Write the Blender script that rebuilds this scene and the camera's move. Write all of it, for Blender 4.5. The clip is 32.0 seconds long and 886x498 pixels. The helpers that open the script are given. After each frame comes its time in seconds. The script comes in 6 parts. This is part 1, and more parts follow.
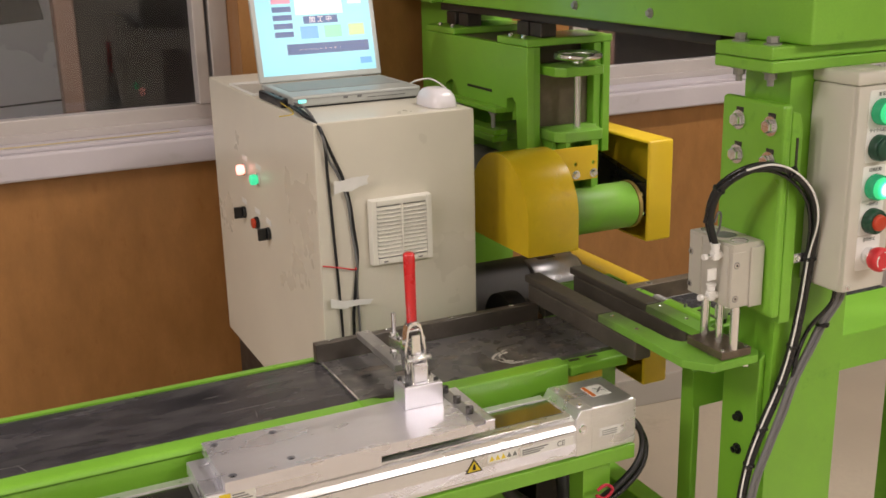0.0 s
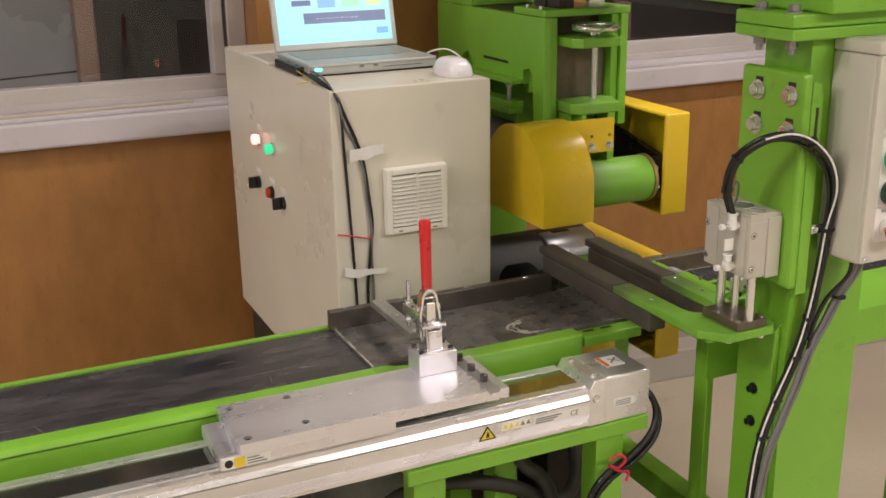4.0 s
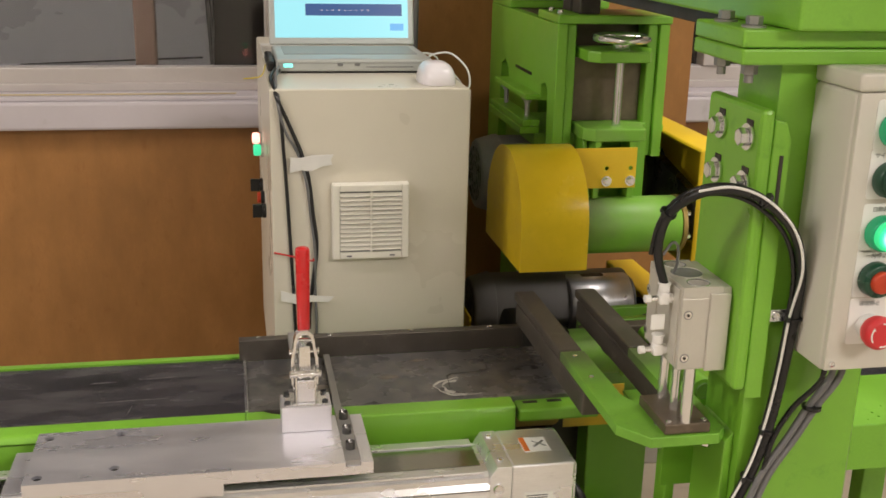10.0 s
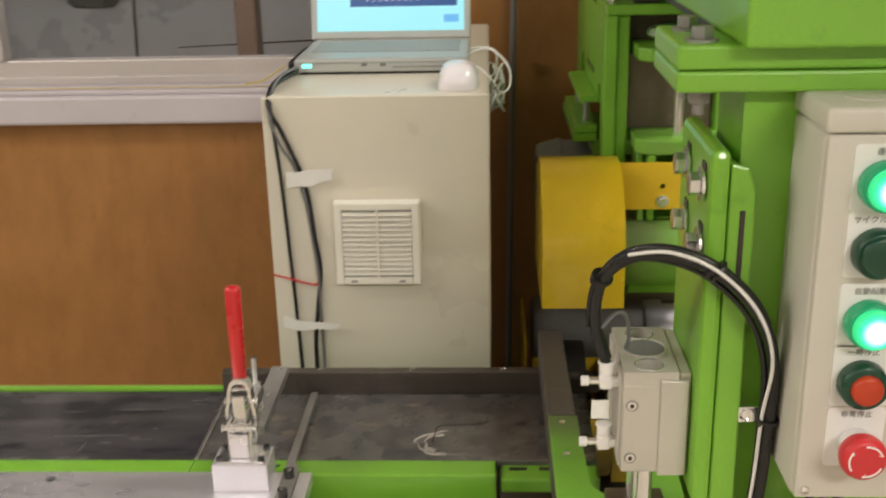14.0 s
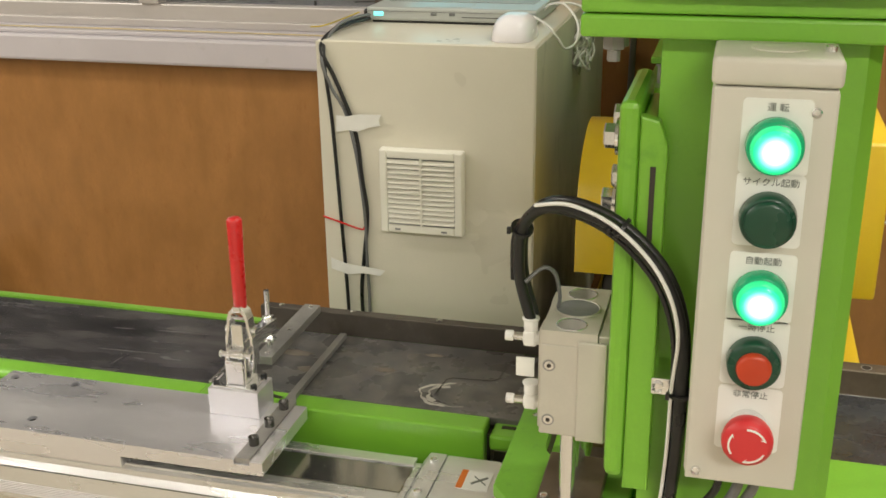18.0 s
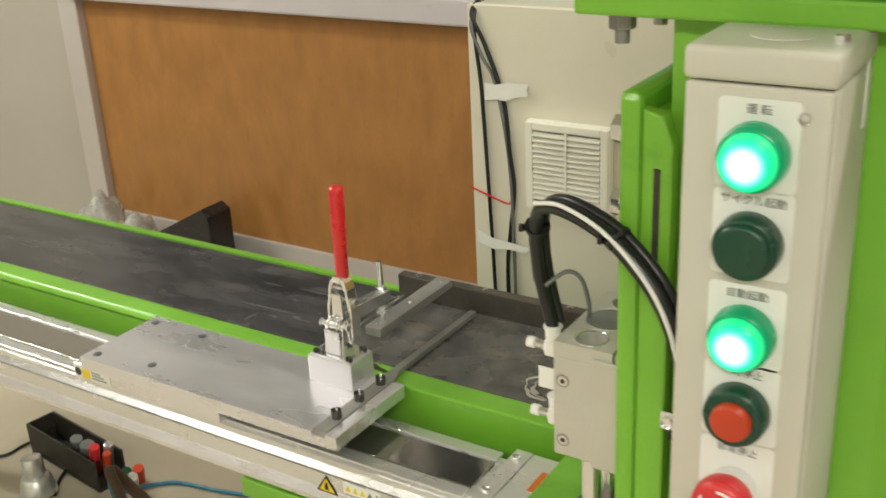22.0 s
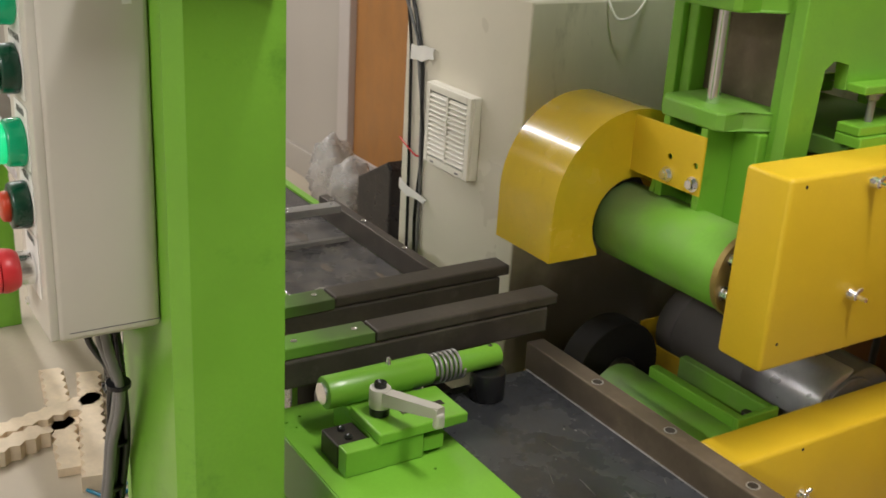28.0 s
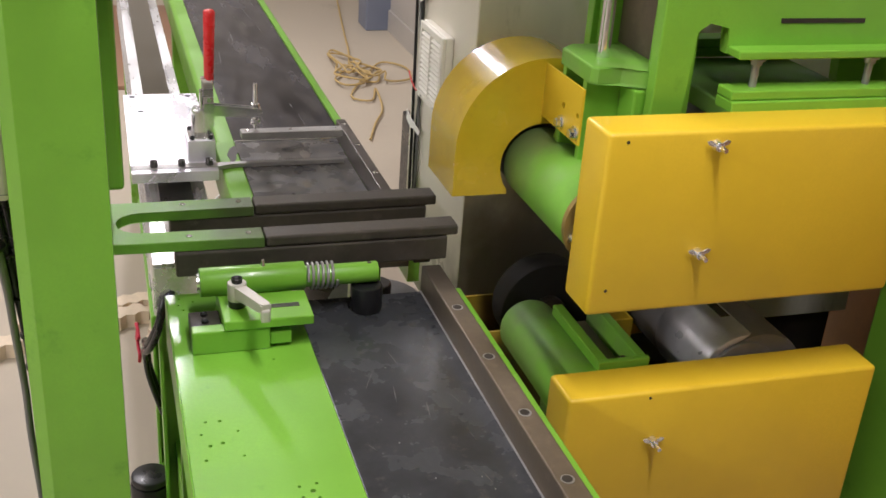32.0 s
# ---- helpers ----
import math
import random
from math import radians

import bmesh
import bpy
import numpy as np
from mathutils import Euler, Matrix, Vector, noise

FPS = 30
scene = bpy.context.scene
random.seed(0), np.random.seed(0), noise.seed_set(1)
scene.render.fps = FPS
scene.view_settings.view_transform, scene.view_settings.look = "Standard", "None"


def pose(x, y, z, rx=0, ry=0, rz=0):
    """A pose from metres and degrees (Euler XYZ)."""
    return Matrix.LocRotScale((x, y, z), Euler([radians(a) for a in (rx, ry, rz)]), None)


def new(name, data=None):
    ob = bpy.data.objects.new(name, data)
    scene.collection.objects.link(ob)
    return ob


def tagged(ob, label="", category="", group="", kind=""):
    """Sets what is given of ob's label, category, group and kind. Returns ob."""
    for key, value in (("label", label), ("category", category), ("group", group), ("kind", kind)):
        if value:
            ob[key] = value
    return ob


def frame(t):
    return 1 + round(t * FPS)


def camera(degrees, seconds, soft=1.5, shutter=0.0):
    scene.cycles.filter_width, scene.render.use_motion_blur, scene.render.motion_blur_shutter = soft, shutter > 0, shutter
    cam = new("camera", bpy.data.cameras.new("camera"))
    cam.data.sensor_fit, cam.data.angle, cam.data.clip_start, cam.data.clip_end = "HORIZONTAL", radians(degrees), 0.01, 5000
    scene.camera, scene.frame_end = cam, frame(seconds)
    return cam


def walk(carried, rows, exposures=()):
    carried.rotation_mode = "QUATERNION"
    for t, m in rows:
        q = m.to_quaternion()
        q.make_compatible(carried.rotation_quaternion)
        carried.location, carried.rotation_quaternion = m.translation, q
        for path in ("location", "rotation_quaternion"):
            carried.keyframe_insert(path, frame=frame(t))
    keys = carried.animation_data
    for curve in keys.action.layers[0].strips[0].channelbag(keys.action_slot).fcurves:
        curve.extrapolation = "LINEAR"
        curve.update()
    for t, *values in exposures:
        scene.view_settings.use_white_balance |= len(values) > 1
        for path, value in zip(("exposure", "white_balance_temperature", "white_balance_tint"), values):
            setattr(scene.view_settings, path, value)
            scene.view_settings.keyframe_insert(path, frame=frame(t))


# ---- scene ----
# A metalworking bench machine in a workshop. x runs along the bench, y towards the window wall, z up.
cam = camera(44.82, 32.0, soft=1.6, shutter=0.5)
PATH = [
    (0, 0.008, 0.009, 1.581, 73.30, 1.33, -25.75),
    (0.5, -0.008, 0.005, 1.569, 73.52, 0.82, -25.89),
    (1, -0.010, 0.003, 1.573, 73.22, 0.84, -25.85),
    (1.5, -0.008, 0.000, 1.575, 72.99, 0.93, -25.72),
    (2, -0.004, 0.002, 1.572, 72.84, 0.93, -25.55),
    (2.5, -0.003, 0.006, 1.568, 72.71, 0.91, -25.45),
    (3, -0.004, 0.004, 1.570, 72.45, 0.95, -25.36),
    (3.5, -0.004, 0.002, 1.565, 72.40, 0.92, -25.21),
    (5.5, 0.015, 0.080, 1.542, 70.93, 0.90, -24.55),
    (6, 0.031, 0.104, 1.547, 70.22, 0.87, -24.26),
    (6.5, 0.043, 0.119, 1.521, 70.60, -0.17, -23.88),
    (7, 0.101, 0.130, 1.516, 70.72, -0.76, -22.64),
    (7.5, 0.245, 0.130, 1.513, 71.18, -0.55, -19.27),
    (8, 0.369, 0.146, 1.532, 71.14, -0.39, -16.87),
    (8.5, 0.466, 0.144, 1.526, 71.95, -1.04, -14.70),
    (9, 0.537, 0.147, 1.530, 72.17, -0.97, -12.97),
    (9.5, 0.582, 0.148, 1.513, 72.78, -1.43, -11.55),
    (10, 0.609, 0.141, 1.506, 72.84, -1.32, -10.93),
    (10.5, 0.613, 0.117, 1.508, 72.77, -1.47, -11.11),
    (11, 0.624, 0.105, 1.509, 72.66, -1.45, -11.01),
    (11.5, 0.662, 0.117, 1.515, 72.18, -0.80, -10.20),
    (12, 0.700, 0.131, 1.527, 72.41, -0.25, -9.39),
    (12.5, 0.773, 0.159, 1.544, 73.53, 0.08, -7.61),
    (13, 0.876, 0.234, 1.541, 74.29, 0.70, -4.85),
    (13.5, 0.961, 0.321, 1.550, 73.07, 1.09, -2.25),
    (14, 1.020, 0.363, 1.532, 70.94, 1.19, 2.20),
    (14.5, 1.106, 0.367, 1.521, 69.41, 1.69, 8.50),
    (15, 1.201, 0.386, 1.513, 69.07, 1.70, 12.11),
    (15.5, 1.262, 0.399, 1.504, 69.11, 0.67, 13.68),
    (17.5, 1.303, 0.408, 1.496, 69.54, 0.61, 15.02),
    (18, 1.305, 0.409, 1.497, 69.57, 0.70, 15.06),
    (18.5, 1.306, 0.410, 1.497, 69.69, 0.63, 15.16),
    (19, 1.305, 0.407, 1.497, 69.78, 0.91, 15.09),
    (19.5, 1.315, 0.429, 1.487, 70.11, 0.52, 15.86),
    (20, 1.325, 0.454, 1.477, 70.31, 0.62, 16.53),
    (20.5, 1.351, 0.496, 1.464, 70.75, 0.65, 18.60),
    (21, 1.381, 0.534, 1.479, 70.48, 1.71, 22.29),
    (21.5, 1.436, 0.574, 1.494, 68.96, 2.99, 27.21),
    (22, 1.516, 0.597, 1.490, 67.72, 2.65, 32.16),
    (22.5, 1.638, 0.634, 1.470, 67.69, 0.97, 35.25),
    (23, 1.770, 0.677, 1.450, 67.75, -0.81, 36.47),
    (23.5, 1.856, 0.674, 1.471, 66.74, -0.76, 37.79),
    (24, 1.935, 0.642, 1.471, 67.71, -0.64, 38.92),
    (24.5, 1.967, 0.610, 1.474, 67.93, -1.94, 38.83),
    (25, 2.045, 0.609, 1.472, 68.42, -2.92, 40.49),
    (25.5, 2.124, 0.640, 1.474, 68.66, -2.65, 42.24),
    (26, 2.207, 0.763, 1.471, 68.17, -0.99, 46.25),
    (26.5, 2.237, 0.826, 1.470, 67.69, -1.39, 47.65),
    (28.5, 2.284, 1.121, 1.424, 69.13, -3.49, 61.87),
    (29, 2.308, 1.207, 1.437, 68.33, -3.04, 65.02),
    (29.5, 2.383, 1.304, 1.482, 66.21, -1.86, 68.63),
    (30, 2.458, 1.364, 1.526, 63.79, -1.83, 70.26),
    (30.5, 2.538, 1.373, 1.515, 63.65, -2.72, 70.93),
    (31, 2.574, 1.386, 1.511, 63.63, -3.18, 71.52),
    (31.5, 2.583, 1.402, 1.503, 64.35, -3.69, 72.16),
    (32, 2.589, 1.427, 1.491, 65.01, -3.75, 73.19),
]
walk(cam, [(t, pose(x, y, z, rx, ry, rz)) for t, x, y, z, rx, ry, rz in PATH], exposures=[(0.0, 0.03, 6450, 18), (11.0, 0.04, 6500, 14), (14.5, 0.08, 6500, 12), (17.5, 0.14, 6530, 7), (22.0, 0.21, 6450, 1), (24.0, 0.14, 6200, 6), (26.0, 0.16, 6000, 9), (28.0, 0.0, 6150, 12), (29.0, -0.13, 6300, 16), (30.0, 0.09, 5950, 18), (32.0, 0.19, 5950, 18)])

# ---- light ----
world = bpy.data.worlds.new("world")
scene.world = world
world.use_nodes = True
world.node_tree.nodes["Background"].inputs[0].default_value = (0.30, 0.36, 0.45, 1)
world.node_tree.nodes["Background"].inputs[1].default_value = 0.04

CEIL = 2.9
# Unseen tubes; (-1.3, 0.9), (-0.1, -1.3) and (4.9, -1.4) are added fill.
TUBES = [(-2.3, 1.6, 45), (-2.4, -1.6, 22), (-1.3, 0.9, 30), (-0.1, -1.3, 20), (2.2, 1.8, 32), (2.3, -1.2, 71), (4.9, -1.4, 12)]


def area_lamp(x, y, z, sx, sy, watts, colour):
    data = bpy.data.lights.new("tube_light", "AREA")
    data.shape, data.size, data.size_y, data.energy, data.color = "RECTANGLE", sx, sy, watts, colour
    ob = new("tube_light", data)
    ob.location = (x, y, z)
    return ob


for lx, ly, watts in TUBES:
    area_lamp(lx, ly, CEIL - 0.14, 1.15, 0.10, watts, (1.0, 0.94, 0.86))

# ---- helpers of this scene ----
PLACE = {}


def thing(name, at=(0, 0, 0), label="", category="", group="", kind=""):
    ob = new(name)
    ob.empty_display_size = 0.05
    ob.location = at
    PLACE[ob] = Vector(at)
    return tagged(ob, label, category, group, kind)


def part(name, bm, material, parent=None, label="", smooth=None):
    """Links a bmesh in world places as one mesh object under its thing."""
    lo = Vector((min(v.co.x for v in bm.verts), min(v.co.y for v in bm.verts), min(v.co.z for v in bm.verts)))
    hi = Vector((max(v.co.x for v in bm.verts), max(v.co.y for v in bm.verts), max(v.co.z for v in bm.verts)))
    c = (lo + hi) / 2
    c.z = lo.z
    bmesh.ops.translate(bm, verts=bm.verts, vec=-c)
    bmesh.ops.recalc_face_normals(bm, faces=bm.faces)
    me = bpy.data.meshes.new(name)
    if smooth is not None:
        for f in bm.faces:
            f.smooth = True
        for e in bm.edges:
            if len(e.link_faces) == 2 and e.calc_face_angle(0) > radians(smooth):
                e.smooth = False
    bm.to_mesh(me)
    bm.free()
    me.materials.append(material)
    ob = new(name, me)
    PLACE[ob] = c
    if parent is not None:
        ob.parent = parent
        ob.location = c - PLACE[parent]
    else:
        ob.location = c
    if label:
        ob["label"] = label
    return ob


def solid(name, bm, material, label, category, group="", kind="", smooth=None):
    return tagged(part(name, bm, material, None, "", smooth), label, category, group, kind)


def box(x0, x1, y0, y1, z0, z1, bev=0.0, seg=2, bm=None):
    own = bmesh.new()
    bmesh.ops.create_cube(own, size=1)
    for v in own.verts:
        v.co = Vector(((x0 + x1) / 2 + v.co.x * (x1 - x0), (y0 + y1) / 2 + v.co.y * (y1 - y0), (z0 + z1) / 2 + v.co.z * (z1 - z0)))
    if bev > 0:
        bmesh.ops.bevel(own, geom=own.edges[:], offset=bev, segments=seg, profile=0.5, affect="EDGES")
    return merge(bm, own)


def merge(bm, other):
    """Adds other to bm and returns bm; other is freed."""
    if bm is None:
        return other
    seen = {}
    for v in other.verts:
        seen[v] = bm.verts.new(v.co)
    for f in other.faces:
        try:
            bm.faces.new([seen[v] for v in f.verts])
        except ValueError:
            pass
    other.free()
    return bm


def rod(p0, p1, r, seg=24, r2=None, bev=0.0, bm=None):
    own = bmesh.new()
    p0, p1 = Vector(p0), Vector(p1)
    d = p1 - p0
    bmesh.ops.create_cone(own, cap_ends=True, segments=seg, radius1=r, radius2=r if r2 is None else r2, depth=d.length)
    if bev > 0:
        rim = [e for e in own.edges if abs(e.verts[0].co.z - e.verts[1].co.z) < 1e-6]
        bmesh.ops.bevel(own, geom=rim, offset=bev, segments=2, profile=0.5, affect="EDGES")
    m = Matrix.Translation((p0 + p1) / 2) @ d.to_track_quat("Z", "Y").to_matrix().to_4x4()
    bmesh.ops.transform(own, matrix=m, verts=own.verts)
    return merge(bm, own)


def prism(poly, axis, a0, a1, bev=0.0, bm=None):
    """A flat outline, given in the two other axes in order, drawn out along an axis."""
    own = bmesh.new()
    put = {"x": lambda a, p: (a, p[0], p[1]), "y": lambda a, p: (p[0], a, p[1]), "z": lambda a, p: (p[0], p[1], a)}[axis]
    lo = [own.verts.new(put(a0, p)) for p in poly]
    hi = [own.verts.new(put(a1, p)) for p in poly]
    n = len(poly)
    caps = [own.faces.new(lo[::-1]), own.faces.new(hi)]
    for i in range(n):
        own.faces.new((lo[i], lo[(i + 1) % n], hi[(i + 1) % n], hi[i]))
    if bev > 0:
        rim = list({e for f in caps for e in f.edges})
        bmesh.ops.bevel(own, geom=rim, offset=bev, segments=2, profile=0.5, affect="EDGES")
    return merge(bm, own)


def tube(points, r, seg=10, smooth=6, closed=False, bm=None):
    """A round cable through points (Catmull-Rom)."""
    own = bmesh.new()
    pts = [Vector(p) for p in points]
    line = []
    n = len(pts)
    for i in range(n - 1):
        a, b, c, d = pts[max(i - 1, 0)], pts[i], pts[i + 1], pts[min(i + 2, n - 1)]
        for k in range(smooth):
            t = k / smooth
            line.append(0.5 * (2 * b + (c - a) * t + (2 * a - 5 * b + 4 * c - d) * t * t + (3 * b - a - 3 * c + d) * t ** 3))
    line.append(pts[-1])
    rings = []
    up = Vector((0.31, 0.17, 0.93)).normalized()
    for i, p in enumerate(line):
        d = (line[min(i + 1, len(line) - 1)] - line[max(i - 1, 0)]).normalized()
        side = d.cross(up)
        if side.length < 1e-4:
            side = d.orthogonal()
        side.normalize()
        up = side.cross(d).normalized()
        rings.append([own.verts.new(p + r * (math.cos(2 * math.pi * k / seg) * side + math.sin(2 * math.pi * k / seg) * up)) for k in range(seg)])
    for a, b in zip(rings, rings[1:]):
        for k in range(seg):
            own.faces.new((a[k], a[(k + 1) % seg], b[(k + 1) % seg], b[k]))
    own.faces.new(rings[0][::-1])
    own.faces.new(rings[-1])
    return merge(bm, own)


def arc(cx, cy, r, a0, a1, n):
    return [(cx + r * math.cos(radians(a0 + (a1 - a0) * i / n)), cy + r * math.sin(radians(a0 + (a1 - a0) * i / n))) for i in range(n + 1)]


def plate_holes(x0, x1, y0, y1, z0, z1, holes, axis="z", seg=16):
    """A flat plate with round holes through it; holes are (u, v, r) in the two axes of its face."""
    own = bmesh.new()
    us = {"z": (x0, x1, y0, y1, z0, z1), "x": (y0, y1, z0, z1, x0, x1), "y": (x0, x1, z0, z1, y0, y1)}[axis]
    u0, u1, v0, v1, w0, w1 = us
    put = {"z": lambda u, v, w: (u, v, w), "x": lambda u, v, w: (w, u, v), "y": lambda u, v, w: (u, w, v)}[axis]
    loops = [[(u0, v0), (u1, v0), (u1, v1), (u0, v1)]] + [[(u + r * math.cos(2 * math.pi * k / seg), v + r * math.sin(2 * math.pi * k / seg)) for k in range(seg)] for u, v, r in holes]
    edges = []
    for loop in loops:
        vs = [own.verts.new(put(u, v, w0)) for u, v in loop]
        edges += [own.edges.new((vs[i], vs[(i + 1) % len(vs)])) for i in range(len(vs))]
    bmesh.ops.triangle_fill(own, use_beauty=True, use_dissolve=False, edges=edges)
    ext = bmesh.ops.extrude_face_region(own, geom=own.faces[:])
    off = Vector(put(0, 0, w1 - w0))
    bmesh.ops.translate(own, verts=[g for g in ext["geom"] if isinstance(g, bmesh.types.BMVert)], vec=off)
    return own


def hexbolt(at, d, r, h, bm=None):
    """A hexagon head on a washer, pointing along d."""
    at, d = Vector(at), Vector(d).normalized()
    bm = rod(at, at + d * 0.0025, r * 1.45, 20, bm=bm)
    return rod(at + d * 0.0025, at + d * h, r, 6, bev=r * 0.12, bm=bm)


def capscrew(at, d, r, h, bm=None):
    """A socket cap screw with its recess."""
    at, d = Vector(at), Vector(d).normalized()
    own = bmesh.new()
    bmesh.ops.create_cone(own, cap_ends=True, segments=16, radius1=r, radius2=r, depth=h)
    top = max(own.faces, key=lambda f: f.calc_center_median().z)
    bmesh.ops.inset_region(own, faces=[top], thickness=r * 0.45)
    bmesh.ops.translate(own, verts=top.verts, vec=(0, 0, -h * 0.5))
    m = Matrix.Translation(at + d * h / 2) @ d.to_track_quat("Z", "Y").to_matrix().to_4x4()
    bmesh.ops.transform(own, matrix=m, verts=own.verts)
    return merge(bm, own)


# ---- materials ----
def material(name, colour, rough=0.5, metal=0.0, vary=0.12, scale=6.0, grain=60.0, bump=0.05, dirt=None, dirt_amount=0.0, coat=0.0, stretch=(1, 1, 1), rough_vary=0.12, smudge=False):
    m = bpy.data.materials.new(name)
    m.use_nodes = True
    nt = m.node_tree
    b = nt.nodes["Principled BSDF"]
    b.inputs["Metallic"].default_value = metal
    b.inputs["Coat Weight"].default_value = coat
    b.inputs["Coat Roughness"].default_value = 0.12
    geo = nt.nodes.new("ShaderNodeNewGeometry")
    mp = nt.nodes.new("ShaderNodeMapping")
    mp.inputs["Scale"].default_value = stretch
    nt.links.new(geo.outputs["Position"], mp.inputs["Vector"])

    def tex(s, detail=4.0, rough_=0.6):
        n = nt.nodes.new("ShaderNodeTexNoise")
        n.inputs["Scale"].default_value, n.inputs["Detail"].default_value, n.inputs["Roughness"].default_value = s, detail, rough_
        nt.links.new(mp.outputs["Vector"], n.inputs["Vector"])
        return n

    def mixc(fac, a, bcol):
        n = nt.nodes.new("ShaderNodeMix")
        n.data_type = "RGBA"
        nt.links.new(fac, n.inputs["Factor"])
        for src, slot in ((a, "A"), (bcol, "B")):
            sock = n.inputs[6] if slot == "A" else n.inputs[7]
            if isinstance(src, tuple):
                sock.default_value = (*src, 1)
            else:
                nt.links.new(src, sock)
        return n.outputs[2]

    def ramp(src, lo, hi, a=0.0, c=1.0):
        n = nt.nodes.new("ShaderNodeMapRange")
        n.inputs["From Min"].default_value, n.inputs["From Max"].default_value = lo, hi
        n.inputs["To Min"].default_value, n.inputs["To Max"].default_value = a, c
        nt.links.new(src, n.inputs["Value"])
        return n.outputs["Result"]

    big, fine = tex(scale), tex(grain, 3.0)
    dark = tuple(c * (1 - vary) for c in colour)
    light = tuple(min(1.0, c * (1 + vary)) for c in colour)
    col = mixc(ramp(big.outputs["Fac"], 0.35, 0.65), dark, light)
    col = mixc(ramp(fine.outputs["Fac"], 0.3, 0.7, 0.0, 0.5), col, tuple(c * (1 - vary * 0.6) for c in colour))
    if dirt is not None:
        spots = tex(scale * 2.3, 3.0 if smudge else 8.0, 0.5 if smudge else 0.7)
        low, high = (0.38, 0.78) if smudge else (0.62 - dirt_amount * 0.3, 0.78 - dirt_amount * 0.2)
        col = mixc(ramp(spots.outputs["Fac"], low, high, 0.0, 0.85), col, dirt)
    nt.links.new(col, b.inputs["Base Color"])
    nt.links.new(ramp(big.outputs["Fac"], 0.3, 0.7, max(0.02, rough - rough_vary), min(1.0, rough + rough_vary)), b.inputs["Roughness"])
    if bump > 0:
        bn = nt.nodes.new("ShaderNodeBump")
        bn.inputs["Strength"].default_value, bn.inputs["Distance"].default_value = bump, 0.002
        nt.links.new(fine.outputs["Fac"], bn.inputs["Height"])
        nt.links.new(bn.outputs["Normal"], b.inputs["Normal"])
    return m


def glow(name, colour, strength, base=(0.5, 0.5, 0.5)):
    m = bpy.data.materials.new(name)
    m.use_nodes = True
    b = m.node_tree.nodes["Principled BSDF"]
    b.inputs["Base Color"].default_value = (*base, 1)
    b.inputs["Emission Color"].default_value = (*colour, 1)
    b.inputs["Emission Strength"].default_value = strength
    b.inputs["Roughness"].default_value = 0.25
    return m


def glassy(name, colour=(1, 1, 1), rough=0.02):
    m = bpy.data.materials.new(name)
    m.use_nodes = True
    b = m.node_tree.nodes["Principled BSDF"]
    b.inputs["Base Color"].default_value = (*colour, 1)
    b.inputs["Transmission Weight"].default_value = 1.0
    b.inputs["Roughness"].default_value = rough
    b.inputs["IOR"].default_value = 1.45
    return m


GREEN = material("green_paint", (0.190, 0.455, 0.036), 0.38, 0, 0.10, 5, 240, 0.06, (0.10, 0.28, 0.02), 0.05, coat=0.25)
DUSTGREEN = material("dusty_green_paint", (0.180, 0.430, 0.038), 0.55, 0, 0.12, 8, 160, 0.10, (0.205, 0.340, 0.085), 0.12, smudge=True)
BRONZE = material("stained_bronze", (0.34, 0.24, 0.075), 0.42, 0.45, 0.2, 20, 160, 0.08)
YELLOW = material("yellow_paint", (0.80, 0.535, 0.020), 0.40, 0, 0.07, 4, 260, 0.09, coat=0.12)
HOOD = material("glossy_yellow_enamel", (0.74, 0.515, 0.018), 0.24, 0, 0.08, 9, 60, 0.05, (0.60, 0.39, 0.02), 0.08, coat=0.55, rough_vary=0.05)
CREAM = material("cream_paint", (0.70, 0.662, 0.560), 0.30, 0, 0.05, 4, 300, 0.05, rough_vary=0.05)
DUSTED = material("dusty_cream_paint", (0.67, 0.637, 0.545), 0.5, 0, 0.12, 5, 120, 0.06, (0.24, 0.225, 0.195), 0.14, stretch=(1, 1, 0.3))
IVORY = material("ivory_plastic", (0.60, 0.575, 0.50), 0.42, 0, 0.03, 6, 400, 0.04)
WHITE = material("white_plastic", (0.80, 0.79, 0.76), 0.4, 0, 0.03, 8, 200, 0.02)
PAPER = material("paper_label", (0.82, 0.82, 0.78), 0.6, 0, 0.03, 20, 300, 0.02)
ALU = material("aluminium", (0.82, 0.82, 0.83), 0.30, 0.80, 0.10, 10, 300, 0.06, (0.54, 0.535, 0.53), 0.06, stretch=(0.3, 1, 1))
ALUM = material("milled_aluminium", (0.84, 0.83, 0.88), 0.32, 0.78, 0.04, 12, 160, 0.05, (0.76, 0.75, 0.80), 0.04, stretch=(0.35, 1, 1))
CAST = material("cast_grey_aluminium", (0.58, 0.555, 0.49), 0.48, 0.3, 0.06, 12, 400, 0.08)
CHROME = material("chrome", (0.86, 0.86, 0.87), 0.15, 0.92, 0.05, 20, 300, 0.02, rough_vary=0.06)
STEEL = material("dark_steel", (0.12, 0.105, 0.09), 0.38, 0.55, 0.35, 8, 90, 0.12, (0.22, 0.18, 0.14), 0.14)
BELT = material("blued_steel_sheet", (0.108, 0.106, 0.108), 0.27, 0.30, 0.34, 13, 130, 0.09, (0.225, 0.210, 0.190), 0.14, rough_vary=0.09, smudge=True)
SLIDE = material("blackened_slide_sheet", (0.060, 0.063, 0.068), 0.26, 0.30, 0.34, 17, 150, 0.09, (0.135, 0.130, 0.120), 0.16, rough_vary=0.09)
TOP = material("scuffed_top_sheet", (0.052, 0.049, 0.055), 0.24, 0.25, 0.38, 7, 110, 0.07, (0.125, 0.118, 0.118), 0.14, stretch=(0.5, 1.7, 1), rough_vary=0.08, smudge=True)
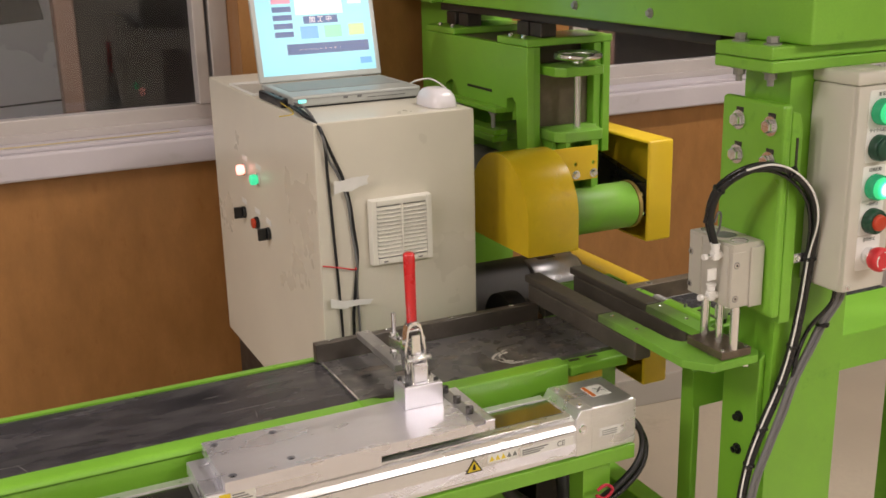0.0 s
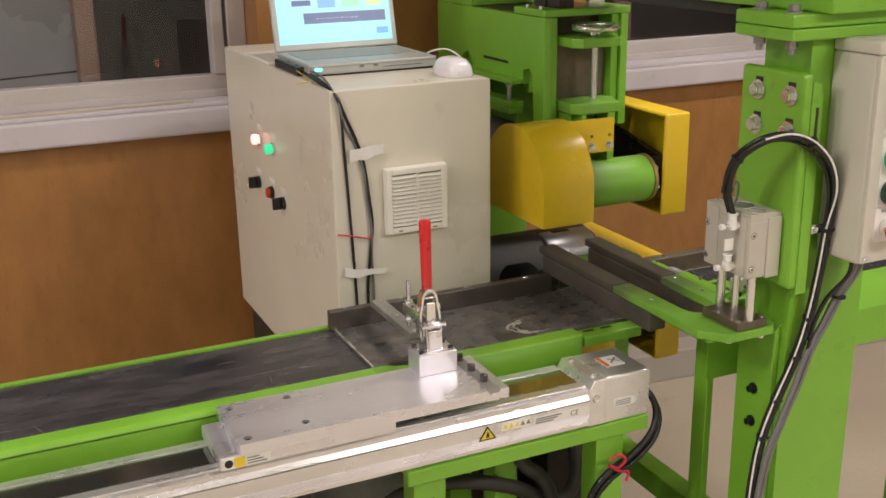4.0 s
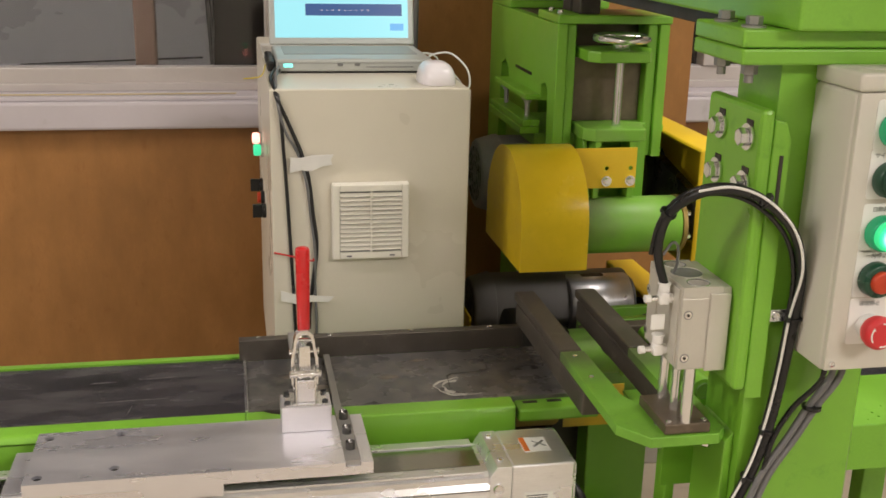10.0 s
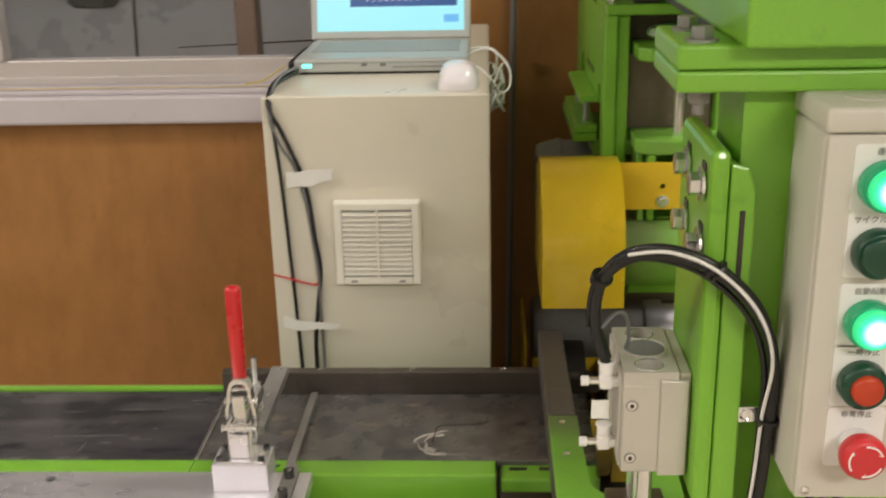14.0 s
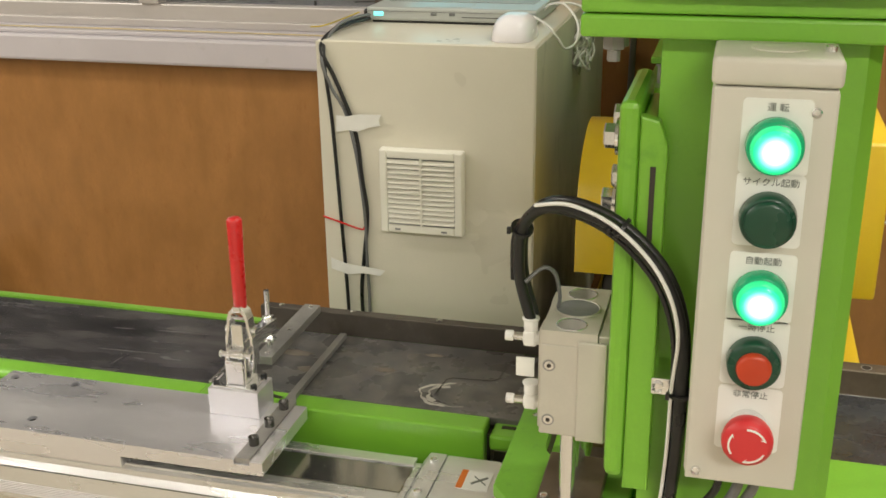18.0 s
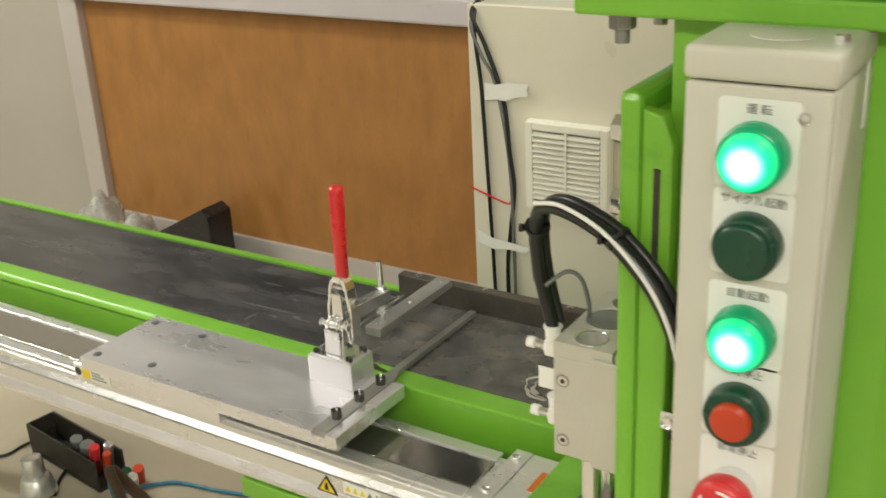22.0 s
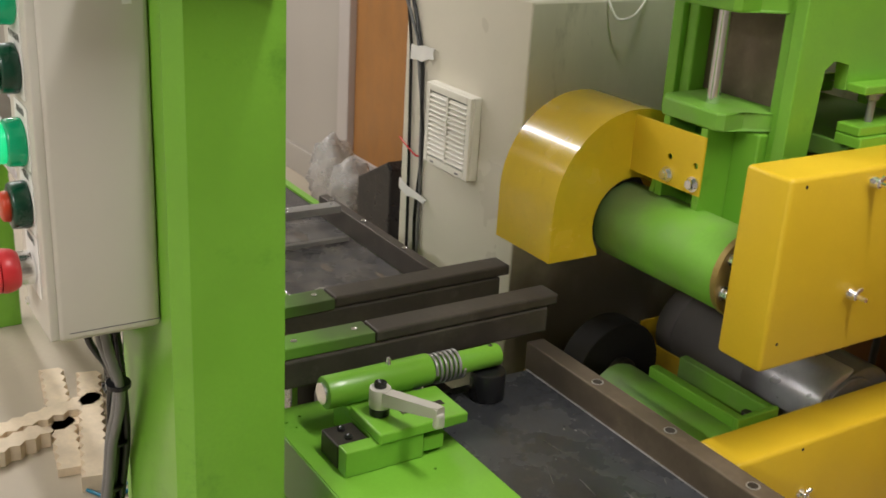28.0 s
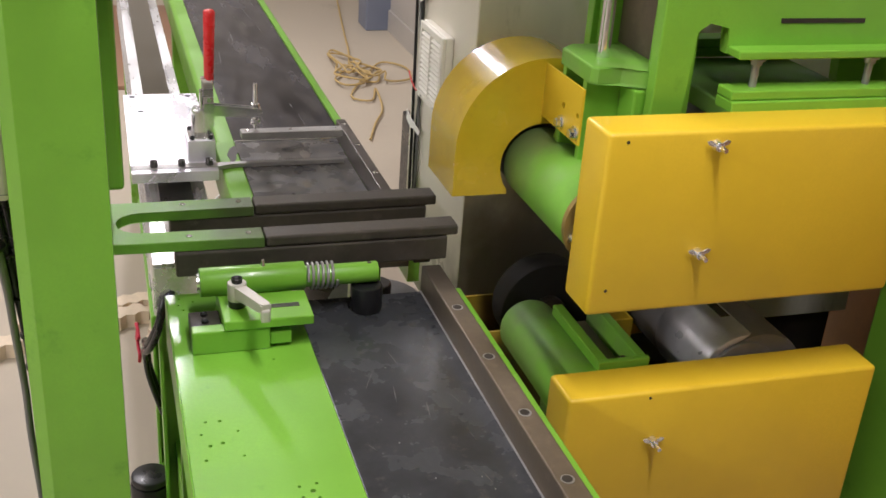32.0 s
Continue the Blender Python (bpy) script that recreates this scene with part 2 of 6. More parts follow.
RUST = material("oiled_brown_steel", (0.142, 0.110, 0.076), 0.45, 0.3, 0.3, 14, 90, 0.1, (0.22, 0.165, 0.12), 0.14)
WIRE = material("dark_bundle", (0.03, 0.026, 0.024), 0.5, 0, 0.2, 20, 200, 0.05)
BAR = material("black_oxide_bar", (0.048, 0.040, 0.034), 0.5, 0.35, 0.3, 12, 120, 0.12, (0.10, 0.08, 0.06), 0.08)
DUSTBAR = material("dusty_black_bar", (0.082, 0.070, 0.056), 0.55, 0.2, 0.3, 12, 120, 0.12, (0.15, 0.128, 0.10), 0.14)
BRIGHT = material("ground_bar_steel", (0.36, 0.35, 0.335), 0.42, 0.55, 0.2, 14, 120, 0.1, (0.24, 0.22, 0.20), 0.12)
DUSTY = material("dusty_grey_motor_paint", (0.20, 0.20, 0.205), 0.6, 0.1, 0.25, 9, 80, 0.08, (0.16, 0.155, 0.155), 0.16)
GREY = material("grey_motor_paint", (0.16, 0.165, 0.165), 0.42, 0, 0.08, 8, 250, 0.06)
BLACK = material("black_rubber", (0.012, 0.012, 0.013), 0.32, 0, 0.1, 20, 200, 0.03)
CABLE = material("grey_cable", (0.16, 0.16, 0.16), 0.45, 0, 0.05, 20, 200, 0.02)
RED = material("red_vinyl", (0.60, 0.018, 0.02), 0.28, 0, 0.06, 15, 300, 0.03, coat=0.4)
REDP = material("red_plastic", (0.62, 0.035, 0.04), 0.4, 0, 0.05, 15, 300, 0.02)
ORANGE = material("orange_red_button", (0.52, 0.05, 0.015), 0.4, 0, 0.06, 30, 300, 0.03)
DGREEN = material("dark_green_button", (0.008, 0.055, 0.03), 0.3, 0, 0.05, 20, 300, 0.02)
WOOD = material("varnished_plywood", (0.338, 0.157, 0.046), 0.40, 0, 0.14, 16, 150, 0.06, (0.275, 0.114, 0.030), 0.14, stretch=(1, 1, 0.45))
SILL = material("grey_painted_sill", (0.54, 0.50, 0.53), 0.5, 0, 0.05, 4, 150, 0.03, (0.40, 0.37, 0.36), 0.06)
SASH = material("anodised_sash", (0.54, 0.50, 0.48), 0.42, 0.3, 0.05, 5, 150, 0.03)
PARTITION = material("grey_partition", (0.40, 0.37, 0.33), 0.5, 0, 0.04, 3, 150, 0.03)
PLASTER = material("plain_wall_paint", (0.60, 0.57, 0.50), 0.7, 0, 0.04, 2, 90, 0.05)
FLOOR = material("worn_concrete_floor", (0.46, 0.40, 0.31), 0.55, 0, 0.08, 1.6, 60, 0.05, (0.33, 0.28, 0.21), 0.06)
DARKROOM = material("unlit_yard_dark", (0.07, 0.06, 0.06), 0.7, 0, 0.1, 2, 40, 0.05)
GLASS = glassy("window_glass")
COVER = material("stainless_strip", (0.42, 0.41, 0.38), 0.12, 0.95, 0.06, 8, 300, 0.03, rough_vary=0.05)



def soot_shade(m, centre, near, far, amount=0.8, colour=(0.075, 0.063, 0.050)):
    """Darkens a material's colour round a point by the wheels: black grinding dust plus painted shade."""
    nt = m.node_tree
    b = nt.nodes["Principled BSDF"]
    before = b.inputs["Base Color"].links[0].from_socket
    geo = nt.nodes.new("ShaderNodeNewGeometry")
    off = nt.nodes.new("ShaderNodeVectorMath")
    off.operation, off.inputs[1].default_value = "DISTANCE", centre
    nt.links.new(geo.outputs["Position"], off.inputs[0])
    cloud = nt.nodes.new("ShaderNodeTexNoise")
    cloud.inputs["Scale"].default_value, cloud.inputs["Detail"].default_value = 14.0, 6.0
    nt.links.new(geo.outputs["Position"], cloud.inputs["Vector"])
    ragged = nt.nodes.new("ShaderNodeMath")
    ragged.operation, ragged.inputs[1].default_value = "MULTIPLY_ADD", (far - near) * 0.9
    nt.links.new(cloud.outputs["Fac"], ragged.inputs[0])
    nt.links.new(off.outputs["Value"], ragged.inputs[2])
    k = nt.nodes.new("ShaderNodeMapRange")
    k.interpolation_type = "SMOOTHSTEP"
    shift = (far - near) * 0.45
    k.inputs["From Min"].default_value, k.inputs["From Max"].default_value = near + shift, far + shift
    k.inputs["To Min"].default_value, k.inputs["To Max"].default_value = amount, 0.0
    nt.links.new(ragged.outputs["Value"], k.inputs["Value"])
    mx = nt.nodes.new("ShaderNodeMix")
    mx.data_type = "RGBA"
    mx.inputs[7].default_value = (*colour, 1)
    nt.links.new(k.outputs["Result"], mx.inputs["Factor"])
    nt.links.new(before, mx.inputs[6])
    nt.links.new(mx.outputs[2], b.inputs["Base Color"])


SILVERM = material("silver_motor_shell", (0.68, 0.68, 0.70), 0.36, 0.6, 0.16, 12, 150, 0.06, (0.25, 0.245, 0.24), 0.16)
# Grinding dust and the shade between the heads, both mixed into base colours.
soot_shade(DUSTED, (1.02, 2.16, 0.62), 0.14, 0.36)
soot_shade(CREAM, (1.04, 2.04, 0.56), 0.07, 0.19)
for m_ in (BELT, STEEL, RUST):
    soot_shade(m_, (1.16, 1.92, 0.78), 0.10, 0.34, 0.8)
soot_shade(YELLOW, (1.17, 2.08, 0.60), 0.07, 0.20, 0.85)
soot_shade(DUSTY, (1.18, 2.22, 0.70), 0.10, 0.24, 0.7)
soot_shade(SILVERM, (1.27, 2.22, 0.70), 0.05, 0.13, 0.8)
soot_shade(DUSTGREEN, (1.22, 2.11, 0.70), 0.04, 0.17, 0.75)
# Upper housing end: the bracket's shade goes into the colour with the dust.
soot_shade(DUSTGREEN, (1.215, 2.03, 1.00), 0.05, 0.14, 0.7)

# ---- room ----
WALL_Y = 3.0
solid("floor", box(-5.2, 8.0, -2.6, WALL_Y + 0.1, -0.1, 0.0), FLOOR, "worn beige concrete workshop floor", "floor", kind="structure")
# Ceiling and outer walls are unseen, added to close the room and bounce light.
solid("ceiling", box(-5.2, 8.0, -2.6, WALL_Y + 0.1, CEIL, CEIL + 0.1), PLASTER, "unseen plain ceiling closing the room", "ceiling", kind="structure")
solid("wall_south", box(-5.2, 8.0, -2.7, -2.6, 0, CEIL), PLASTER, "unseen plain wall closing the room", "wall", kind="structure")
solid("wall_west", box(-5.3, -5.2, -2.7, WALL_Y + 0.1, 0, CEIL), PLASTER, "unseen plain wall closing the room", "wall", kind="structure")
solid("wall_east", box(8.0, 8.1, -2.7, WALL_Y + 0.1, 0, CEIL), PLASTER, "unseen plain wall closing the room", "wall", kind="structure")
solid("wall_above_window", box(-5.2, 8.0, WALL_Y, WALL_Y + 0.1, 2.25, CEIL), PLASTER, "unseen plain wall closing the room above the window", "wall", kind="structure")

wall_n = thing("wall_north", (0, WALL_Y, 0), "varnished brown plywood wall panels below the window", "wall", kind="structure")
seams = [-1.44, 1.80, 4.9, 8.0]
for a, b in zip(seams, seams[1:]):
    part("panel", box(a + 0.0015, b - 0.0015, WALL_Y, WALL_Y + 0.02, 0.225, 0.97, 0.001), WOOD, wall_n)
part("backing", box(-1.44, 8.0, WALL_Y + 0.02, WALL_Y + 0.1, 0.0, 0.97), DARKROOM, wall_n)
solid("baseboard", box(-1.44, 8.0, WALL_Y - 0.012, WALL_Y + 0.02, 0.0, 0.225, 0.002), SASH, "grey metal base rail under the wood panels", "baseboard", kind="structure")

solid("wall_pier", box(0.80, 1.86, WALL_Y - 0.052, WALL_Y + 0.1, 0.226, 2.249, 0.002), WOOD, "varnished brown plywood pier between the windows", "wall pier", kind="structure")
pole_ = thing("thin_pole", (1.08, 2.93, CEIL), "thin grey steel pole leaning at the wood pier", "pole")
part("shaft", rod((1.062, 2.90, 0.0), (1.090, 2.936, 1.9), 0.0075, 14), GREY, pole_, smooth=40)

sill = thing("window_sill", (0, WALL_Y, 0.97), "pale grey painted window sill with a rounded lip", "window sill", kind="structure")
part("lip", box(-1.47, 8.0, WALL_Y - 0.045, WALL_Y + 0.02, 0.968, 1.04, 0.008), SILL, sill)
part("ledge", box(-1.47, 8.0, WALL_Y - 0.030, WALL_Y + 0.085, 1.040, 1.052, 0.003), SILL, sill)

win = thing("window_1", (0, WALL_Y + 0.09, 1.05), "long sliding window with grey aluminium sashes, dark outside", "window", kind="structure")
part("bottom_rail", box(-1.47, 8.0, WALL_Y + 0.075, WALL_Y + 0.12, 1.052, 1.112, 0.004), SASH, win)
part("track", box(-1.47, 8.0, WALL_Y + 0.055, WALL_Y + 0.075, 1.052, 1.072, 0.002), SASH, win)
part("top_rail", box(-1.47, 8.0, WALL_Y + 0.07, WALL_Y + 0.12, 2.19, 2.25, 0.004), SASH, win)
STILES = [(-1.47, -1.41), (-0.275, -0.215), (0.70, 0.735), (0.745, 0.80), (1.95, 2.01), (3.1, 3.16), (4.4, 4.46), (5.8, 5.86), (7.2, 7.26), (7.94, 8.0)]
for a, b in STILES:
    part("stile", box(a, b, WALL_Y + 0.066, WALL_Y + 0.122, 1.112, 2.19, 0.004), SASH, win)
for (a0, a1), (b0, b1) in zip(STILES, STILES[1:]):
    if b0 - a1 > 0.1:
        pane = part("pane", prism([(WALL_Y + 0.108, 1.106), (WALL_Y + 0.113, 1.106), (WALL_Y + 0.075, 2.2), (WALL_Y + 0.070, 2.2)], "x", a1 - 0.01, b0 + 0.01), GLASS, win)
        pane.visible_shadow = False

cord = tube([(-1.40, 2.992, 1.0545), (-0.9, 2.988, 1.0545), (-0.4, 2.993, 1.0545), (0.1, 2.989, 1.0545), (0.62, 2.992, 1.0545)], 0.0022, 6)
solid("sill_cord", cord, material("cream_cord", (0.60, 0.50, 0.30), 0.7), "thin cream cord lying along the window sill", "cord", smooth=60)

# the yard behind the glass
# Near-black colour stands in for the unlit yard.
solid("backdrop", box(-7.0, 10.0, 6.4, 6.5, -0.2, 3.6), DARKROOM, "dark backdrop for the unlit yard behind the window", "backdrop", kind="structure")
solid("ground", box(-7.0, 10.0, WALL_Y + 0.1, 6.4, -0.12, -0.02), DARKROOM, "yard floor behind the window, coloured dark as unlit", "ground", kind="structure")
SHED = material("bare_timber_post", (0.085, 0.045, 0.028), 0.7, 0, 0.25, 3, 40, 0.1, stretch=(1, 1, 0.2))
VAN = material("pale_grey_car_paint", (0.30, 0.30, 0.31), 0.3, 0.1, 0.04, 2, 200, 0.01)
TINT = material("dark_car_glass", (0.015, 0.016, 0.018), 0.12, 0, 0.05, 3, 100, 0.0)
for px_, w_ in ((0.352, 0.056), (2.15, 0.074), (-1.9, 0.074)):
    solid("timber_post", box(px_, px_ + w_, 3.22, 3.30, -0.02, 3.2, 0.006), SHED, "rough brown timber post of the yard roof", "post", group="timber posts")
van = thing("parked_van", (-1.2, 5.2, 0), "pale grey parked van behind the window", "van")
side = [(-3.4, 0.35), (0.50, 0.35), (0.53, 0.9), (0.51, 1.3), (0.40, 1.85), (0.20, 2.0), (-3.2, 2.05), (-3.45, 1.2)]
part("body", prism(side, "y", 4.60, 6.1, 0.03), VAN, van)
part("rear_window", prism([(-0.235, 1.285), (-0.222, 1.245), (-0.19, 1.228), (0.08, 1.238), (0.46, 1.268), (0.38, 1.76), (-0.05, 1.76)], "y", 4.588, 4.602, 0.003), TINT, van)
part("door_window", prism([(-1.25, 1.27), (-0.47, 1.27), (-0.30, 1.36), (-0.16, 1.76), (-1.2, 1.76)], "y", 4.588, 4.602, 0.003), TINT, van)
part("door_handle", prism([(-0.62, 1.10), (-0.59, 1.08), (-0.44, 1.08), (-0.41, 1.11), (-0.41, 1.19), (-0.60, 1.19)], "y", 4.575, 4.602, 0.006), BLACK, van)
part("door_gap", prism([(-0.393, 0.5), (-0.384, 0.5), (-0.350, 1.24), (-0.262, 1.37), (-0.10, 1.80), (-0.112, 1.80), (-0.272, 1.375), (-0.359, 1.243)], "y", 4.592, 4.6015), TINT, van)
part("body_crease", prism([(-0.20, 0.918), (0.50, 0.942), (0.50, 0.950), (-0.20, 0.922)], "y", 4.594, 4.6015), TINT, van)
for wx_ in (-2.6, -0.15):
    wheel = part("wheel", rod((wx_, 4.56, 0.30), (wx_, 4.8, 0.30), 0.32, 32, bev=0.03), BLACK, van)
    part("rim", rod((wx_, 4.55, 0.30), (wx_, 4.57, 0.30), 0.20, 32, bev=0.01), ALU, wheel)

# grey partition with a door, beyond the wood panels
grey = thing("wall_partition", (-3, WALL_Y, 0), "grey metal partition with framed panels", "partition", kind="structure")
part("post", box(-1.53, -1.44, WALL_Y - 0.03, WALL_Y + 0.06, 0, CEIL, 0.004), SASH, grey)
for a, b in ((-2.42, -1.53), (-3.35, -2.46), (-4.3, -3.55), (-5.2, -4.34)):
    part("panel", box(a, b, WALL_Y, WALL_Y + 0.04, 0.12, CEIL, 0.003), PARTITION, grey)
    part("kick_rail", box(a, b, WALL_Y - 0.012, WALL_Y + 0.04, 0.0, 0.12, 0.003), PARTITION, grey)
for a in (-2.46, -4.34):
    part("mullion", box(a, a + 0.04, WALL_Y - 0.01, WALL_Y + 0.05, 0, CEIL, 0.003), SASH, grey)
BLUE = material("blue_grey_post_paint", (0.16, 0.18, 0.24), 0.5, 0, 0.05, 3, 150, 0.03)
solid("door_post", box(-3.55, -3.35, WALL_Y - 0.14, WALL_Y + 0.04, 0, CEIL, 0.006), BLUE, "blue-grey steel door post in the partition", "door post", kind="structure")

for lx, ly, watts in TUBES:
    lamp = thing("ceiling_light", (lx, ly, CEIL), "unseen white fluorescent ceiling light, three of them added as fill", "ceiling light", "ceiling lights")
    part("body", box(lx - 0.62, lx + 0.62, ly - 0.07, ly + 0.07, CEIL - 0.10, CEIL, 0.006), WHITE, lamp)

# ---- bench: infeed table ----
TZ = 0.781
infeed = thing("infeed_table", (0.0, 1.75, 0.0), "long green roller-less infeed bench with a dark steel top", "bench")
lip = [(1.614, TZ - 0.075), (1.614, TZ - 0.010)] + arc(1.626, TZ - 0.012, 0.012, 180, 90, 4) + [(1.652, TZ), (1.652, TZ - 0.004), (1.640, TZ - 0.004), (1.640, TZ - 0.075)]
part("near_channel", prism(lip, "x", -1.01, 0.612), GREEN, infeed, smooth=40)
part("near_plate", box(0.6125, 1.027, 1.614, 1.6525, TZ - 0.075, TZ + 0.001, 0.003), GREEN, infeed)
far = [(1.889, TZ - 0.075), (1.889, TZ - 0.006)] + arc(1.883, TZ - 0.006, 0.006, 0, 90, 3) + [(1.870, TZ), (1.870, TZ - 0.075)]
part("far_channel", prism(far, "x", -1.01, 1.10), GREEN, infeed, smooth=40)
part("end_channel", box(-1.03, -1.01, 1.614, 1.889, TZ - 0.075, TZ - 0.002, 0.003), GREEN, infeed)
step_ = part("near_step", box(1.033, 1.165, 1.618, 1.6665, TZ - 0.030, TZ - 0.008, 0.004), GREEN, infeed)
for sx_ in (1.045, 1.085):
    part("slot", box(sx_, sx_ + 0.024, 1.640, 1.648, TZ - 0.0082, TZ - 0.0074, 0.0003), BAR, step_, "dark slot")
# Near-black strip stands in for the shade inside the gap.
part("gap_shade", box(1.0275, 1.0325, 1.630, 1.6525, TZ - 0.060, TZ - 0.012), BAR, infeed)
part("top_sheet", box(-1.008, 0.612, 1.653, 1.869, TZ - 0.012, TZ - 0.003, 0.001), TOP, infeed)
rng = random.Random(22)
SCUFF = material("bright_scratch", (0.20, 0.19, 0.185), 0.4, 0.5, 0.3, 40, 300, 0)
for i in range(20):
    x_, y_ = rng.uniform(-0.95, 0.5), rng.uniform(1.665, 1.855)
    l_, w_, a_ = rng.uniform(0.03, 0.16), rng.uniform(0.0003, 0.0009), rng.uniform(-0.25, 0.25) + (1.57 if i % 4 == 0 else 0)
    dx, dy = math.cos(a_) * l_ / 2, math.sin(a_) * min(l_ / 2, 0.02)
    n_ = Vector((-dy, dx, 0)).normalized() * w_
    part("scratch", prism([(x_ - dx, y_ - dy), (x_ + n_.x, y_ + n_.y), (x_ + dx, y_ + dy), (x_ - n_.x, y_ - n_.y)], "z", TZ - 0.0030, TZ - 0.0026), SCUFF, infeed)
part("work_slab", box(0.616, 1.165, 1.653, 1.852, TZ - 0.014, TZ + 0.000, 0.0015), BELT, infeed)
for sx_ in (1.06, 1.09):
    part("slot", box(sx_, sx_ + 0.012, 1.752, 1.762, TZ + 0.0002, TZ + 0.0008, 0.0002), BAR, infeed, "dark slot in the slab")
worn = [(0.636, 1.6525), (0.652, 1.640), (0.672, 1.634), (0.690, 1.6305), (0.712, 1.634), (0.733, 1.631), (0.735, 1.637), (0.722, 1.640), (0.708, 1.646), (0.690, 1.647), (0.676, 1.6525)]
part("bare_patch", prism(worn, "z", TZ + 0.0012, TZ + 0.0018), BAR, infeed, "dark patch where the paint is worn off")
inlay = [(0.937, 1.700), (0.941, 1.745), (0.950, 1.752), (1.005, 1.756), (1.014, 1.765), (1.017, 1.804), (1.0186, 1.804), (1.0160, 1.763), (1.006, 1.7545), (0.951, 1.7503), (0.943, 1.744), (0.939, 1.700)]
part("inlay_joint", prism(inlay, "z", TZ + 0.0002, TZ + 0.0007), BAR, infeed, "dark joint of the inlaid piece")
part("slab_edge", box(0.612, 0.617, 1.653, 1.852, TZ - 0.004, TZ + 0.003, 0.001), CHROME, infeed, "bright ground front edge of the slab")
part("bed_beam", box(-1.0, 1.02, 1.66, 1.86, TZ - 0.072, TZ - 0.016), GREEN, infeed)
fence = thing("side_fence", (0.85, 1.86, TZ), "dark steel side fence bar with countersunk screws", "fence bar")
part("bar", box(0.606, 1.10, 1.852, 1.870, TZ - 0.001, TZ + 0.037, 0.0015), STEEL, fence)
for sx_ in (0.64, 0.76, 0.90, 1.04):
    part("screw", capscrew((sx_, 1.861, TZ + 0.0352), (0, 0, 1), 0.0048, 0.003), CHROME, fence)
CHALK = material("pale_grinding_dust", (0.50, 0.47, 0.42), 0.8, 0, 0.2, 30, 200, 0.05)
for k_, (ra, wd, a0, a1) in enumerate(((0.052, 0.0070, 0.55, 1.45), (0.040, 0.0085, 0.62, 1.30), (0.047, 0.0040, 1.15, 1.62))):
    steps = [math.pi * (a0 + (a1 - a0) * i / 16) for i in range(17)]
    wob = lambda a, q: ra * (1 + 0.05 * math.sin(5 * a + k_) + 0.03 * math.sin(11 * a)) + q * wd * (0.6 + 0.4 * math.sin(3.3 * a + k_))
    out_ = [(0.967 + wob(a, 0.5) * math.cos(a), 1.700 + 0.66 * wob(a, 0.5) * math.sin(a)) for a in steps]
    in_ = [(0.967 + wob(a, -0.5) * math.cos(a), 1.700 + 0.66 * wob(a, -0.5) * math.sin(a)) for a in steps]
    part("dust_stain", prism(out_ + in_[::-1], "z", TZ + 0.0002, TZ + 0.0007), CHALK, infeed, "pale grinding dust smear")
SMEAR = material("tan_dust_film", (0.155, 0.130, 0.104), 0.75, 0, 0.3, 40, 200, 0.05)
rng = random.Random(14)
for cx_, cy_, rx_, ry_ in ((0.845, 1.752, 0.022, 0.008), (0.700, 1.775, 0.030, 0.012), (0.735, 1.728, 0.018, 0.010), (1.055, 1.705, 0.020, 0.010), (0.905, 1.815, 0.016, 0.006)):
    blob_ = [(cx_ + rx_ * math.cos(a) * rng.uniform(0.65, 1.1), cy_ + ry_ * math.sin(a) * rng.uniform(0.6, 1.1)) for a in [2 * math.pi * i / 22 for i in range(22)]]
    part("dust_stain", prism(blob_, "z", TZ + 0.0002, TZ + 0.0005), SMEAR, infeed, "thin tan dust smear")
for lx in (-0.86, 0.846):
    part("leg", box(lx, lx + 0.05, 1.63, 1.68, 0.0, TZ - 0.074, 0.003), GREEN, infeed)
    part("leg", box(lx, lx + 0.05, 1.83, 1.88, 0.0, TZ - 0.074, 0.003), GREEN, infeed)

# ---- main frame: column, beam, back column ----
machine = thing("machine_frame", (1.33, 1.40, 0.0), "bright green welded portal frame of the grinding machine", "machine frame")
part("column", prism([(1.247, 1.315), (1.408, 1.315), (1.420, 1.330), (1.420, 1.421), (1.247, 1.421)], "z", 0.03, 1.352, 0.002), GREEN, machine)
part("base_plate", box(1.16, 1.50, 1.22, 1.50, 0.0, 0.03, 0.003), GREEN, machine)
part("side_plate", prism([(1.234, 0.03), (1.2465, 0.03), (1.2465, 0.862), (1.234, 0.850)], "y", 1.330, 1.420, 0.002), GREEN, machine)
part("column_flange", box(1.182, 1.47, 1.288, 1.425, 1.3520, 1.3705, 0.003), GREEN, machine)
part("beam_flange", box(1.182, 1.47, 1.290, 1.425, 1.3715, 1.3925, 0.003), GREEN, machine)
part("beam", box(1.233, 1.425, 1.262, 2.90, 1.393, 1.525, 0.004), GREEN, machine)
part("back_column", box(1.325, 1.46, 2.60, 2.90, 0.0, 1.393, 0.004), GREEN, machine)
for by_ in (1.318, 1.392):
    part("flange_bolt", hexbolt((1.207, by_, 1.3925), (0, 0, 1), 0.010, 0.013), BRIGHT, machine)
    part("flange_nut", hexbolt((1.207, by_, 1.352), (0, 0, -1), 0.010, 0.014), BRIGHT, machine)
    part("flange_stud", rod((1.207, by_, 1.338), (1.207, by_, 1.328), 0.0055, 12), BRIGHT, machine)
for by_, bz_ in ((1.332, 1.472), (1.673, 1.419), (1.93, 1.42), (2.234, 1.425), (1.72, 1.475)):
    part("beam_bolt", hexbolt((1.233, by_, bz_), (-1, 0, 0), 0.0065, 0.008), BRIGHT, machine)
part("slide_rail", box(1.255, 1.285, 1.50, 2.62, 1.372, 1.393, 0.002), BAR, machine, "black linear guide rail")
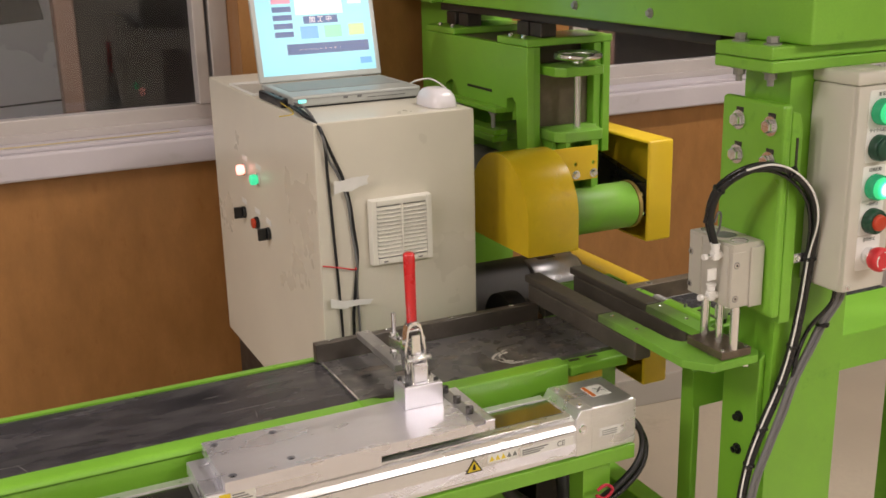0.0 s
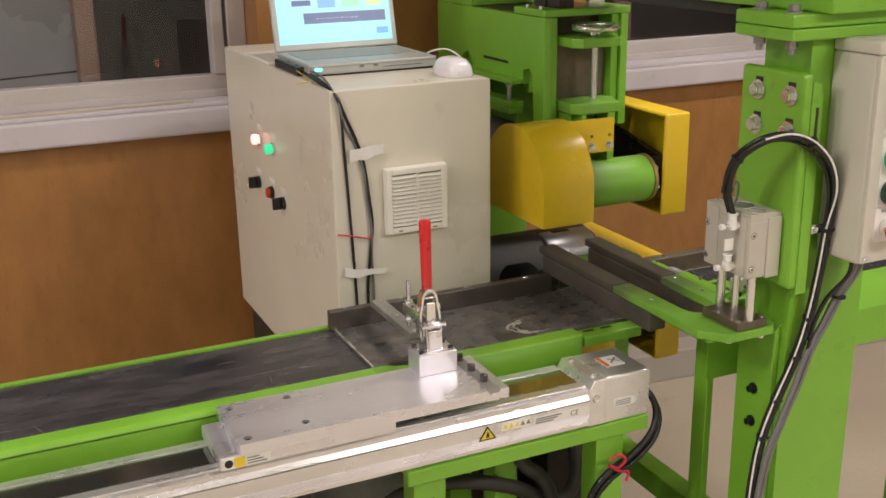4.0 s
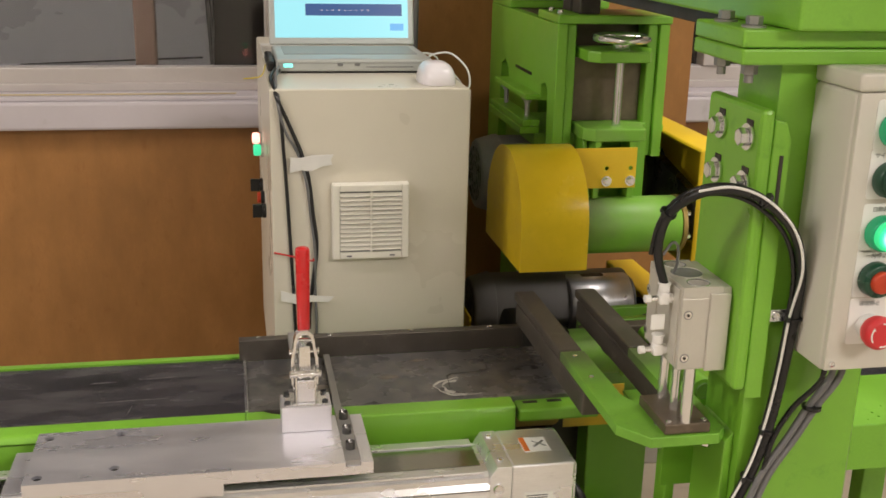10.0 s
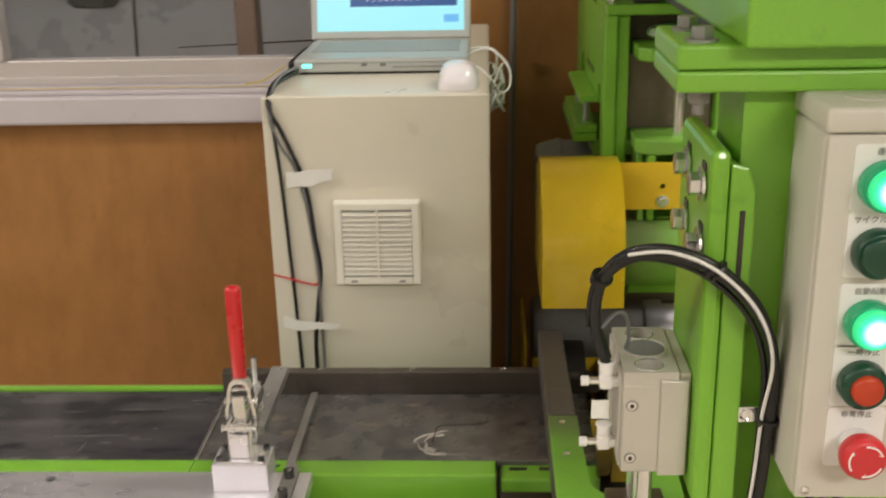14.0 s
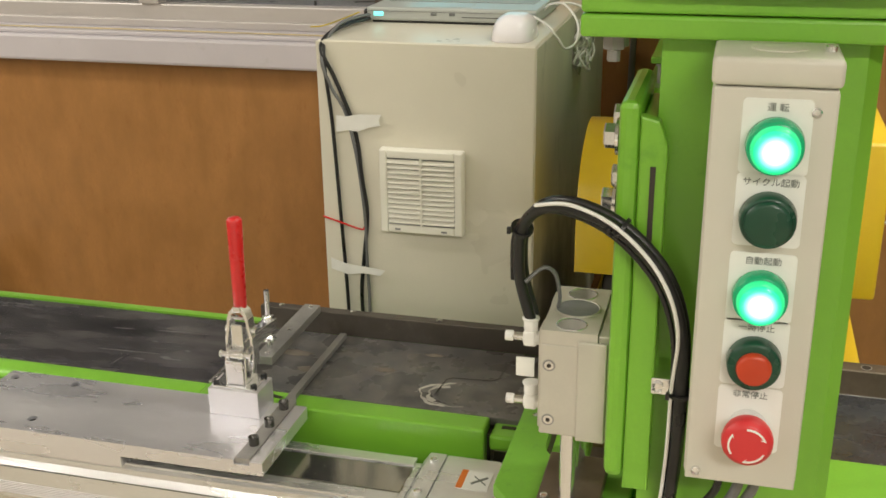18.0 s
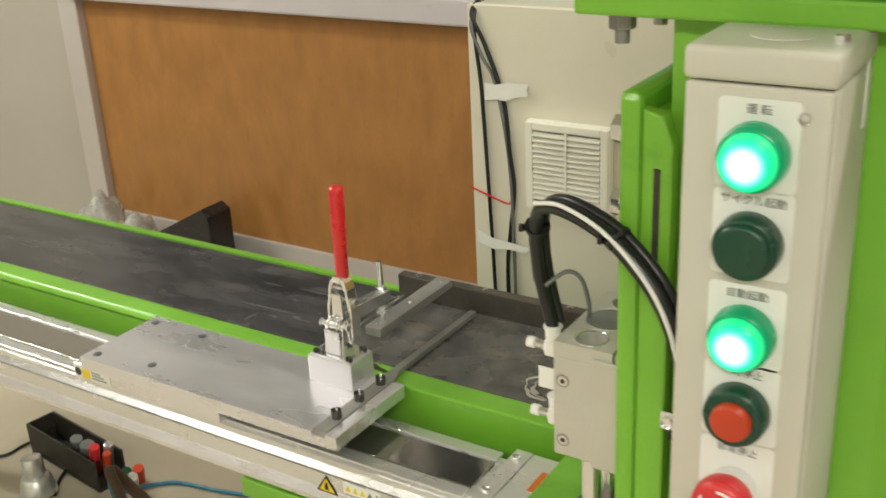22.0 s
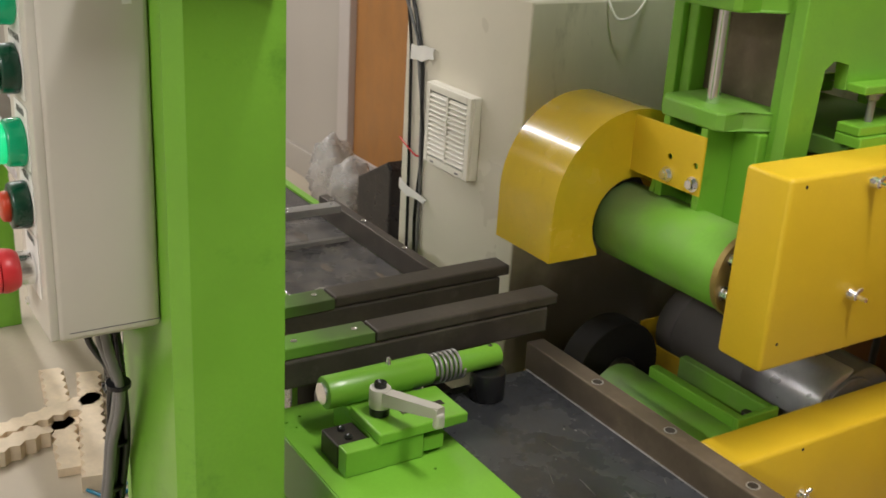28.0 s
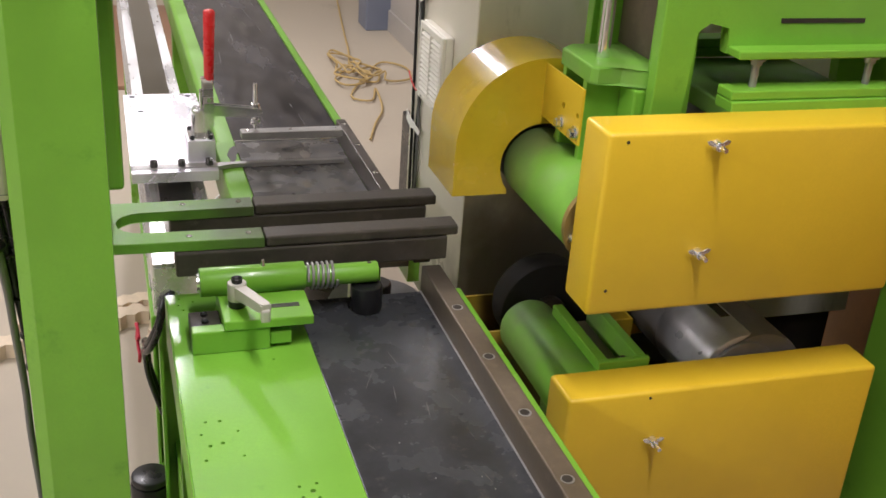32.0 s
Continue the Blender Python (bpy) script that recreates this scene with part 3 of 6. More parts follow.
part("slide_rail", box(1.375, 1.405, 1.50, 2.62, 1.372, 1.393, 0.002), BAR, machine, "black linear guide rail")
part("stop_block", box(1.20, 1.235, 2.56, 2.62, 1.395, 1.44, 0.003), GREEN, machine)
part("side_bolt", hexbolt((1.234, 1.372, 0.728), (-1, 0, 0), 0.007, 0.012), BLACK, machine)
part("side_bolt", hexbolt((1.234, 1.372, 0.664), (-1, 0, 0), 0.007, 0.012), BLACK, machine)

press_plate = thing("press_bracket", (1.226, 1.35, 0.95), "green slotted mounting plate with four hexagon bolts", "bracket")
part("plate", box(1.2165, 1.234, 1.290, 1.440, 0.942, 1.300, 0.006), GREEN, press_plate)
part("rear_flange", prism([(1.2345, 0.93), (1.258, 0.93), (1.258, 1.262), (1.250, 1.284), (1.2345, 1.288)], "y", 1.292, 1.306, 0.002), GREEN, press_plate)
part("slot", box(1.2445, 1.2490, 1.2905, 1.2925, 1.17, 1.245), BAR, press_plate, "dark adjustment slot")
part("web", box(1.2345, 1.2465, 1.3065, 1.415, 0.94, 1.282, 0.002), GREEN, press_plate)
for by_ in (1.319, 1.395):
    for bz_ in (1.205, 1.263):
        part("slot", box(1.2150, 1.2170, by_ - 0.0085, by_ + 0.0085, bz_ - 0.012, bz_ + 0.021, 0.0008), BAR, press_plate, "dark slot behind the bolt")
        part("bolt", hexbolt((1.2150, by_, bz_), (-1, 0, 0), 0.0112, 0.013), CHROME, press_plate)

# ---- guided press cylinder with the fork ----
cyl = thing("press_cylinder", (1.18, 1.35, 0.87), "grey aluminium guided pneumatic cylinder with white hose fittings", "pneumatic cylinder")
part("body", box(1.150, 1.204, 1.316, 1.428, 0.964, 1.0600, 0.0015), CAST, cyl)
part("top_block", plate_holes(1.1503, 1.2037, 1.3163, 1.4277, 1.0602, 1.0740, [(1.177, 1.334, 0.0138), (1.177, 1.410, 0.0138)], seg=28), CAST, cyl)
part("back_rail", box(1.2045, 1.2160, 1.318, 1.428, 0.960, 1.072, 0.0015), CAST, cyl)
part("end_rib", box(1.186, 1.2135, 1.3125, 1.3165, 0.962, 1.066, 0.0012), CAST, cyl)
for y_ in (1.337, 1.407):
    part("side_rib", box(1.1475, 1.1505, y_ - 0.014, y_ + 0.014, 0.967, 1.070, 0.001), CAST, cyl)
for gy in (1.334, 1.410):
    part("guide_bore", rod((1.177, gy, 1.0602), (1.177, gy, 1.0615), 0.0130, 28), RUST, cyl, "open guide bore")
    part("bore_rim", tube([(1.177 + 0.0142 * math.cos(a * math.pi / 12), gy + 0.0142 * math.sin(a * math.pi / 12), 1.0742) for a in range(25)], 0.0009, 6, 1), ALU, cyl)
    part("guide_rod", rod((1.177, gy, 0.882), (1.177, gy, 0.966), 0.0080, 20), CHROME, cyl, smooth=40)
part("piston_rod", rod((1.177, 1.372, 0.882), (1.177, 1.372, 0.966), 0.0065, 20), CHROME, cyl, smooth=40)
part("top_cap", rod((1.177, 1.372, 1.0735), (1.177, 1.372, 1.0750), 0.0215, 36, bev=0.0004), DUSTY, cyl, "dull grey round end cap")
part("cap_ring", tube([(1.177 + 0.0215 * math.cos(a * math.pi / 16), 1.372 + 0.0215 * math.sin(a * math.pi / 16), 1.0748) for a in range(33)], 0.0010, 6, 1), CAST, cyl, smooth=60)
for bz_ in (0.980, 1.038):
    for at_, d_ in (((1.159, 1.3165, bz_), (0, -1, 0)), ((1.1480, 1.420, bz_), (-1, 0, 0))):
        p_, d_ = Vector(at_), Vector(d_)
        seat_ = part("screw_seat", rod(p_, p_ + d_ * 0.0008, 0.0062, 20), BRIGHT, cyl)
        part("screw", rod(p_ + d_ * 0.0008, p_ + d_ * 0.0014, 0.0046, 20, bev=0.0004), CHROME, seat_)
        part("socket", rod(p_ + d_ * 0.0012, p_ + d_ * 0.0017, 0.0023, 6), BAR, seat_)
part("foot_plate", box(1.147, 1.210, 1.326, 1.420, 0.868, 0.8825, 0.0015), RUST, cyl, "dark steel foot plate")
for sx_ in (1.154, 1.203):
    part("screw", capscrew((sx_, 1.333, 0.8825), (0, 0, 1), 0.004, 0.002), CHROME, cyl)
for fy_, fz_ in ((1.344, 1.052), (1.350, 0.980)):
    fit_ = part("fitting", rod((1.152, fy_, fz_), (1.129, fy_, fz_), 0.0066, 16, bev=0.001), WHITE, cyl, "white push-in hose elbow")
    part("elbow", box(1.1295, 1.1425, fy_ - 0.0065, fy_ + 0.0065, fz_ - 0.0075, fz_ + 0.0085, 0.0022), WHITE, fit_)
    part("neck", rod((1.136, fy_, fz_ + 0.0086), (1.136, fy_, fz_ + 0.0185), 0.0070, 18, bev=0.0008), WHITE, fit_, smooth=40)
    part("collar", rod((1.136, fy_, fz_ + 0.0187), (1.136, fy_, fz_ + 0.0212), 0.0086, 18, bev=0.0008), WHITE, fit_, smooth=40)
    part("valve_stem", rod((1.131, fy_, fz_), (1.119, fy_, fz_), 0.0038, 12, bev=0.0006), CHROME, fit_)
    part("valve_knob", rod((1.119, fy_, fz_), (1.111, fy_, fz_), 0.0052, 14, bev=0.001), WHITE, fit_)
part("tape_flag", box(1.122, 1.140, 1.3425, 1.3445, 1.010, 1.030), PAPER, cyl, "white tape flag")

fork = thing("press_fork", (1.18, 1.6, 0.84), "green U-shaped fork plate with two black clamping bars", "clamping fork")
u = [(1.128, 1.322), (1.222, 1.322), (1.236, 1.338), (1.243, 1.62), (1.206, 1.62), (1.206, 1.46)] + arc(1.1695, 1.46, 0.0365, 0, -180, 8)[1:] + [(1.133, 1.62), (1.095, 1.62), (1.095, 1.365)]
FORK = material("sooty_shaded_green_paint", (0.17, 0.41, 0.040), 0.5, 0, 0.15, 9, 120, 0.08, (0.10, 0.20, 0.045), 0.14)
# Plate darkens towards its bars: dust, and shade painted into the green.
soot_shade(FORK, (1.17, 1.66, 0.86), 0.06, 0.19, 0.75)
part("plate", prism(u, "z", 0.852, 0.867, 0.0015), FORK, fork)
for a, b in ((1.094, 1.131), (1.207, 1.244)):
    part("bar", box(a, b, 1.50, 1.885, 0.815, 0.8515, 0.003), DUSTBAR, fork)
    part("bar", box(a, b, 1.622, 1.90, 0.8525, 0.868, 0.003), DUSTBAR, fork)
for sx_, sy_ in ((1.112, 1.52), (1.225, 1.52), (1.112, 1.60), (1.225, 1.60), (1.15, 1.36), (1.21, 1.36)):
    part("screw", capscrew((sx_, sy_, 0.8665), (0, 0, 1), 0.004, 0.002), CHROME, fork)
part("nut", hexbolt((1.15, 1.350, 0.852), (0, 0, -1), 0.008, 0.012), CHROME, fork)
part("nut", hexbolt((1.215, 1.345, 0.852), (0, 0, -1), 0.008, 0.012), CHROME, fork)

# ---- outfeed table ----
outfeed = thing("outfeed_table", (1.55, 1.68, 0.0), "green sheet-metal outfeed bench with a dark steel slide", "bench")
HOLES = [(1.414, 1.606, 0.0022), (1.538, 1.509, 0.0022), (1.539, 1.525, 0.0024), (1.562, 1.502, 0.0018), (1.585, 1.510, 0.0024), (1.582, 1.524, 0.0024), (1.562, 1.543, 0.0018), (1.610, 1.544, 0.0018), (1.611, 1.503, 0.002),
         (1.676, 1.593, 0.002), (1.674, 1.612, 0.002), (1.686, 1.606, 0.0032), (1.698, 1.611, 0.002), (1.694, 1.594, 0.002), (1.232, 1.502, 0.002), (1.25, 1.50, 0.002), (1.265, 1.506, 0.0018), (1.243, 1.52, 0.0018)]
part("sheet", plate_holes(1.218, 1.90, 1.486, 1.659, 0.772, 0.776, HOLES), GREEN, outfeed)
part("apron", box(1.218, 1.90, 1.484, 1.4858, 0.70, 0.7755, 0.001), GREEN, outfeed)
part("slide", box(1.262, 1.90, 1.6595, 1.8435, 0.762, 0.775, 0.0015), SLIDE, outfeed)
# Highlight of the worn edge, put in as a bright strip.
part("worn_edge_glint", box(1.262, 1.90, 1.8412, 1.8436, 0.7750, 0.7756), BRIGHT, outfeed, "bright strip on the slide's worn edge, a painted highlight")
for i in range(14):
    x_, y_ = rng.uniform(1.36, 1.88), rng.uniform(1.675, 1.83)
    l_, w_, a_ = rng.uniform(0.012, 0.06), rng.uniform(0.0003, 0.0010), rng.uniform(-0.9, 0.9)
    dx, dy = math.cos(a_) * l_ / 2, math.sin(a_) * l_ / 4
    n_ = Vector((-dy, dx, 0)).normalized() * w_
    part("scratch", prism([(x_ - dx, y_ - dy), (x_ + n_.x, y_ + n_.y), (x_ + dx, y_ + dy), (x_ - n_.x, y_ - n_.y)], "z", 0.7751, 0.7755), SCUFF, outfeed)
for i in range(9):
    x_, y_, q_ = rng.uniform(1.36, 1.80), rng.uniform(1.69, 1.82), rng.uniform(0.0009, 0.0016)
    part("swarf_chip", prism([(x_ - q_, y_), (x_, y_ - q_ * 0.7), (x_ + q_ * 1.3, y_ + q_ * 0.3), (x_, y_ + q_)], "z", 0.7751, 0.7759), BRIGHT, outfeed, "tiny bright metal chip")
part("rail", box(1.255, 1.90, 1.844, 1.872, 0.758, 0.813, 0.002), RUST, outfeed, "brown steel guide rail with countersunk holes")
for hx_ in (1.387, 1.517, 1.643, 1.768, 1.88):
    part("hole_rim", rod((hx_, 1.857, 0.8125), (hx_, 1.857, 0.8134), 0.0078, 20), BRIGHT, outfeed, "bright countersink")
    part("hole", rod((hx_, 1.8565, 0.8130), (hx_, 1.8565, 0.8139), 0.0058, 16), BAR, outfeed, "dark countersunk hole")
stud_ = part("stop_block", box(1.118, 1.186, 1.853, 1.879, 0.782, 0.806, 0.002), BAR, outfeed, "dark steel end block")
part("hole", rod((1.150, 1.866, 0.8058), (1.150, 1.866, 0.8066), 0.007, 16), RUST, stud_)
part("rear_lip", box(1.30, 1.90, 1.8725, 1.890, 0.70, 0.796, 0.002), GREEN, outfeed)
part("leg", box(1.80, 1.85, 1.50, 1.55, 0.0, 0.771, 0.003), GREEN, outfeed)
part("leg", box(1.80, 1.85, 1.83, 1.87, 0.0, 0.758, 0.003), GREEN, outfeed)
part("leg", box(1.232, 1.247, 1.496, 1.536, 0.38, 0.7715, 0.002), GREEN, outfeed)
part("foot", box(1.200, 1.33, 1.490, 1.56, 0.365, 0.38, 0.002), GREEN, outfeed)
part("base_beam", box(0.70, 1.60, 1.50, 1.55, 0.285, 0.3645, 0.003), GREEN, outfeed)
part("base_leg", box(0.72, 0.77, 1.50, 1.55, 0.0, 0.2845, 0.003), GREEN, outfeed)
part("base_leg", box(1.52, 1.57, 1.50, 1.55, 0.0, 0.2845, 0.003), GREEN, outfeed)
part("cross_beam", box(1.30, 1.34, 1.56, 1.84, 0.72, 0.757, 0.003), GREEN, outfeed)
part("side_beam", box(1.315, 1.365, 1.5505, 2.04, 0.285, 0.340, 0.003), GREEN, outfeed)

stopper = thing("spring_stop", (1.32, 1.60, 0.776), "green spring plunger stop with a grey clamp lever", "clamp stop")
part("slide_block", box(1.300, 1.3675, 1.5475, 1.605, 0.776, 0.808, 0.002), GREEN, stopper)
part("side_rail", box(1.368, 1.388, 1.508, 1.606, 0.776, 0.808, 0.002), GREEN, stopper)
part("tongue", box(1.345, 1.386, 1.6062, 1.634, 0.781, 0.799, 0.002), GREEN, stopper)
part("dark_block", box(1.325, 1.3675, 1.508, 1.547, 0.776, 0.805, 0.002), BAR, stopper, "dark steel end block")
part("top_plate", box(1.318, 1.391, 1.5475, 1.662, 0.8085, 0.8215, 0.002), GREEN, stopper)
part("slot", box(1.352, 1.362, 1.592, 1.648, 0.8210, 0.8221, 0.0004), BAR, stopper)
part("barrel_saddle", box(1.276, 1.3175, 1.548, 1.640, 0.776, 0.815, 0.002), GREEN, stopper)
part("barrel", rod((1.294, 1.526, 0.831), (1.294, 1.666, 0.831), 0.0195, 32, bev=0.002), GREEN, stopper, smooth=40)
part("end_cap", rod((1.294, 1.5225, 0.831), (1.294, 1.5262, 0.831), 0.013, 20), CHROME, stopper)
part("plunger", rod((1.294, 1.666, 0.829), (1.294, 1.768, 0.829), 0.0145, 28, bev=0.002), GREEN, stopper, smooth=40)
part("pin_hole", rod((1.294, 1.756, 0.8430), (1.294, 1.756, 0.8437), 0.003, 12), BAR, stopper)
coil = [(1.294 + 0.0175 * math.cos(a), 1.669 + 0.040 * a / (2 * math.pi * 6), 0.829 + 0.0175 * math.sin(a)) for a in [2 * math.pi * 6 * i / 72 for i in range(73)]]
part("spring", tube(coil, 0.0020, 6, 2), BRIGHT, stopper, smooth=60)
part("roller", rod((1.300, 1.752, 0.7755), (1.300, 1.752, 0.814), 0.0225, 28, bev=0.003), BLACK, stopper, "black rubber roller", smooth=40)
part("grease_nipple", rod((1.294, 1.610, 0.850), (1.294, 1.610, 0.858), 0.0040, 12, r2=0.0022), CHROME, stopper)
part("lever_base", rod((1.349, 1.569, 0.8217), (1.349, 1.569, 0.831), 0.0115, 24, bev=0.001), BLACK, stopper)
lever = part("lever_hub", rod((1.349, 1.569, 0.8312), (1.349, 1.569, 0.856), 0.0125, 24, bev=0.002), CAST, stopper, "grey clamp lever", smooth=40)
part("lever_screw", capscrew((1.349, 1.569, 0.856), (0, 0, 1), 0.007, 0.006), BLACK, lever)
arm = bmesh.new()
for i in range(9):
    t = i / 8
    c = Vector((1.353 + 0.083 * t, 1.570 + 0.024 * t, 0.845 + 0.016 * t))
    w, h = 0.0075 - 0.001 * t, 0.0085 - 0.0025 * t
    s = Vector((-0.28, 0.96, 0))
    for k in (0, 1, 2, 3):
        arm.verts.new(c + s * w * (1 if k in (1, 2) else -1) + Vector((0, 0, h * (1 if k > 1 else -1))))
arm.verts.ensure_lookup_table()
for i in range(8):
    for k in range(4):
        a, b = i * 4 + k, i * 4 + (k + 1) % 4
        arm.faces.new((arm.verts[a], arm.verts[b], arm.verts[b + 4], arm.verts[a + 4]))
arm.faces.new([arm.verts[k] for k in (3, 2, 1, 0)])
arm.faces.new([arm.verts[k] for k in (32, 33, 34, 35)])
bmesh.ops.bevel(arm, geom=[e for e in arm.edges if abs(e.verts[0].co.x - e.verts[1].co.x) > 0.005], offset=0.002, segments=2, affect="EDGES")
part("lever_arm", arm, CAST, lever)
part("lever_lip", box(1.430, 1.4395, 1.587, 1.599, 0.842, 0.860, 0.003), CAST, lever)
part("socket_screw", capscrew((1.337, 1.527, 0.805), (0, 0, 1), 0.0045, 0.003), BLACK, stopper)
part("socket_screw", capscrew((1.356, 1.527, 0.805), (0, 0, 1), 0.0045, 0.003), BLACK, stopper)

# ---- upper grinding head, hanging from the beam ----
head = thing("grinding_head", (1.30, 2.1, 0.86), "green upper grinding head with yellow wheel and belt guards", "grinding head")
SY, SZ = 2.005, 0.962
dome = arc(SY, SZ + 0.014, 0.132, 0, 180, 24)
prof = [(SY + 0.132, 0.905)] + dome + [(SY - 0.132, 0.905)]
core = arc(SY, SZ + 0.014, 0.128, 0, 180, 24)
inner_p = [(SY + 0.128, 0.904)] + core + [(SY - 0.128, 0.904)]
shell = bmesh.new()
for xa, xb in ((1.100, 1.2245),):
    va = [[shell.verts.new((x, y, z)) for y, z in ring] for x, ring in ((xa, prof), (xb, prof), (xa + 0.004, inner_p), (xb - 0.004, inner_p))]
    n = len(prof)
    for i in range(n - 1):
        shell.faces.new((va[0][i], va[0][i + 1], va[1][i + 1], va[1][i]))
        shell.faces.new((va[2][i], va[3][i], va[3][i + 1], va[2][i + 1]))
    shell.faces.new(va[0])
    shell.faces.new(va[2][::-1])
    for k in (0, n - 1):
        shell.faces.new((va[0][k], va[1][k], va[3][k], va[2][k]))
    shell.faces.new((va[0][0], va[0][-1], va[2][-1], va[2][0]))
    # side towards the spindle, with a round cut-out
    cut = arc(SY, SZ - 0.012, 0.062, -38, 218, 22)
    outer_v = va[1]
    cv = [shell.verts.new((xb, y, z)) for y, z in cut]
    loop = outer_v + [shell.verts.new((xb, cut[-1][0], 0.905))] + cv[::-1] + [shell.verts.new((xb, cut[0][0], 0.905))]
    e = [shell.edges.get((loop[i], loop[(i + 1) % len(loop)])) or shell.edges.new((loop[i], loop[(i + 1) % len(loop)])) for i in range(len(loop))]
    bmesh.ops.triangle_fill(shell, use_beauty=True, edges=e)
part("wheel_guard", shell, HOOD, head, "yellow domed wheel guard", smooth=32)
part("grinding_wheel", rod((1.14, SY, SZ), (1.195, SY, SZ), 0.058, 48, bev=0.004), GREY, head, "dark grinding wheel inside the guard")
part("spindle_housing", rod((1.215, SY, 0.950), (1.440, SY, 0.950), 0.054, 48, bev=0.003), DUSTGREEN, head, "dusty green spindle housing", smooth=40)
part("seal_flange", rod((1.440, SY, 0.950), (1.449, SY, 0.950), 0.056, 40, bev=0.001), BRONZE, head, "bronze coloured bearing flange")
for a in range(6):
    c_, s_ = math.cos(radians(60 * a + 20)), math.sin(radians(60 * a + 20))
    part("flange_bolt", hexbolt((1.449, SY + 0.043 * c_, 0.950 + 0.043 * s_), (1, 0, 0), 0.006, 0.010), CHROME, head)
part("spindle_shaft", rod((1.449, SY, 0.950), (1.472, SY, 0.950), 0.016, 24), CHROME, head)
bracket = part("guard_bracket", plate_holes(1.2245, 1.354, 1.999, 2.002, 1.024, 1.101, [(1.296, 1.062, 0.0042), (1.343, 1.062, 0.0042)], "y"), YELLOW, head)
for bx_ in (1.296, 1.343):
    part("bolt", hexbolt((bx_, 1.999, 1.038), (0, -1, 0), 0.007, 0.010), CHROME, bracket)
# vertical slide above the spindle
part("slide_body", box(1.270, 1.392, 2.052, 2.088, 0.985, 1.110, 0.003), GREEN, head)
part("web", prism([(2.0025, 0.985), (2.0518, 0.985), (2.0518, 1.1115), (2.0025, 1.1115)], "x", 1.340, 1.352, 0.0015), GREEN, head)
part("web", prism([(2.0025, 0.985), (2.0518, 0.985), (2.0518, 1.1115), (2.0025, 1.1115)], "x", 1.272, 1.284, 0.0015), GREEN, head)
part("web", prism([(2.0, 0.99), (2.088, 0.99), (2.088, 1.11), (2.04, 1.11)], "x", 1.258, 1.268, 0.002), GREEN, head)
tp = [(1.252, 2.105), (1.252, 2.02), (1.27, 2.000), (1.365, 2.000), (1.372, 2.008), (1.372, 2.04), (1.407, 2.085), (1.407, 2.105)]
part("lower_plate", prism(tp, "z", 1.112, 1.136, 0.003), DUSTGREEN, head)
part("upper_plate", prism(tp, "z", 1.258, 1.279, 0.003), GREEN, head)
part("lift_screw", rod((1.321, 2.036, 1.13), (1.321, 2.036, 1.300), 0.0085, 24), CHROME, head, "bright lifting screw", smooth=40)
hand_wheel = part("hand_wheel", rod((1.321, 2.036, 1.279), (1.321, 2.036, 1.302), 0.016, 24, bev=0.002), CHROME, head, "chromed hand wheel with three spokes", smooth=40)
rim_pts = [(1.321 + 0.048 * math.cos(2 * math.pi * i / 28), 2.036 + 0.048 * math.sin(2 * math.pi * i / 28), 1.300) for i in range(29)]
part("rim", tube(rim_pts, 0.0075, 10, 1), CHROME, hand_wheel, smooth=60)
for a in (20, 140, 260):
    part("spoke", rod((1.321, 2.036, 1.295), (1.321 + 0.046 * math.cos(radians(a)), 2.036 + 0.046 * math.sin(radians(a)), 1.299), 0.005, 10), CHROME, hand_wheel)
part("slide_face", box(1.245, 1.385, 2.093, 2.108, 1.136, 1.258, 0.001), RUST, head, "oily brown steel slide face")
part("guide_side", box(1.225, 1.2445, 2.068, 2.125, 1.07, 1.3215, 0.003), GREEN, head)
part("guide_side", box(1.3855, 1.4050, 2.068, 2.125, 1.07, 1.3215, 0.003), GREEN, head)
scale_bar = part("scale", box(1.2195, 1.2245, 2.075, 2.083, 1.10, 1.20, 0.0005), CHROME, head, "small steel scale")
for i in range(9):
    part("tick", box(1.2190, 1.2196, 2.077, 2.081, 1.108 + i * 0.010, 1.1095 + i * 0.010), BLACK, scale_bar)
# carriage slabs behind the slide, each with a slot and a ledge below
for xa, xb, out in ((1.205, 1.2245, -1), (1.4055, 1.425, 1)):
    pr = [(2.06, 1.322), (2.585, 1.322), (2.585, 0.90), (2.50, 0.90), (2.475, 1.20), (2.44, 1.215), (2.41, 1.195), (2.41, 1.166), (2.155, 1.166), (2.155, 1.200), (2.125, 1.207), (2.108, 1.195), (2.105, 1.07), (2.06, 1.07)]
    slab = part("carriage_side", prism(pr, "x", xa, xb, 0.002), GREEN, head)
    face = xa if out < 0 else xb
    part("slot", box(min(face, face + out * 0.0012), max(face, face + out * 0.0012), 2.225, 2.350, 1.205, 1.211), BAR, slab, "dark slot")
    part("ledge", box(min(face, face + out * 0.030), max(face, face + out * 0.030), 2.155, 2.410, 1.166, 1.177, 0.002), GREEN, slab)
    part("motor_ledge", box(min(face, face + out * 0.040), max(face, face + out * 0.040), 2.150, 2.42, 1.100, 1.115, 0.002), GREEN, slab)
    part("motor_rail", box(min(face, face + out * 0.036), max(face, face + out * 0.036), 2.150, 2.42, 1.1155, 1.128, 0.002), GREEN, slab)
    for y_ in (2.19, 2.36):
        part("stud", rod((face + out * 0.016, y_, 1.128), (face + out * 0.016, y_, 1.166), 0.005, 12, bm=hexbolt((face + out * 0.016, y_, 1.165), (0, 0, -1), 0.008, 0.009)), BRIGHT, slab)
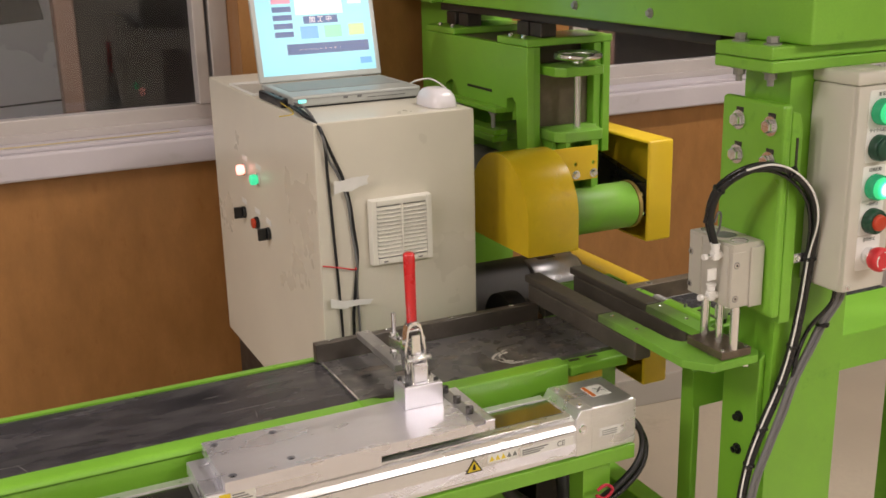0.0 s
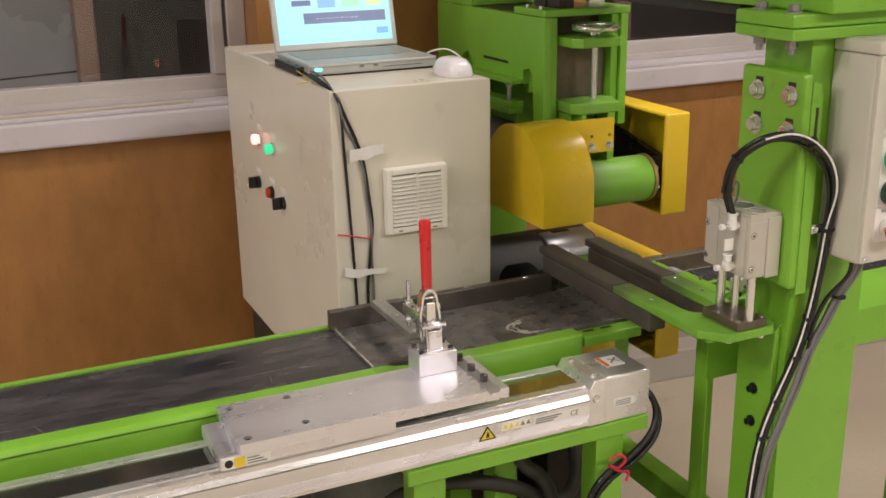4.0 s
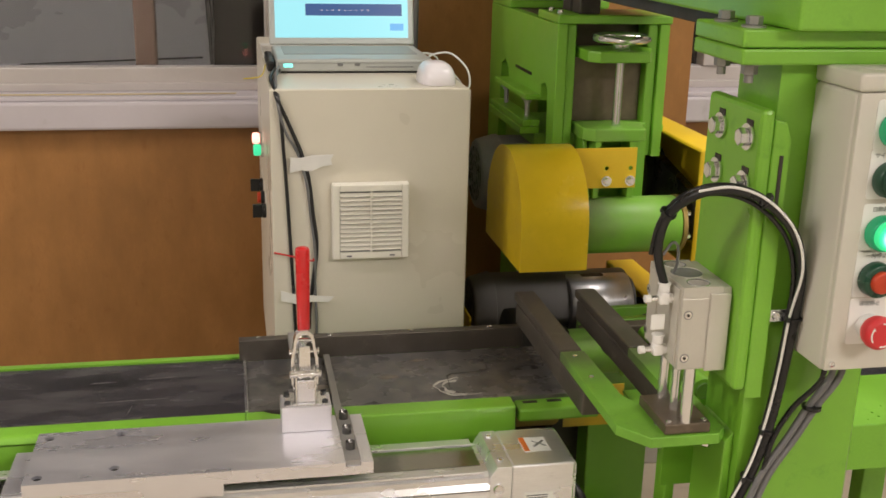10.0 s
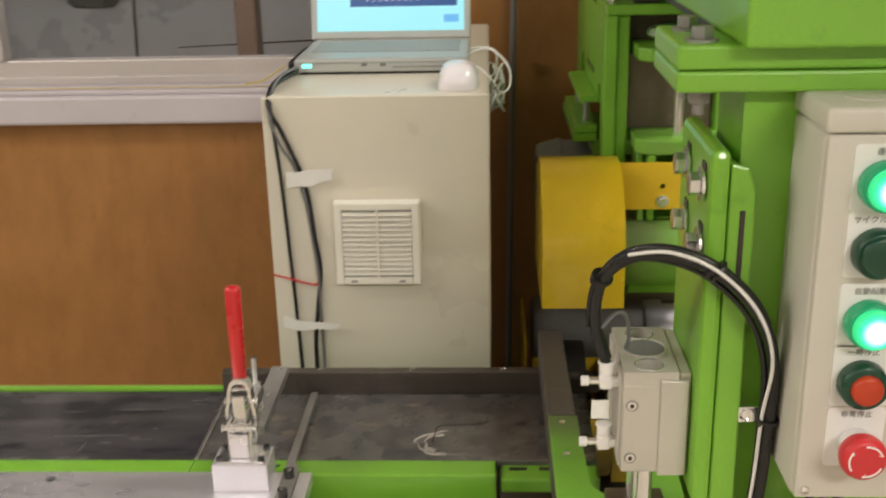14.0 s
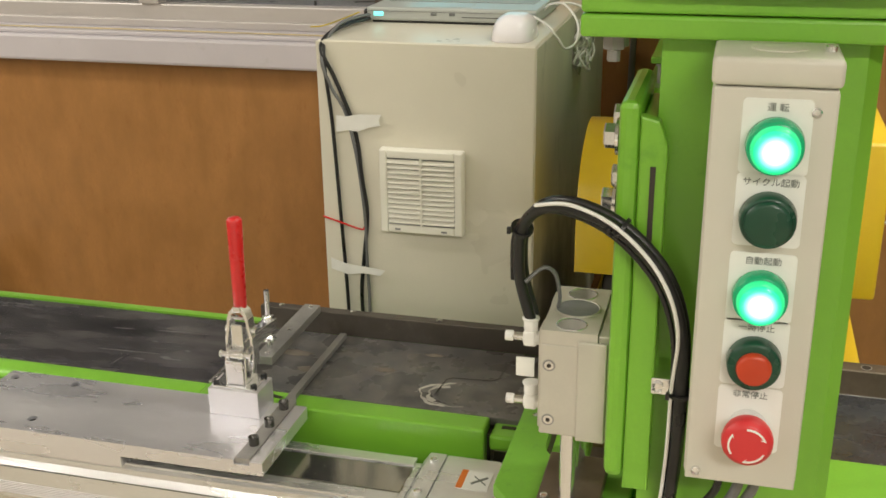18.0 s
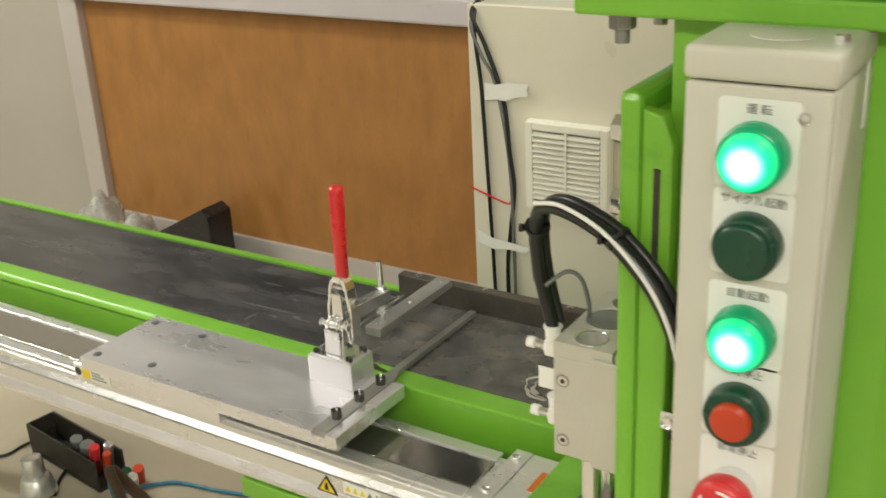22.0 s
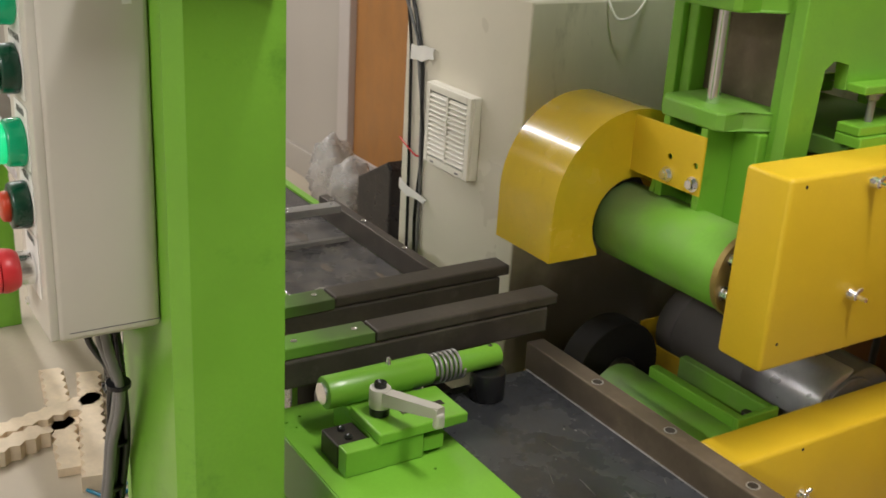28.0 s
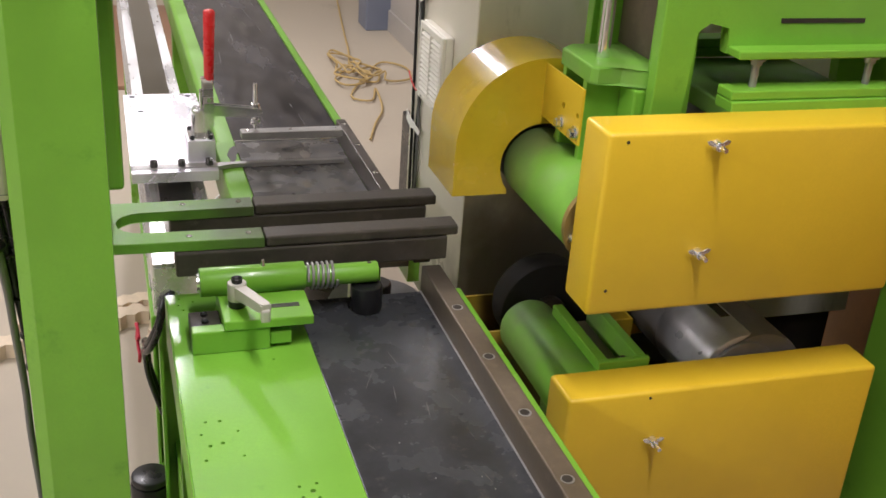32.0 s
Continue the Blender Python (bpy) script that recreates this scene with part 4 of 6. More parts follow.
# Core is coloured dark brown in place of the recess's shade.
part("carriage_back", box(1.2255, 1.4045, 2.13, 2.57, 1.215, 1.3215, 0.003), RUST, head, "carriage core, brown for the shade behind the ledges")
part("carriage_top", box(1.205, 1.43, 2.06, 2.20, 1.3225, 1.339, 0.003), GREEN, head)
part("carriage_top", box(1.205, 1.43, 2.42, 2.585, 1.3225, 1.339, 0.003), GREEN, head)
for y_ in (2.10, 2.16, 2.46, 2.53):
    for x_ in (1.22, 1.27):
        part("screw", capscrew((x_, y_, 1.339), (0, 0, 1), 0.0055, 0.006), CHROME, head)
    part("guide_shoe", box(1.25, 1.29, y_ - 0.025, y_ + 0.025, 1.3395, 1.371, 0.002), BAR, head)
part("motor_seat", box(1.20, 1.44, 2.17, 2.40, 1.0715, 1.0985, 0.003), DUSTGREEN, head)


def motor(owner, x0, x1, y, z, r):
    """A finned motor body with a slotted fan cover on its x0 end."""
    shape = bmesh.new()
    rod((x0 + 0.035, y, z), (x1, y, z), r, 48, bev=0.004, bm=shape)
    body = part("motor", shape, DUSTY, owner, "grey electric motor with a slotted fan cover", smooth=40)
    part("fan_cover", rod((x0 + 0.002, y, z), (x0 + 0.050, y, z), r * 0.90, 48, r2=r * 1.06, bev=0.006), DUSTY, body, smooth=40)
    for ri, (ra, rb) in enumerate(((0.24, 0.34), (0.42, 0.52), (0.60, 0.72))):
        for k in range(6):
            a0 = 60 * k + 8 + ri * 12
            p = arc(y, z, r * ra, a0, a0 + 44, 6) + arc(y, z, r * rb, a0 + 44, a0, 6)
            part("fan_slot", prism(p, "x", x0 + 0.0008, x0 + 0.0035), BLACK, body)
    return body


motor(head, 1.105, 1.400, 2.285, 0.990, 0.080)


def belt_guard(owner, y0, y1, z0, z1, wings, dots):
    w = 0.003
    shell_ = bmesh.new()
    box(1.463, 1.532, y0, y1, z0, z1, 0.006, 3, shell_)
    shell_.normal_update()
    open_ = [f for f in shell_.faces if f.normal.x < -0.9 and f.calc_area() > 0.01]
    bmesh.ops.inset_region(shell_, faces=open_, thickness=w, use_even_offset=True)
    bmesh.ops.translate(shell_, verts=list({v for f in open_ for v in f.verts}), vec=(1.532 - 1.463 - w, 0, 0))
    body = part("belt_guard", shell_, YELLOW, owner, "yellow sheet-steel belt guard box", smooth=40)
    part("pulley", rod((1.470, y0 + 0.052, (z0 + z1) / 2 - 0.03), (1.515, y0 + 0.052, (z0 + z1) / 2 - 0.03), 0.040, 32, bev=0.002), BAR, body, "dark belt pulley")
    part("pulley", rod((1.470, y1 - 0.115, (z0 + z1) / 2 + 0.0), (1.515, y1 - 0.115, (z0 + z1) / 2 + 0.0), 0.060, 32, bev=0.002), BAR, body, "dark belt pulley")
    ya, za, yb, zb = y0 + 0.052, (z0 + z1) / 2 - 0.03, y1 - 0.115, (z0 + z1) / 2
    part("drive_belt", prism([(ya, za + 0.042), (ya - 0.042, za), (ya, za - 0.042), (yb, zb - 0.063), (yb + 0.063, zb), (yb, zb + 0.063)], "x", 1.484, 1.504, 0.002), BLACK, body, "black drive belt")
    for y_, z_ in wings:
        nut = part("wing_nut", rod((1.532, y_, z_), (1.543, y_, z_), 0.0075, 16, r2=0.0055, bev=0.001), CHROME, body)
        part("stud", rod((1.543, y_, z_), (1.556, y_, z_), 0.003, 10), CHROME, nut)
        for sgn in (-1, 1):
            wing = [(y_ + sgn * 0.004, z_ - 0.0015), (y_ + sgn * 0.014, z_ + 0.002), (y_ + sgn * 0.016, z_ + 0.006), (y_ + sgn * 0.011, z_ + 0.0075), (y_ + sgn * 0.004, z_ + 0.0035)]
            part("wing", prism(wing, "x", 1.536, 1.539, 0.0006), CHROME, nut)
    for y_, z_ in dots:
        part("rivet_hole", rod((1.5319, y_, z_), (1.5324, y_, z_), 0.0022, 10), BAR, body)
    return body


belt_guard(head, 1.953, 2.398, 0.866, 1.104, [(2.094, 1.092 - 0.006), (2.094, 0.944)], [(1.978, 1.093), (1.976, 0.90)])

head.location.y += 0.02  # the carriage stands near its rear end

# ---- lower grinding head, under the benches ----
low = thing("lower_grinding_head", (1.30, 2.1, 0.4), "green lower grinding head with yellow guards", "grinding head")
LY = 2.01
# open-topped sheet guard round the lower wheel
RIM, HY = 0.672, 2.078
low_prof = [(HY - 0.126, RIM)] + arc(HY, 0.640, 0.126, 180, 360, 24) + [(HY + 0.126, RIM)]
low_in = [(HY - 0.122, RIM)] + arc(HY, 0.640, 0.122, 180, 360, 24) + [(HY + 0.122, RIM)]
trough = bmesh.new()
tv = [[trough.verts.new((x, y, z)) for y, z in ring_] for x, ring_ in ((1.100, low_prof), (1.2245, low_prof), (1.104, low_in), (1.2205, low_in))]
for i in range(len(low_prof) - 1):
    trough.faces.new((tv[0][i], tv[0][i + 1], tv[1][i + 1], tv[1][i]))
    trough.faces.new((tv[2][i], tv[3][i], tv[3][i + 1], tv[2][i + 1]))
trough.faces.new(tv[0])
trough.faces.new(tv[1][::-1])
trough.faces.new(tv[2][::-1])
trough.faces.new(tv[3])
for a_, b_ in ((0, 2), (3, 1)):
    trough.faces.new((tv[a_][0], tv[b_][0], tv[b_][-1], tv[a_][-1]))
for k in (0, -1):
    trough.faces.new((tv[0][k], tv[1][k], tv[3][k], tv[2][k]))
part("wheel_guard", trough, YELLOW, low, "yellow open-topped wheel guard with a round bottom", smooth=32)
low_bracket = part("guard_bracket", plate_holes(1.2247, 1.345, 1.955, 1.958, 0.555, 0.640, [(1.262, 0.60, 0.004), (1.318, 0.60, 0.004)], "y"), YELLOW, low)
for bx_ in (1.262, 1.318):
    part("bolt", hexbolt((bx_, 1.955, 0.60), (0, -1, 0), 0.007, 0.010), BRIGHT, low_bracket)
WHEEL = material("black_grinding_wheel", (0.020, 0.018, 0.016), 0.8, 0, 0.3, 30, 200, 0.1)
lower_wheel = part("grinding_wheel", rod((1.135, HY - 0.008, 0.680), (1.183, HY - 0.008, 0.680), 0.080, 48, bev=0.003), WHEEL, low, "dark grinding wheel", smooth=40)
part("hub", rod((1.183, HY - 0.008, 0.680), (1.196, HY - 0.008, 0.680), 0.026, 24, bev=0.002), STEEL, lower_wheel)
part("spindle_housing", rod((1.238, LY, 0.690), (1.462, LY, 0.690), 0.046, 48, bev=0.010), DUSTGREEN, low, "dusty green spindle housing", smooth=40)
part("spindle_web", box(1.30, 1.43, 2.02, 2.095, 0.30, 0.685, 0.003), GREEN, low)
part("slide_ledge", box(1.288, 1.4515, 2.028, 2.044, 0.69, 0.748, 0.002), GREEN, low)
part("slide_ledge", box(1.288, 1.4515, 2.086, 2.101, 0.69, 0.750, 0.002), DUSTGREEN, low)
part("end_plate", box(1.452, 1.4610, 2.026, 2.103, 0.675, 0.750, 0.002), GREEN, low)
part("slide_base", box(1.288, 1.4515, 2.0445, 2.0855, 0.68, 0.716, 0.002), RUST, low, "oily brown slide way")
part("bolt", hexbolt((1.430, 2.078, 0.716), (0, 0, 1), 0.008, 0.018), BAR, low)
motor(low, 1.10, 1.455, 2.285, 0.690, 0.075)
part("motor_barrel", rod((1.31, 2.258, 0.700), (1.452, 2.258, 0.700), 0.064, 48, bev=0.006), SILVERM, low, "bright grey motor barrel", smooth=40)
part("barrel_slot", box(1.345, 1.395, 2.249, 2.264, 0.7625, 0.7648, 0.0006), BAR, low)
part("end_flange", rod((1.4525, 2.258, 0.700), (1.460, 2.258, 0.700), 0.056, 40, bev=0.002), DUSTY, low)
belt_guard(low, 1.953, 2.425, 0.505, 0.742, [(2.082, 0.665)], [(2.07, 0.733)])
# Pedestal is unseen; its near-black colour carries the shade down there.
part("pedestal", box(1.24, 1.44, 2.08, 2.50, 0.0, 0.60, 0.004), BAR, low, "unseen pedestal, near black for the shade under the head")
part("motor_guard", plate_holes(1.085, 1.089, 2.20, 2.44, 0.56, 0.70, [(2.31, 0.63, 0.05)], "x", 24), YELLOW, low, "yellow sheet guard with a round opening")

low.location.y += 0.015  # stands near its rear end, as the upper head does

# ---- push-button box on the column ----
SW = (1.291, 1.382, 1.217, 1.3145, 0.995, 1.353)
sw = thing("control_box", (1.34, 1.266, 0.997), "cream push-button control box on the green column", "control box")
part("enclosure", box(SW[0], SW[1], 1.222, SW[3], SW[4], SW[5] - 0.022, 0.006, 3), IVORY, sw, smooth=40)
part("lid", box(SW[0] - 0.001, SW[1] + 0.001, 1.2158, SW[3], SW[5] - 0.0215, SW[5], 0.0045, 3), IVORY, sw, "rounded top cap", smooth=40)
part("cover", box(SW[0] + 0.0015, SW[1] - 0.0015, 1.2155, 1.224, SW[4] + 0.003, SW[5] - 0.0222, 0.0016, 3), IVORY, sw, smooth=40)
part("knockout", rod((1.338, 1.262, SW[5] - 0.001), (1.338, 1.262, SW[5] + 0.0008), 0.021, 40, bev=0.0004), IVORY, sw, smooth=40)
part("seam", box(SW[1] - 0.0008, SW[1] + 0.0003, 1.232, 1.3135, SW[4] + 0.0085, SW[4] + 0.0093), CABLE, sw)
part("screw", capscrew((SW[1] - 0.016, 1.2155, SW[5] - 0.038), (0, -1, 0), 0.0038, 0.003), CHROME, sw)
part("screw", capscrew((SW[0] + 0.010, 1.2155, SW[4] + 0.012), (0, -1, 0), 0.0038, 0.003), CHROME, sw)
part("screw", capscrew((SW[1] - 0.008, 1.252, SW[5]), (0, 0, 1), 0.0045, 0.004), CHROME, sw)
part("side_label", box(SW[1] - 0.0002, SW[1] + 0.0006, 1.292, 1.300, 1.290, 1.340), PAPER, sw, "narrow white sticker")
LIT = glow("lit_green_lens", (0.0, 0.80, 0.24), 0.62, (0.05, 0.5, 0.25))
BEZEL = glow("lit_green_bezel", (0.0, 0.55, 0.18), 0.17, (0.01, 0.25, 0.12))


def lens_glow(name, centre, edge, strong, weak):
    """Moulded lens, brightest before the lamp in its middle."""
    m = glow(name, centre, strong, (0.05, 0.5, 0.3))
    nt = m.node_tree
    b = nt.nodes["Principled BSDF"]
    tc = nt.nodes.new("ShaderNodeTexCoord")
    off = nt.nodes.new("ShaderNodeVectorMath")
    off.operation, off.inputs[1].default_value = "SUBTRACT", (0.5, 0.5, 0.5)
    flat = nt.nodes.new("ShaderNodeVectorMath")
    flat.operation, flat.inputs[1].default_value = "MULTIPLY", (1, 0, 1)
    ln = nt.nodes.new("ShaderNodeVectorMath")
    ln.operation = "LENGTH"
    nt.links.new(tc.outputs["Generated"], off.inputs[0])
    nt.links.new(off.outputs["Vector"], flat.inputs[0])
    nt.links.new(flat.outputs["Vector"], ln.inputs[0])
    rr = nt.nodes.new("ShaderNodeMapRange")
    rr.interpolation_type = "SMOOTHSTEP"
    rr.inputs["From Min"].default_value, rr.inputs["From Max"].default_value = 0.16, 0.48
    nt.links.new(ln.outputs["Value"], rr.inputs["Value"])
    mx = nt.nodes.new("ShaderNodeMix")
    mx.data_type = "RGBA"
    mx.inputs[6].default_value, mx.inputs[7].default_value = (*centre, 1), (*edge, 1)
    st = nt.nodes.new("ShaderNodeMapRange")
    st.inputs["To Min"].default_value, st.inputs["To Max"].default_value = strong, weak
    nt.links.new(rr.outputs["Result"], mx.inputs["Factor"])
    nt.links.new(rr.outputs["Result"], st.inputs["Value"])
    nt.links.new(mx.outputs[2], b.inputs["Emission Color"])
    nt.links.new(st.outputs["Result"], b.inputs["Emission Strength"])
    return m


CORE = lens_glow("lamp_core", (0.60, 1.0, 0.88), (0.0, 0.80, 0.36), 3.0, 0.85)
INK = material("label_ink", (0.20, 0.21, 0.19), 0.6, 0, 0.05, 30, 200, 0)
BX = 1.339


def lettering(words, at, size, owner, mat, rot=(90, 0, 0)):
    cu = bpy.data.curves.new("lettering", "FONT")
    cu.body, cu.size, cu.align_x, cu.align_y, cu.extrude = words, size, "CENTER", "CENTER", 0.0002
    cu.materials.append(mat)
    ob = new("lettering", cu)
    ob.parent = owner
    ob.location = Vector(at) - PLACE[owner]
    ob.rotation_euler = [radians(a) for a in rot]
    PLACE[ob] = Vector(at)
    return ob


def button(z, words, look_, wide=0.050):
    tag_ = part("name_plate", prism(arc(BX + wide / 2 - 0.004, z + 0.030, 0.004, 0, 90, 5) + arc(BX - wide / 2 + 0.004, z + 0.030, 0.004, 90, 180, 5) + arc(BX - wide / 2 + 0.004, z - 0.0195, 0.004, 180, 270, 5) + arc(BX + wide / 2 - 0.004, z - 0.0195, 0.004, 270, 360, 5), "y", 1.2145, 1.2156), PAPER, sw, "white name plate with black characters")
    lettering(words, (BX, 1.2141, z + 0.0272), 0.0069, tag_, INK)
    if look_ == "stop":
        part("collar", rod((BX, 1.2145, z), (BX, 1.200, z), 0.0155, 32, bev=0.002), CHROME, tag_)
        knob = part("mushroom", rod((BX, 1.203, z), (BX, 1.184, z), 0.0175, 40, r2=0.0215, bev=0.006), REDP, tag_, "red mushroom emergency stop", smooth=50)
        part("head", rod((BX, 1.1845, z), (BX, 1.1800, z), 0.0205, 40, r2=0.016, bev=0.0015), REDP, knob, smooth=50)
        for a0 in (20, 140, 260):
            part("arrow", prism(arc(BX, z, 0.0150, a0, a0 + 75, 12) + arc(BX, z, 0.0136, a0 + 75, a0 + 8, 12) + [(BX + 0.0118 * math.cos(radians(a0 + 12)), z + 0.0118 * math.sin(radians(a0 + 12)))], "y", 1.1790, 1.1802), PAPER, knob, "white turn arrow")
        return
    rim = {"lit": BEZEL, "dark": DGREEN, "red": DGREEN}[look_]
    bezel = part("bezel", rod((BX, 1.2145, z), (BX, 1.1985, z), 0.0215, 40, r2=0.0203, bev=0.0025), rim, tag_, smooth=50)
    if look_ == "lit":
        part("lens_ring", rod((BX, 1.1990, z), (BX, 1.1915, z), 0.0182, 40, r2=0.0172, bev=0.0015), LIT, bezel, "glowing green ring", smooth=50)
        part("lens", rod((BX, 1.1917, z), (BX, 1.1885, z), 0.0160, 36, r2=0.0145, bev=0.0010), CORE, bezel, "glowing white-green lens", smooth=50)
    elif look_ == "dark":
        part("lens", rod((BX, 1.1990, z), (BX, 1.1935, z), 0.0182, 40, r2=0.0175, bev=0.003), DGREEN, bezel, "unlit dark green button", smooth=50)
    else:
        part("lens", rod((BX, 1.1990, z), (BX, 1.1915, z), 0.0140, 36, r2=0.0128, bev=0.002), ORANGE, bezel, "orange-red push button", smooth=50)


button(1.290, "運 転", "lit")
button(1.233, "サイクル起動", "dark")
button(1.170, "自動起動", "lit")
button(1.114, "一時停止", "red")
button(1.055, "非常停止", "stop")
for i, (x_, y_) in enumerate(((1.319, 1.258), (1.337, 1.266), (1.351, 1.268))):
    o_ = (0.0, 0.0, 0.011)[i]
    line_ = [(x_, y_, 0.997), (x_ + 0.001, y_ + 0.005, 0.962), ((1.300, 1.321, 1.333)[i], 1.286, 0.915), ((1.280, 1.300, 1.312)[i], 1.289, 0.872), (1.270 + o_, 1.289, 0.822), (1.249 + o_, 1.289, 0.765), (1.222 + o_ * 0.8, 1.289, 0.70), (1.196 + o_ * 0.8, 1.289, 0.63), (1.180 + o_ * 0.8, 1.290, 0.50), (1.174 + o_, 1.310, 0.20), (1.180 + o_, 1.35, 0.03)]
    solid("control_cable", tube(line_, 0.0036 if i == 0 else 0.0047, 10), BLACK if i == 0 else CABLE, "black cable leaving the control box" if i == 0 else "grey cable leaving the control box", "cable", "control cables", smooth=60)

solid("cable_tie", rod((1.3268, 1.286, 0.9125), (1.3272, 1.286, 0.9175), 0.0125, 14, bev=0.0006), BLACK, "black cable tie round the grey cables", "cable tie", "cable ties")

# ---- control cabinet ----
CX0, CX1, CY0, CY1, CZ0, CZ1 = 0.671, 1.020, 1.984, 2.812, 0.524, 1.220
cab = thing("control_cabinet", (0.845, 2.4, 0.0), "cream painted steel control cabinet with a louvred vent", "control cabinet")
part("body", box(CX0, CX1, CY0 + 0.003, CY1, CZ0, CZ1, 0.004), CREAM, cab)
part("front", box(CX0, CX1, CY0, CY0 + 0.0025, CZ0 + 0.001, CZ1 - 0.001, 0.001), CREAM, cab)
part("side_sheet", box(CX1 + 0.0002, CX1 + 0.002, CY0 + 0.001, CY1 - 0.002, CZ0 + 0.002, CZ1 - 0.003, 0.0005), DUSTED, cab, "side sheet smeared with dark grinding dust, shade painted in low down")
# Added support; its dark colour stands for the shade below the cabinet.
part("plinth", box(CX0 + 0.02, CX1 - 0.02, CY0 + 0.06, CY1 - 0.02, 0.0, CZ0), BAR, cab, "added stand, dark for the shade under the cabinet")
VENT = material("pale_vent_plastic", (0.80, 0.775, 0.69), 0.42, 0, 0.03, 6, 400, 0.03)
vent = part("vent", box(0.775, 0.912, 1.969, 1.984, 0.918, 1.056, 0.003), VENT, cab, "ivory louvred vent cover")
part("recess", box(0.788, 0.899, 1.9675, 1.9692, 0.931, 1.043), GREY, vent)
for i in range(13):
    z_ = 0.936 + i * 0.0082
    for xa, xb in ((0.789, 0.8425), (0.8455, 0.898)):
        part("slat", prism([(1.9625, z_ - 0.001), (1.9685, z_ + 0.0035), (1.9685, z_ + 0.0058), (1.9625, z_ + 0.0012)], "x", xa, xb), VENT, vent)
for x_ in (0.800, 0.877):
    part("notch", box(x_, x_ + 0.009, 1.9622, 1.9636, 0.9235, 0.9262), CABLE, vent)
part("bar", box(0.8425, 0.8455, 1.9618, 1.9688, 0.931, 1.043), VENT, vent)
part("frame", box(0.776, 0.7885, 1.963, 1.9693, 0.919, 1.055, 0.002), VENT, vent)
part("frame", box(0.8985, 0.911, 1.963, 1.9693, 0.919, 1.055, 0.002), VENT, vent)
part("frame", box(0.7885, 0.8985, 1.963, 1.9693, 1.0425, 1.055, 0.002), VENT, vent)
part("frame", box(0.7885, 0.8985, 1.963, 1.9693, 0.919, 0.9315, 0.002), VENT, vent)
# Grey round patch on the side sheet, just below the lead bundle.
part("smudge", rod((CX1 + 0.002, 2.44, 1.12), (CX1 + 0.0026, 2.44, 1.12), 0.03, 14), material("cabinet_grey_patch", (0.34, 0.32, 0.26), 0.7, 0, 0.3, 30, 200, 0), cab, "grey round patch")
WHITE_LAMP = glow("white_pilot_lamp", (1.0, 0.33, 0.25), 2.3, (0.9, 0.75, 0.75))
GREEN_LAMP = glow("green_pilot_lamp", (0.05, 0.8, 0.35), 0.8, (0.02, 0.45, 0.25))
for y_, z_, m_, l_ in ((2.512, 1.031, WHITE_LAMP, "lit white pilot lamp"), (2.397, 1.029, GREEN_LAMP, "green pilot lamp")):
    b_ = part("lamp_bezel", rod((CX0, y_, z_), (CX0 - 0.006, y_, z_), 0.015, 24, bev=0.001), CHROME, cab)
    part("pilot_lamp", rod((CX0 - 0.006, y_, z_), (CX0 - 0.022, y_, z_), 0.0125, 24, bev=0.004), m_, b_, l_, smooth=50)
    part("tag", box(CX0 - 0.0008, CX0, y_ - 0.02, y_ + 0.02, z_ + 0.022, z_ + 0.034), PAPER, cab)
for y_, z_, m_, l_ in ((2.545, 0.917, BLACK, "black selector knob"), (2.432, 0.916, ORANGE, "dark red push button"), (2.342, 0.911, BLACK, "black selector knob")):
    b_ = part("knob_bezel", rod((CX0, y_, z_), (CX0 - 0.008, y_, z_), 0.015, 24, bev=0.001), BLACK, cab)
    if m_ is BLACK:
        part("knob", box(CX0 - 0.028, CX0 - 0.008, y_ - 0.005, y_ + 0.005, z_ - 0.014, z_ + 0.014, 0.002), m_, b_, l_)
    else:
        part("knob", rod((CX0 - 0.008, y_, z_), (CX0 - 0.016, y_, z_), 0.012, 24, bev=0.002), m_, b_, l_)
    part("tag", box(CX0 - 0.0008, CX0, y_ - 0.02, y_ + 0.02, z_ + 0.022, z_ + 0.034), PAPER, cab)

# cables taped to the front of the cabinet
def cable(points, r, mat, label, group="", seg=8, category="cable"):
    return solid("cable", tube(points, r, seg), mat, label, category, group, smooth=60)


FY = CY0 - 0.005
cable([(0.690, 2.19, 1.228), (0.676, 2.06, 1.226), (0.686, FY, 1.205), (0.694, FY, 1.10), (0.700, FY, 0.98), (0.706, FY, 0.84), (0.710, FY, 0.70), (0.712, 2.0 - 0.02, 0.60)], 0.0030, BLACK, "black cable taped down the cabinet front", "cabinet cables")
cable([(0.700, 2.20, 1.226), (0.682, 2.05, 1.227), (0.682, FY, 1.21), (0.701, FY, 1.165), (0.724, FY, 1.108), (0.736, FY, 1.06), (0.742, FY - 0.002, 1.00), (0.748, FY, 0.94), (0.740, FY, 0.87), (0.733, FY, 0.80), (0.735, FY, 0.70), (0.74, 1.97, 0.60)], 0.0034, BLACK, "black cable taped down the cabinet front", "cabinet cables")
cable([(0.700, 2.20, 1.232), (0.686, 2.06, 1.235), (0.684, FY - 0.004, 1.20), (0.696, FY - 0.003, 1.15), (0.716, FY, 1.112), (0.731, FY - 0.004, 1.06), (0.738, FY, 1.00), (0.745, FY - 0.003, 0.93), (0.744, FY, 0.87), (0.746, FY, 0.80), (0.744, FY, 0.70), (0.74, 1.97, 0.60)], 0.0026, CABLE, "grey cable taped down the cabinet front", "cabinet cables")
TAPE = material("matt_masking_tape", (0.78, 0.77, 0.74), 0.6, 0, 0.05, 25, 200, 0.1)
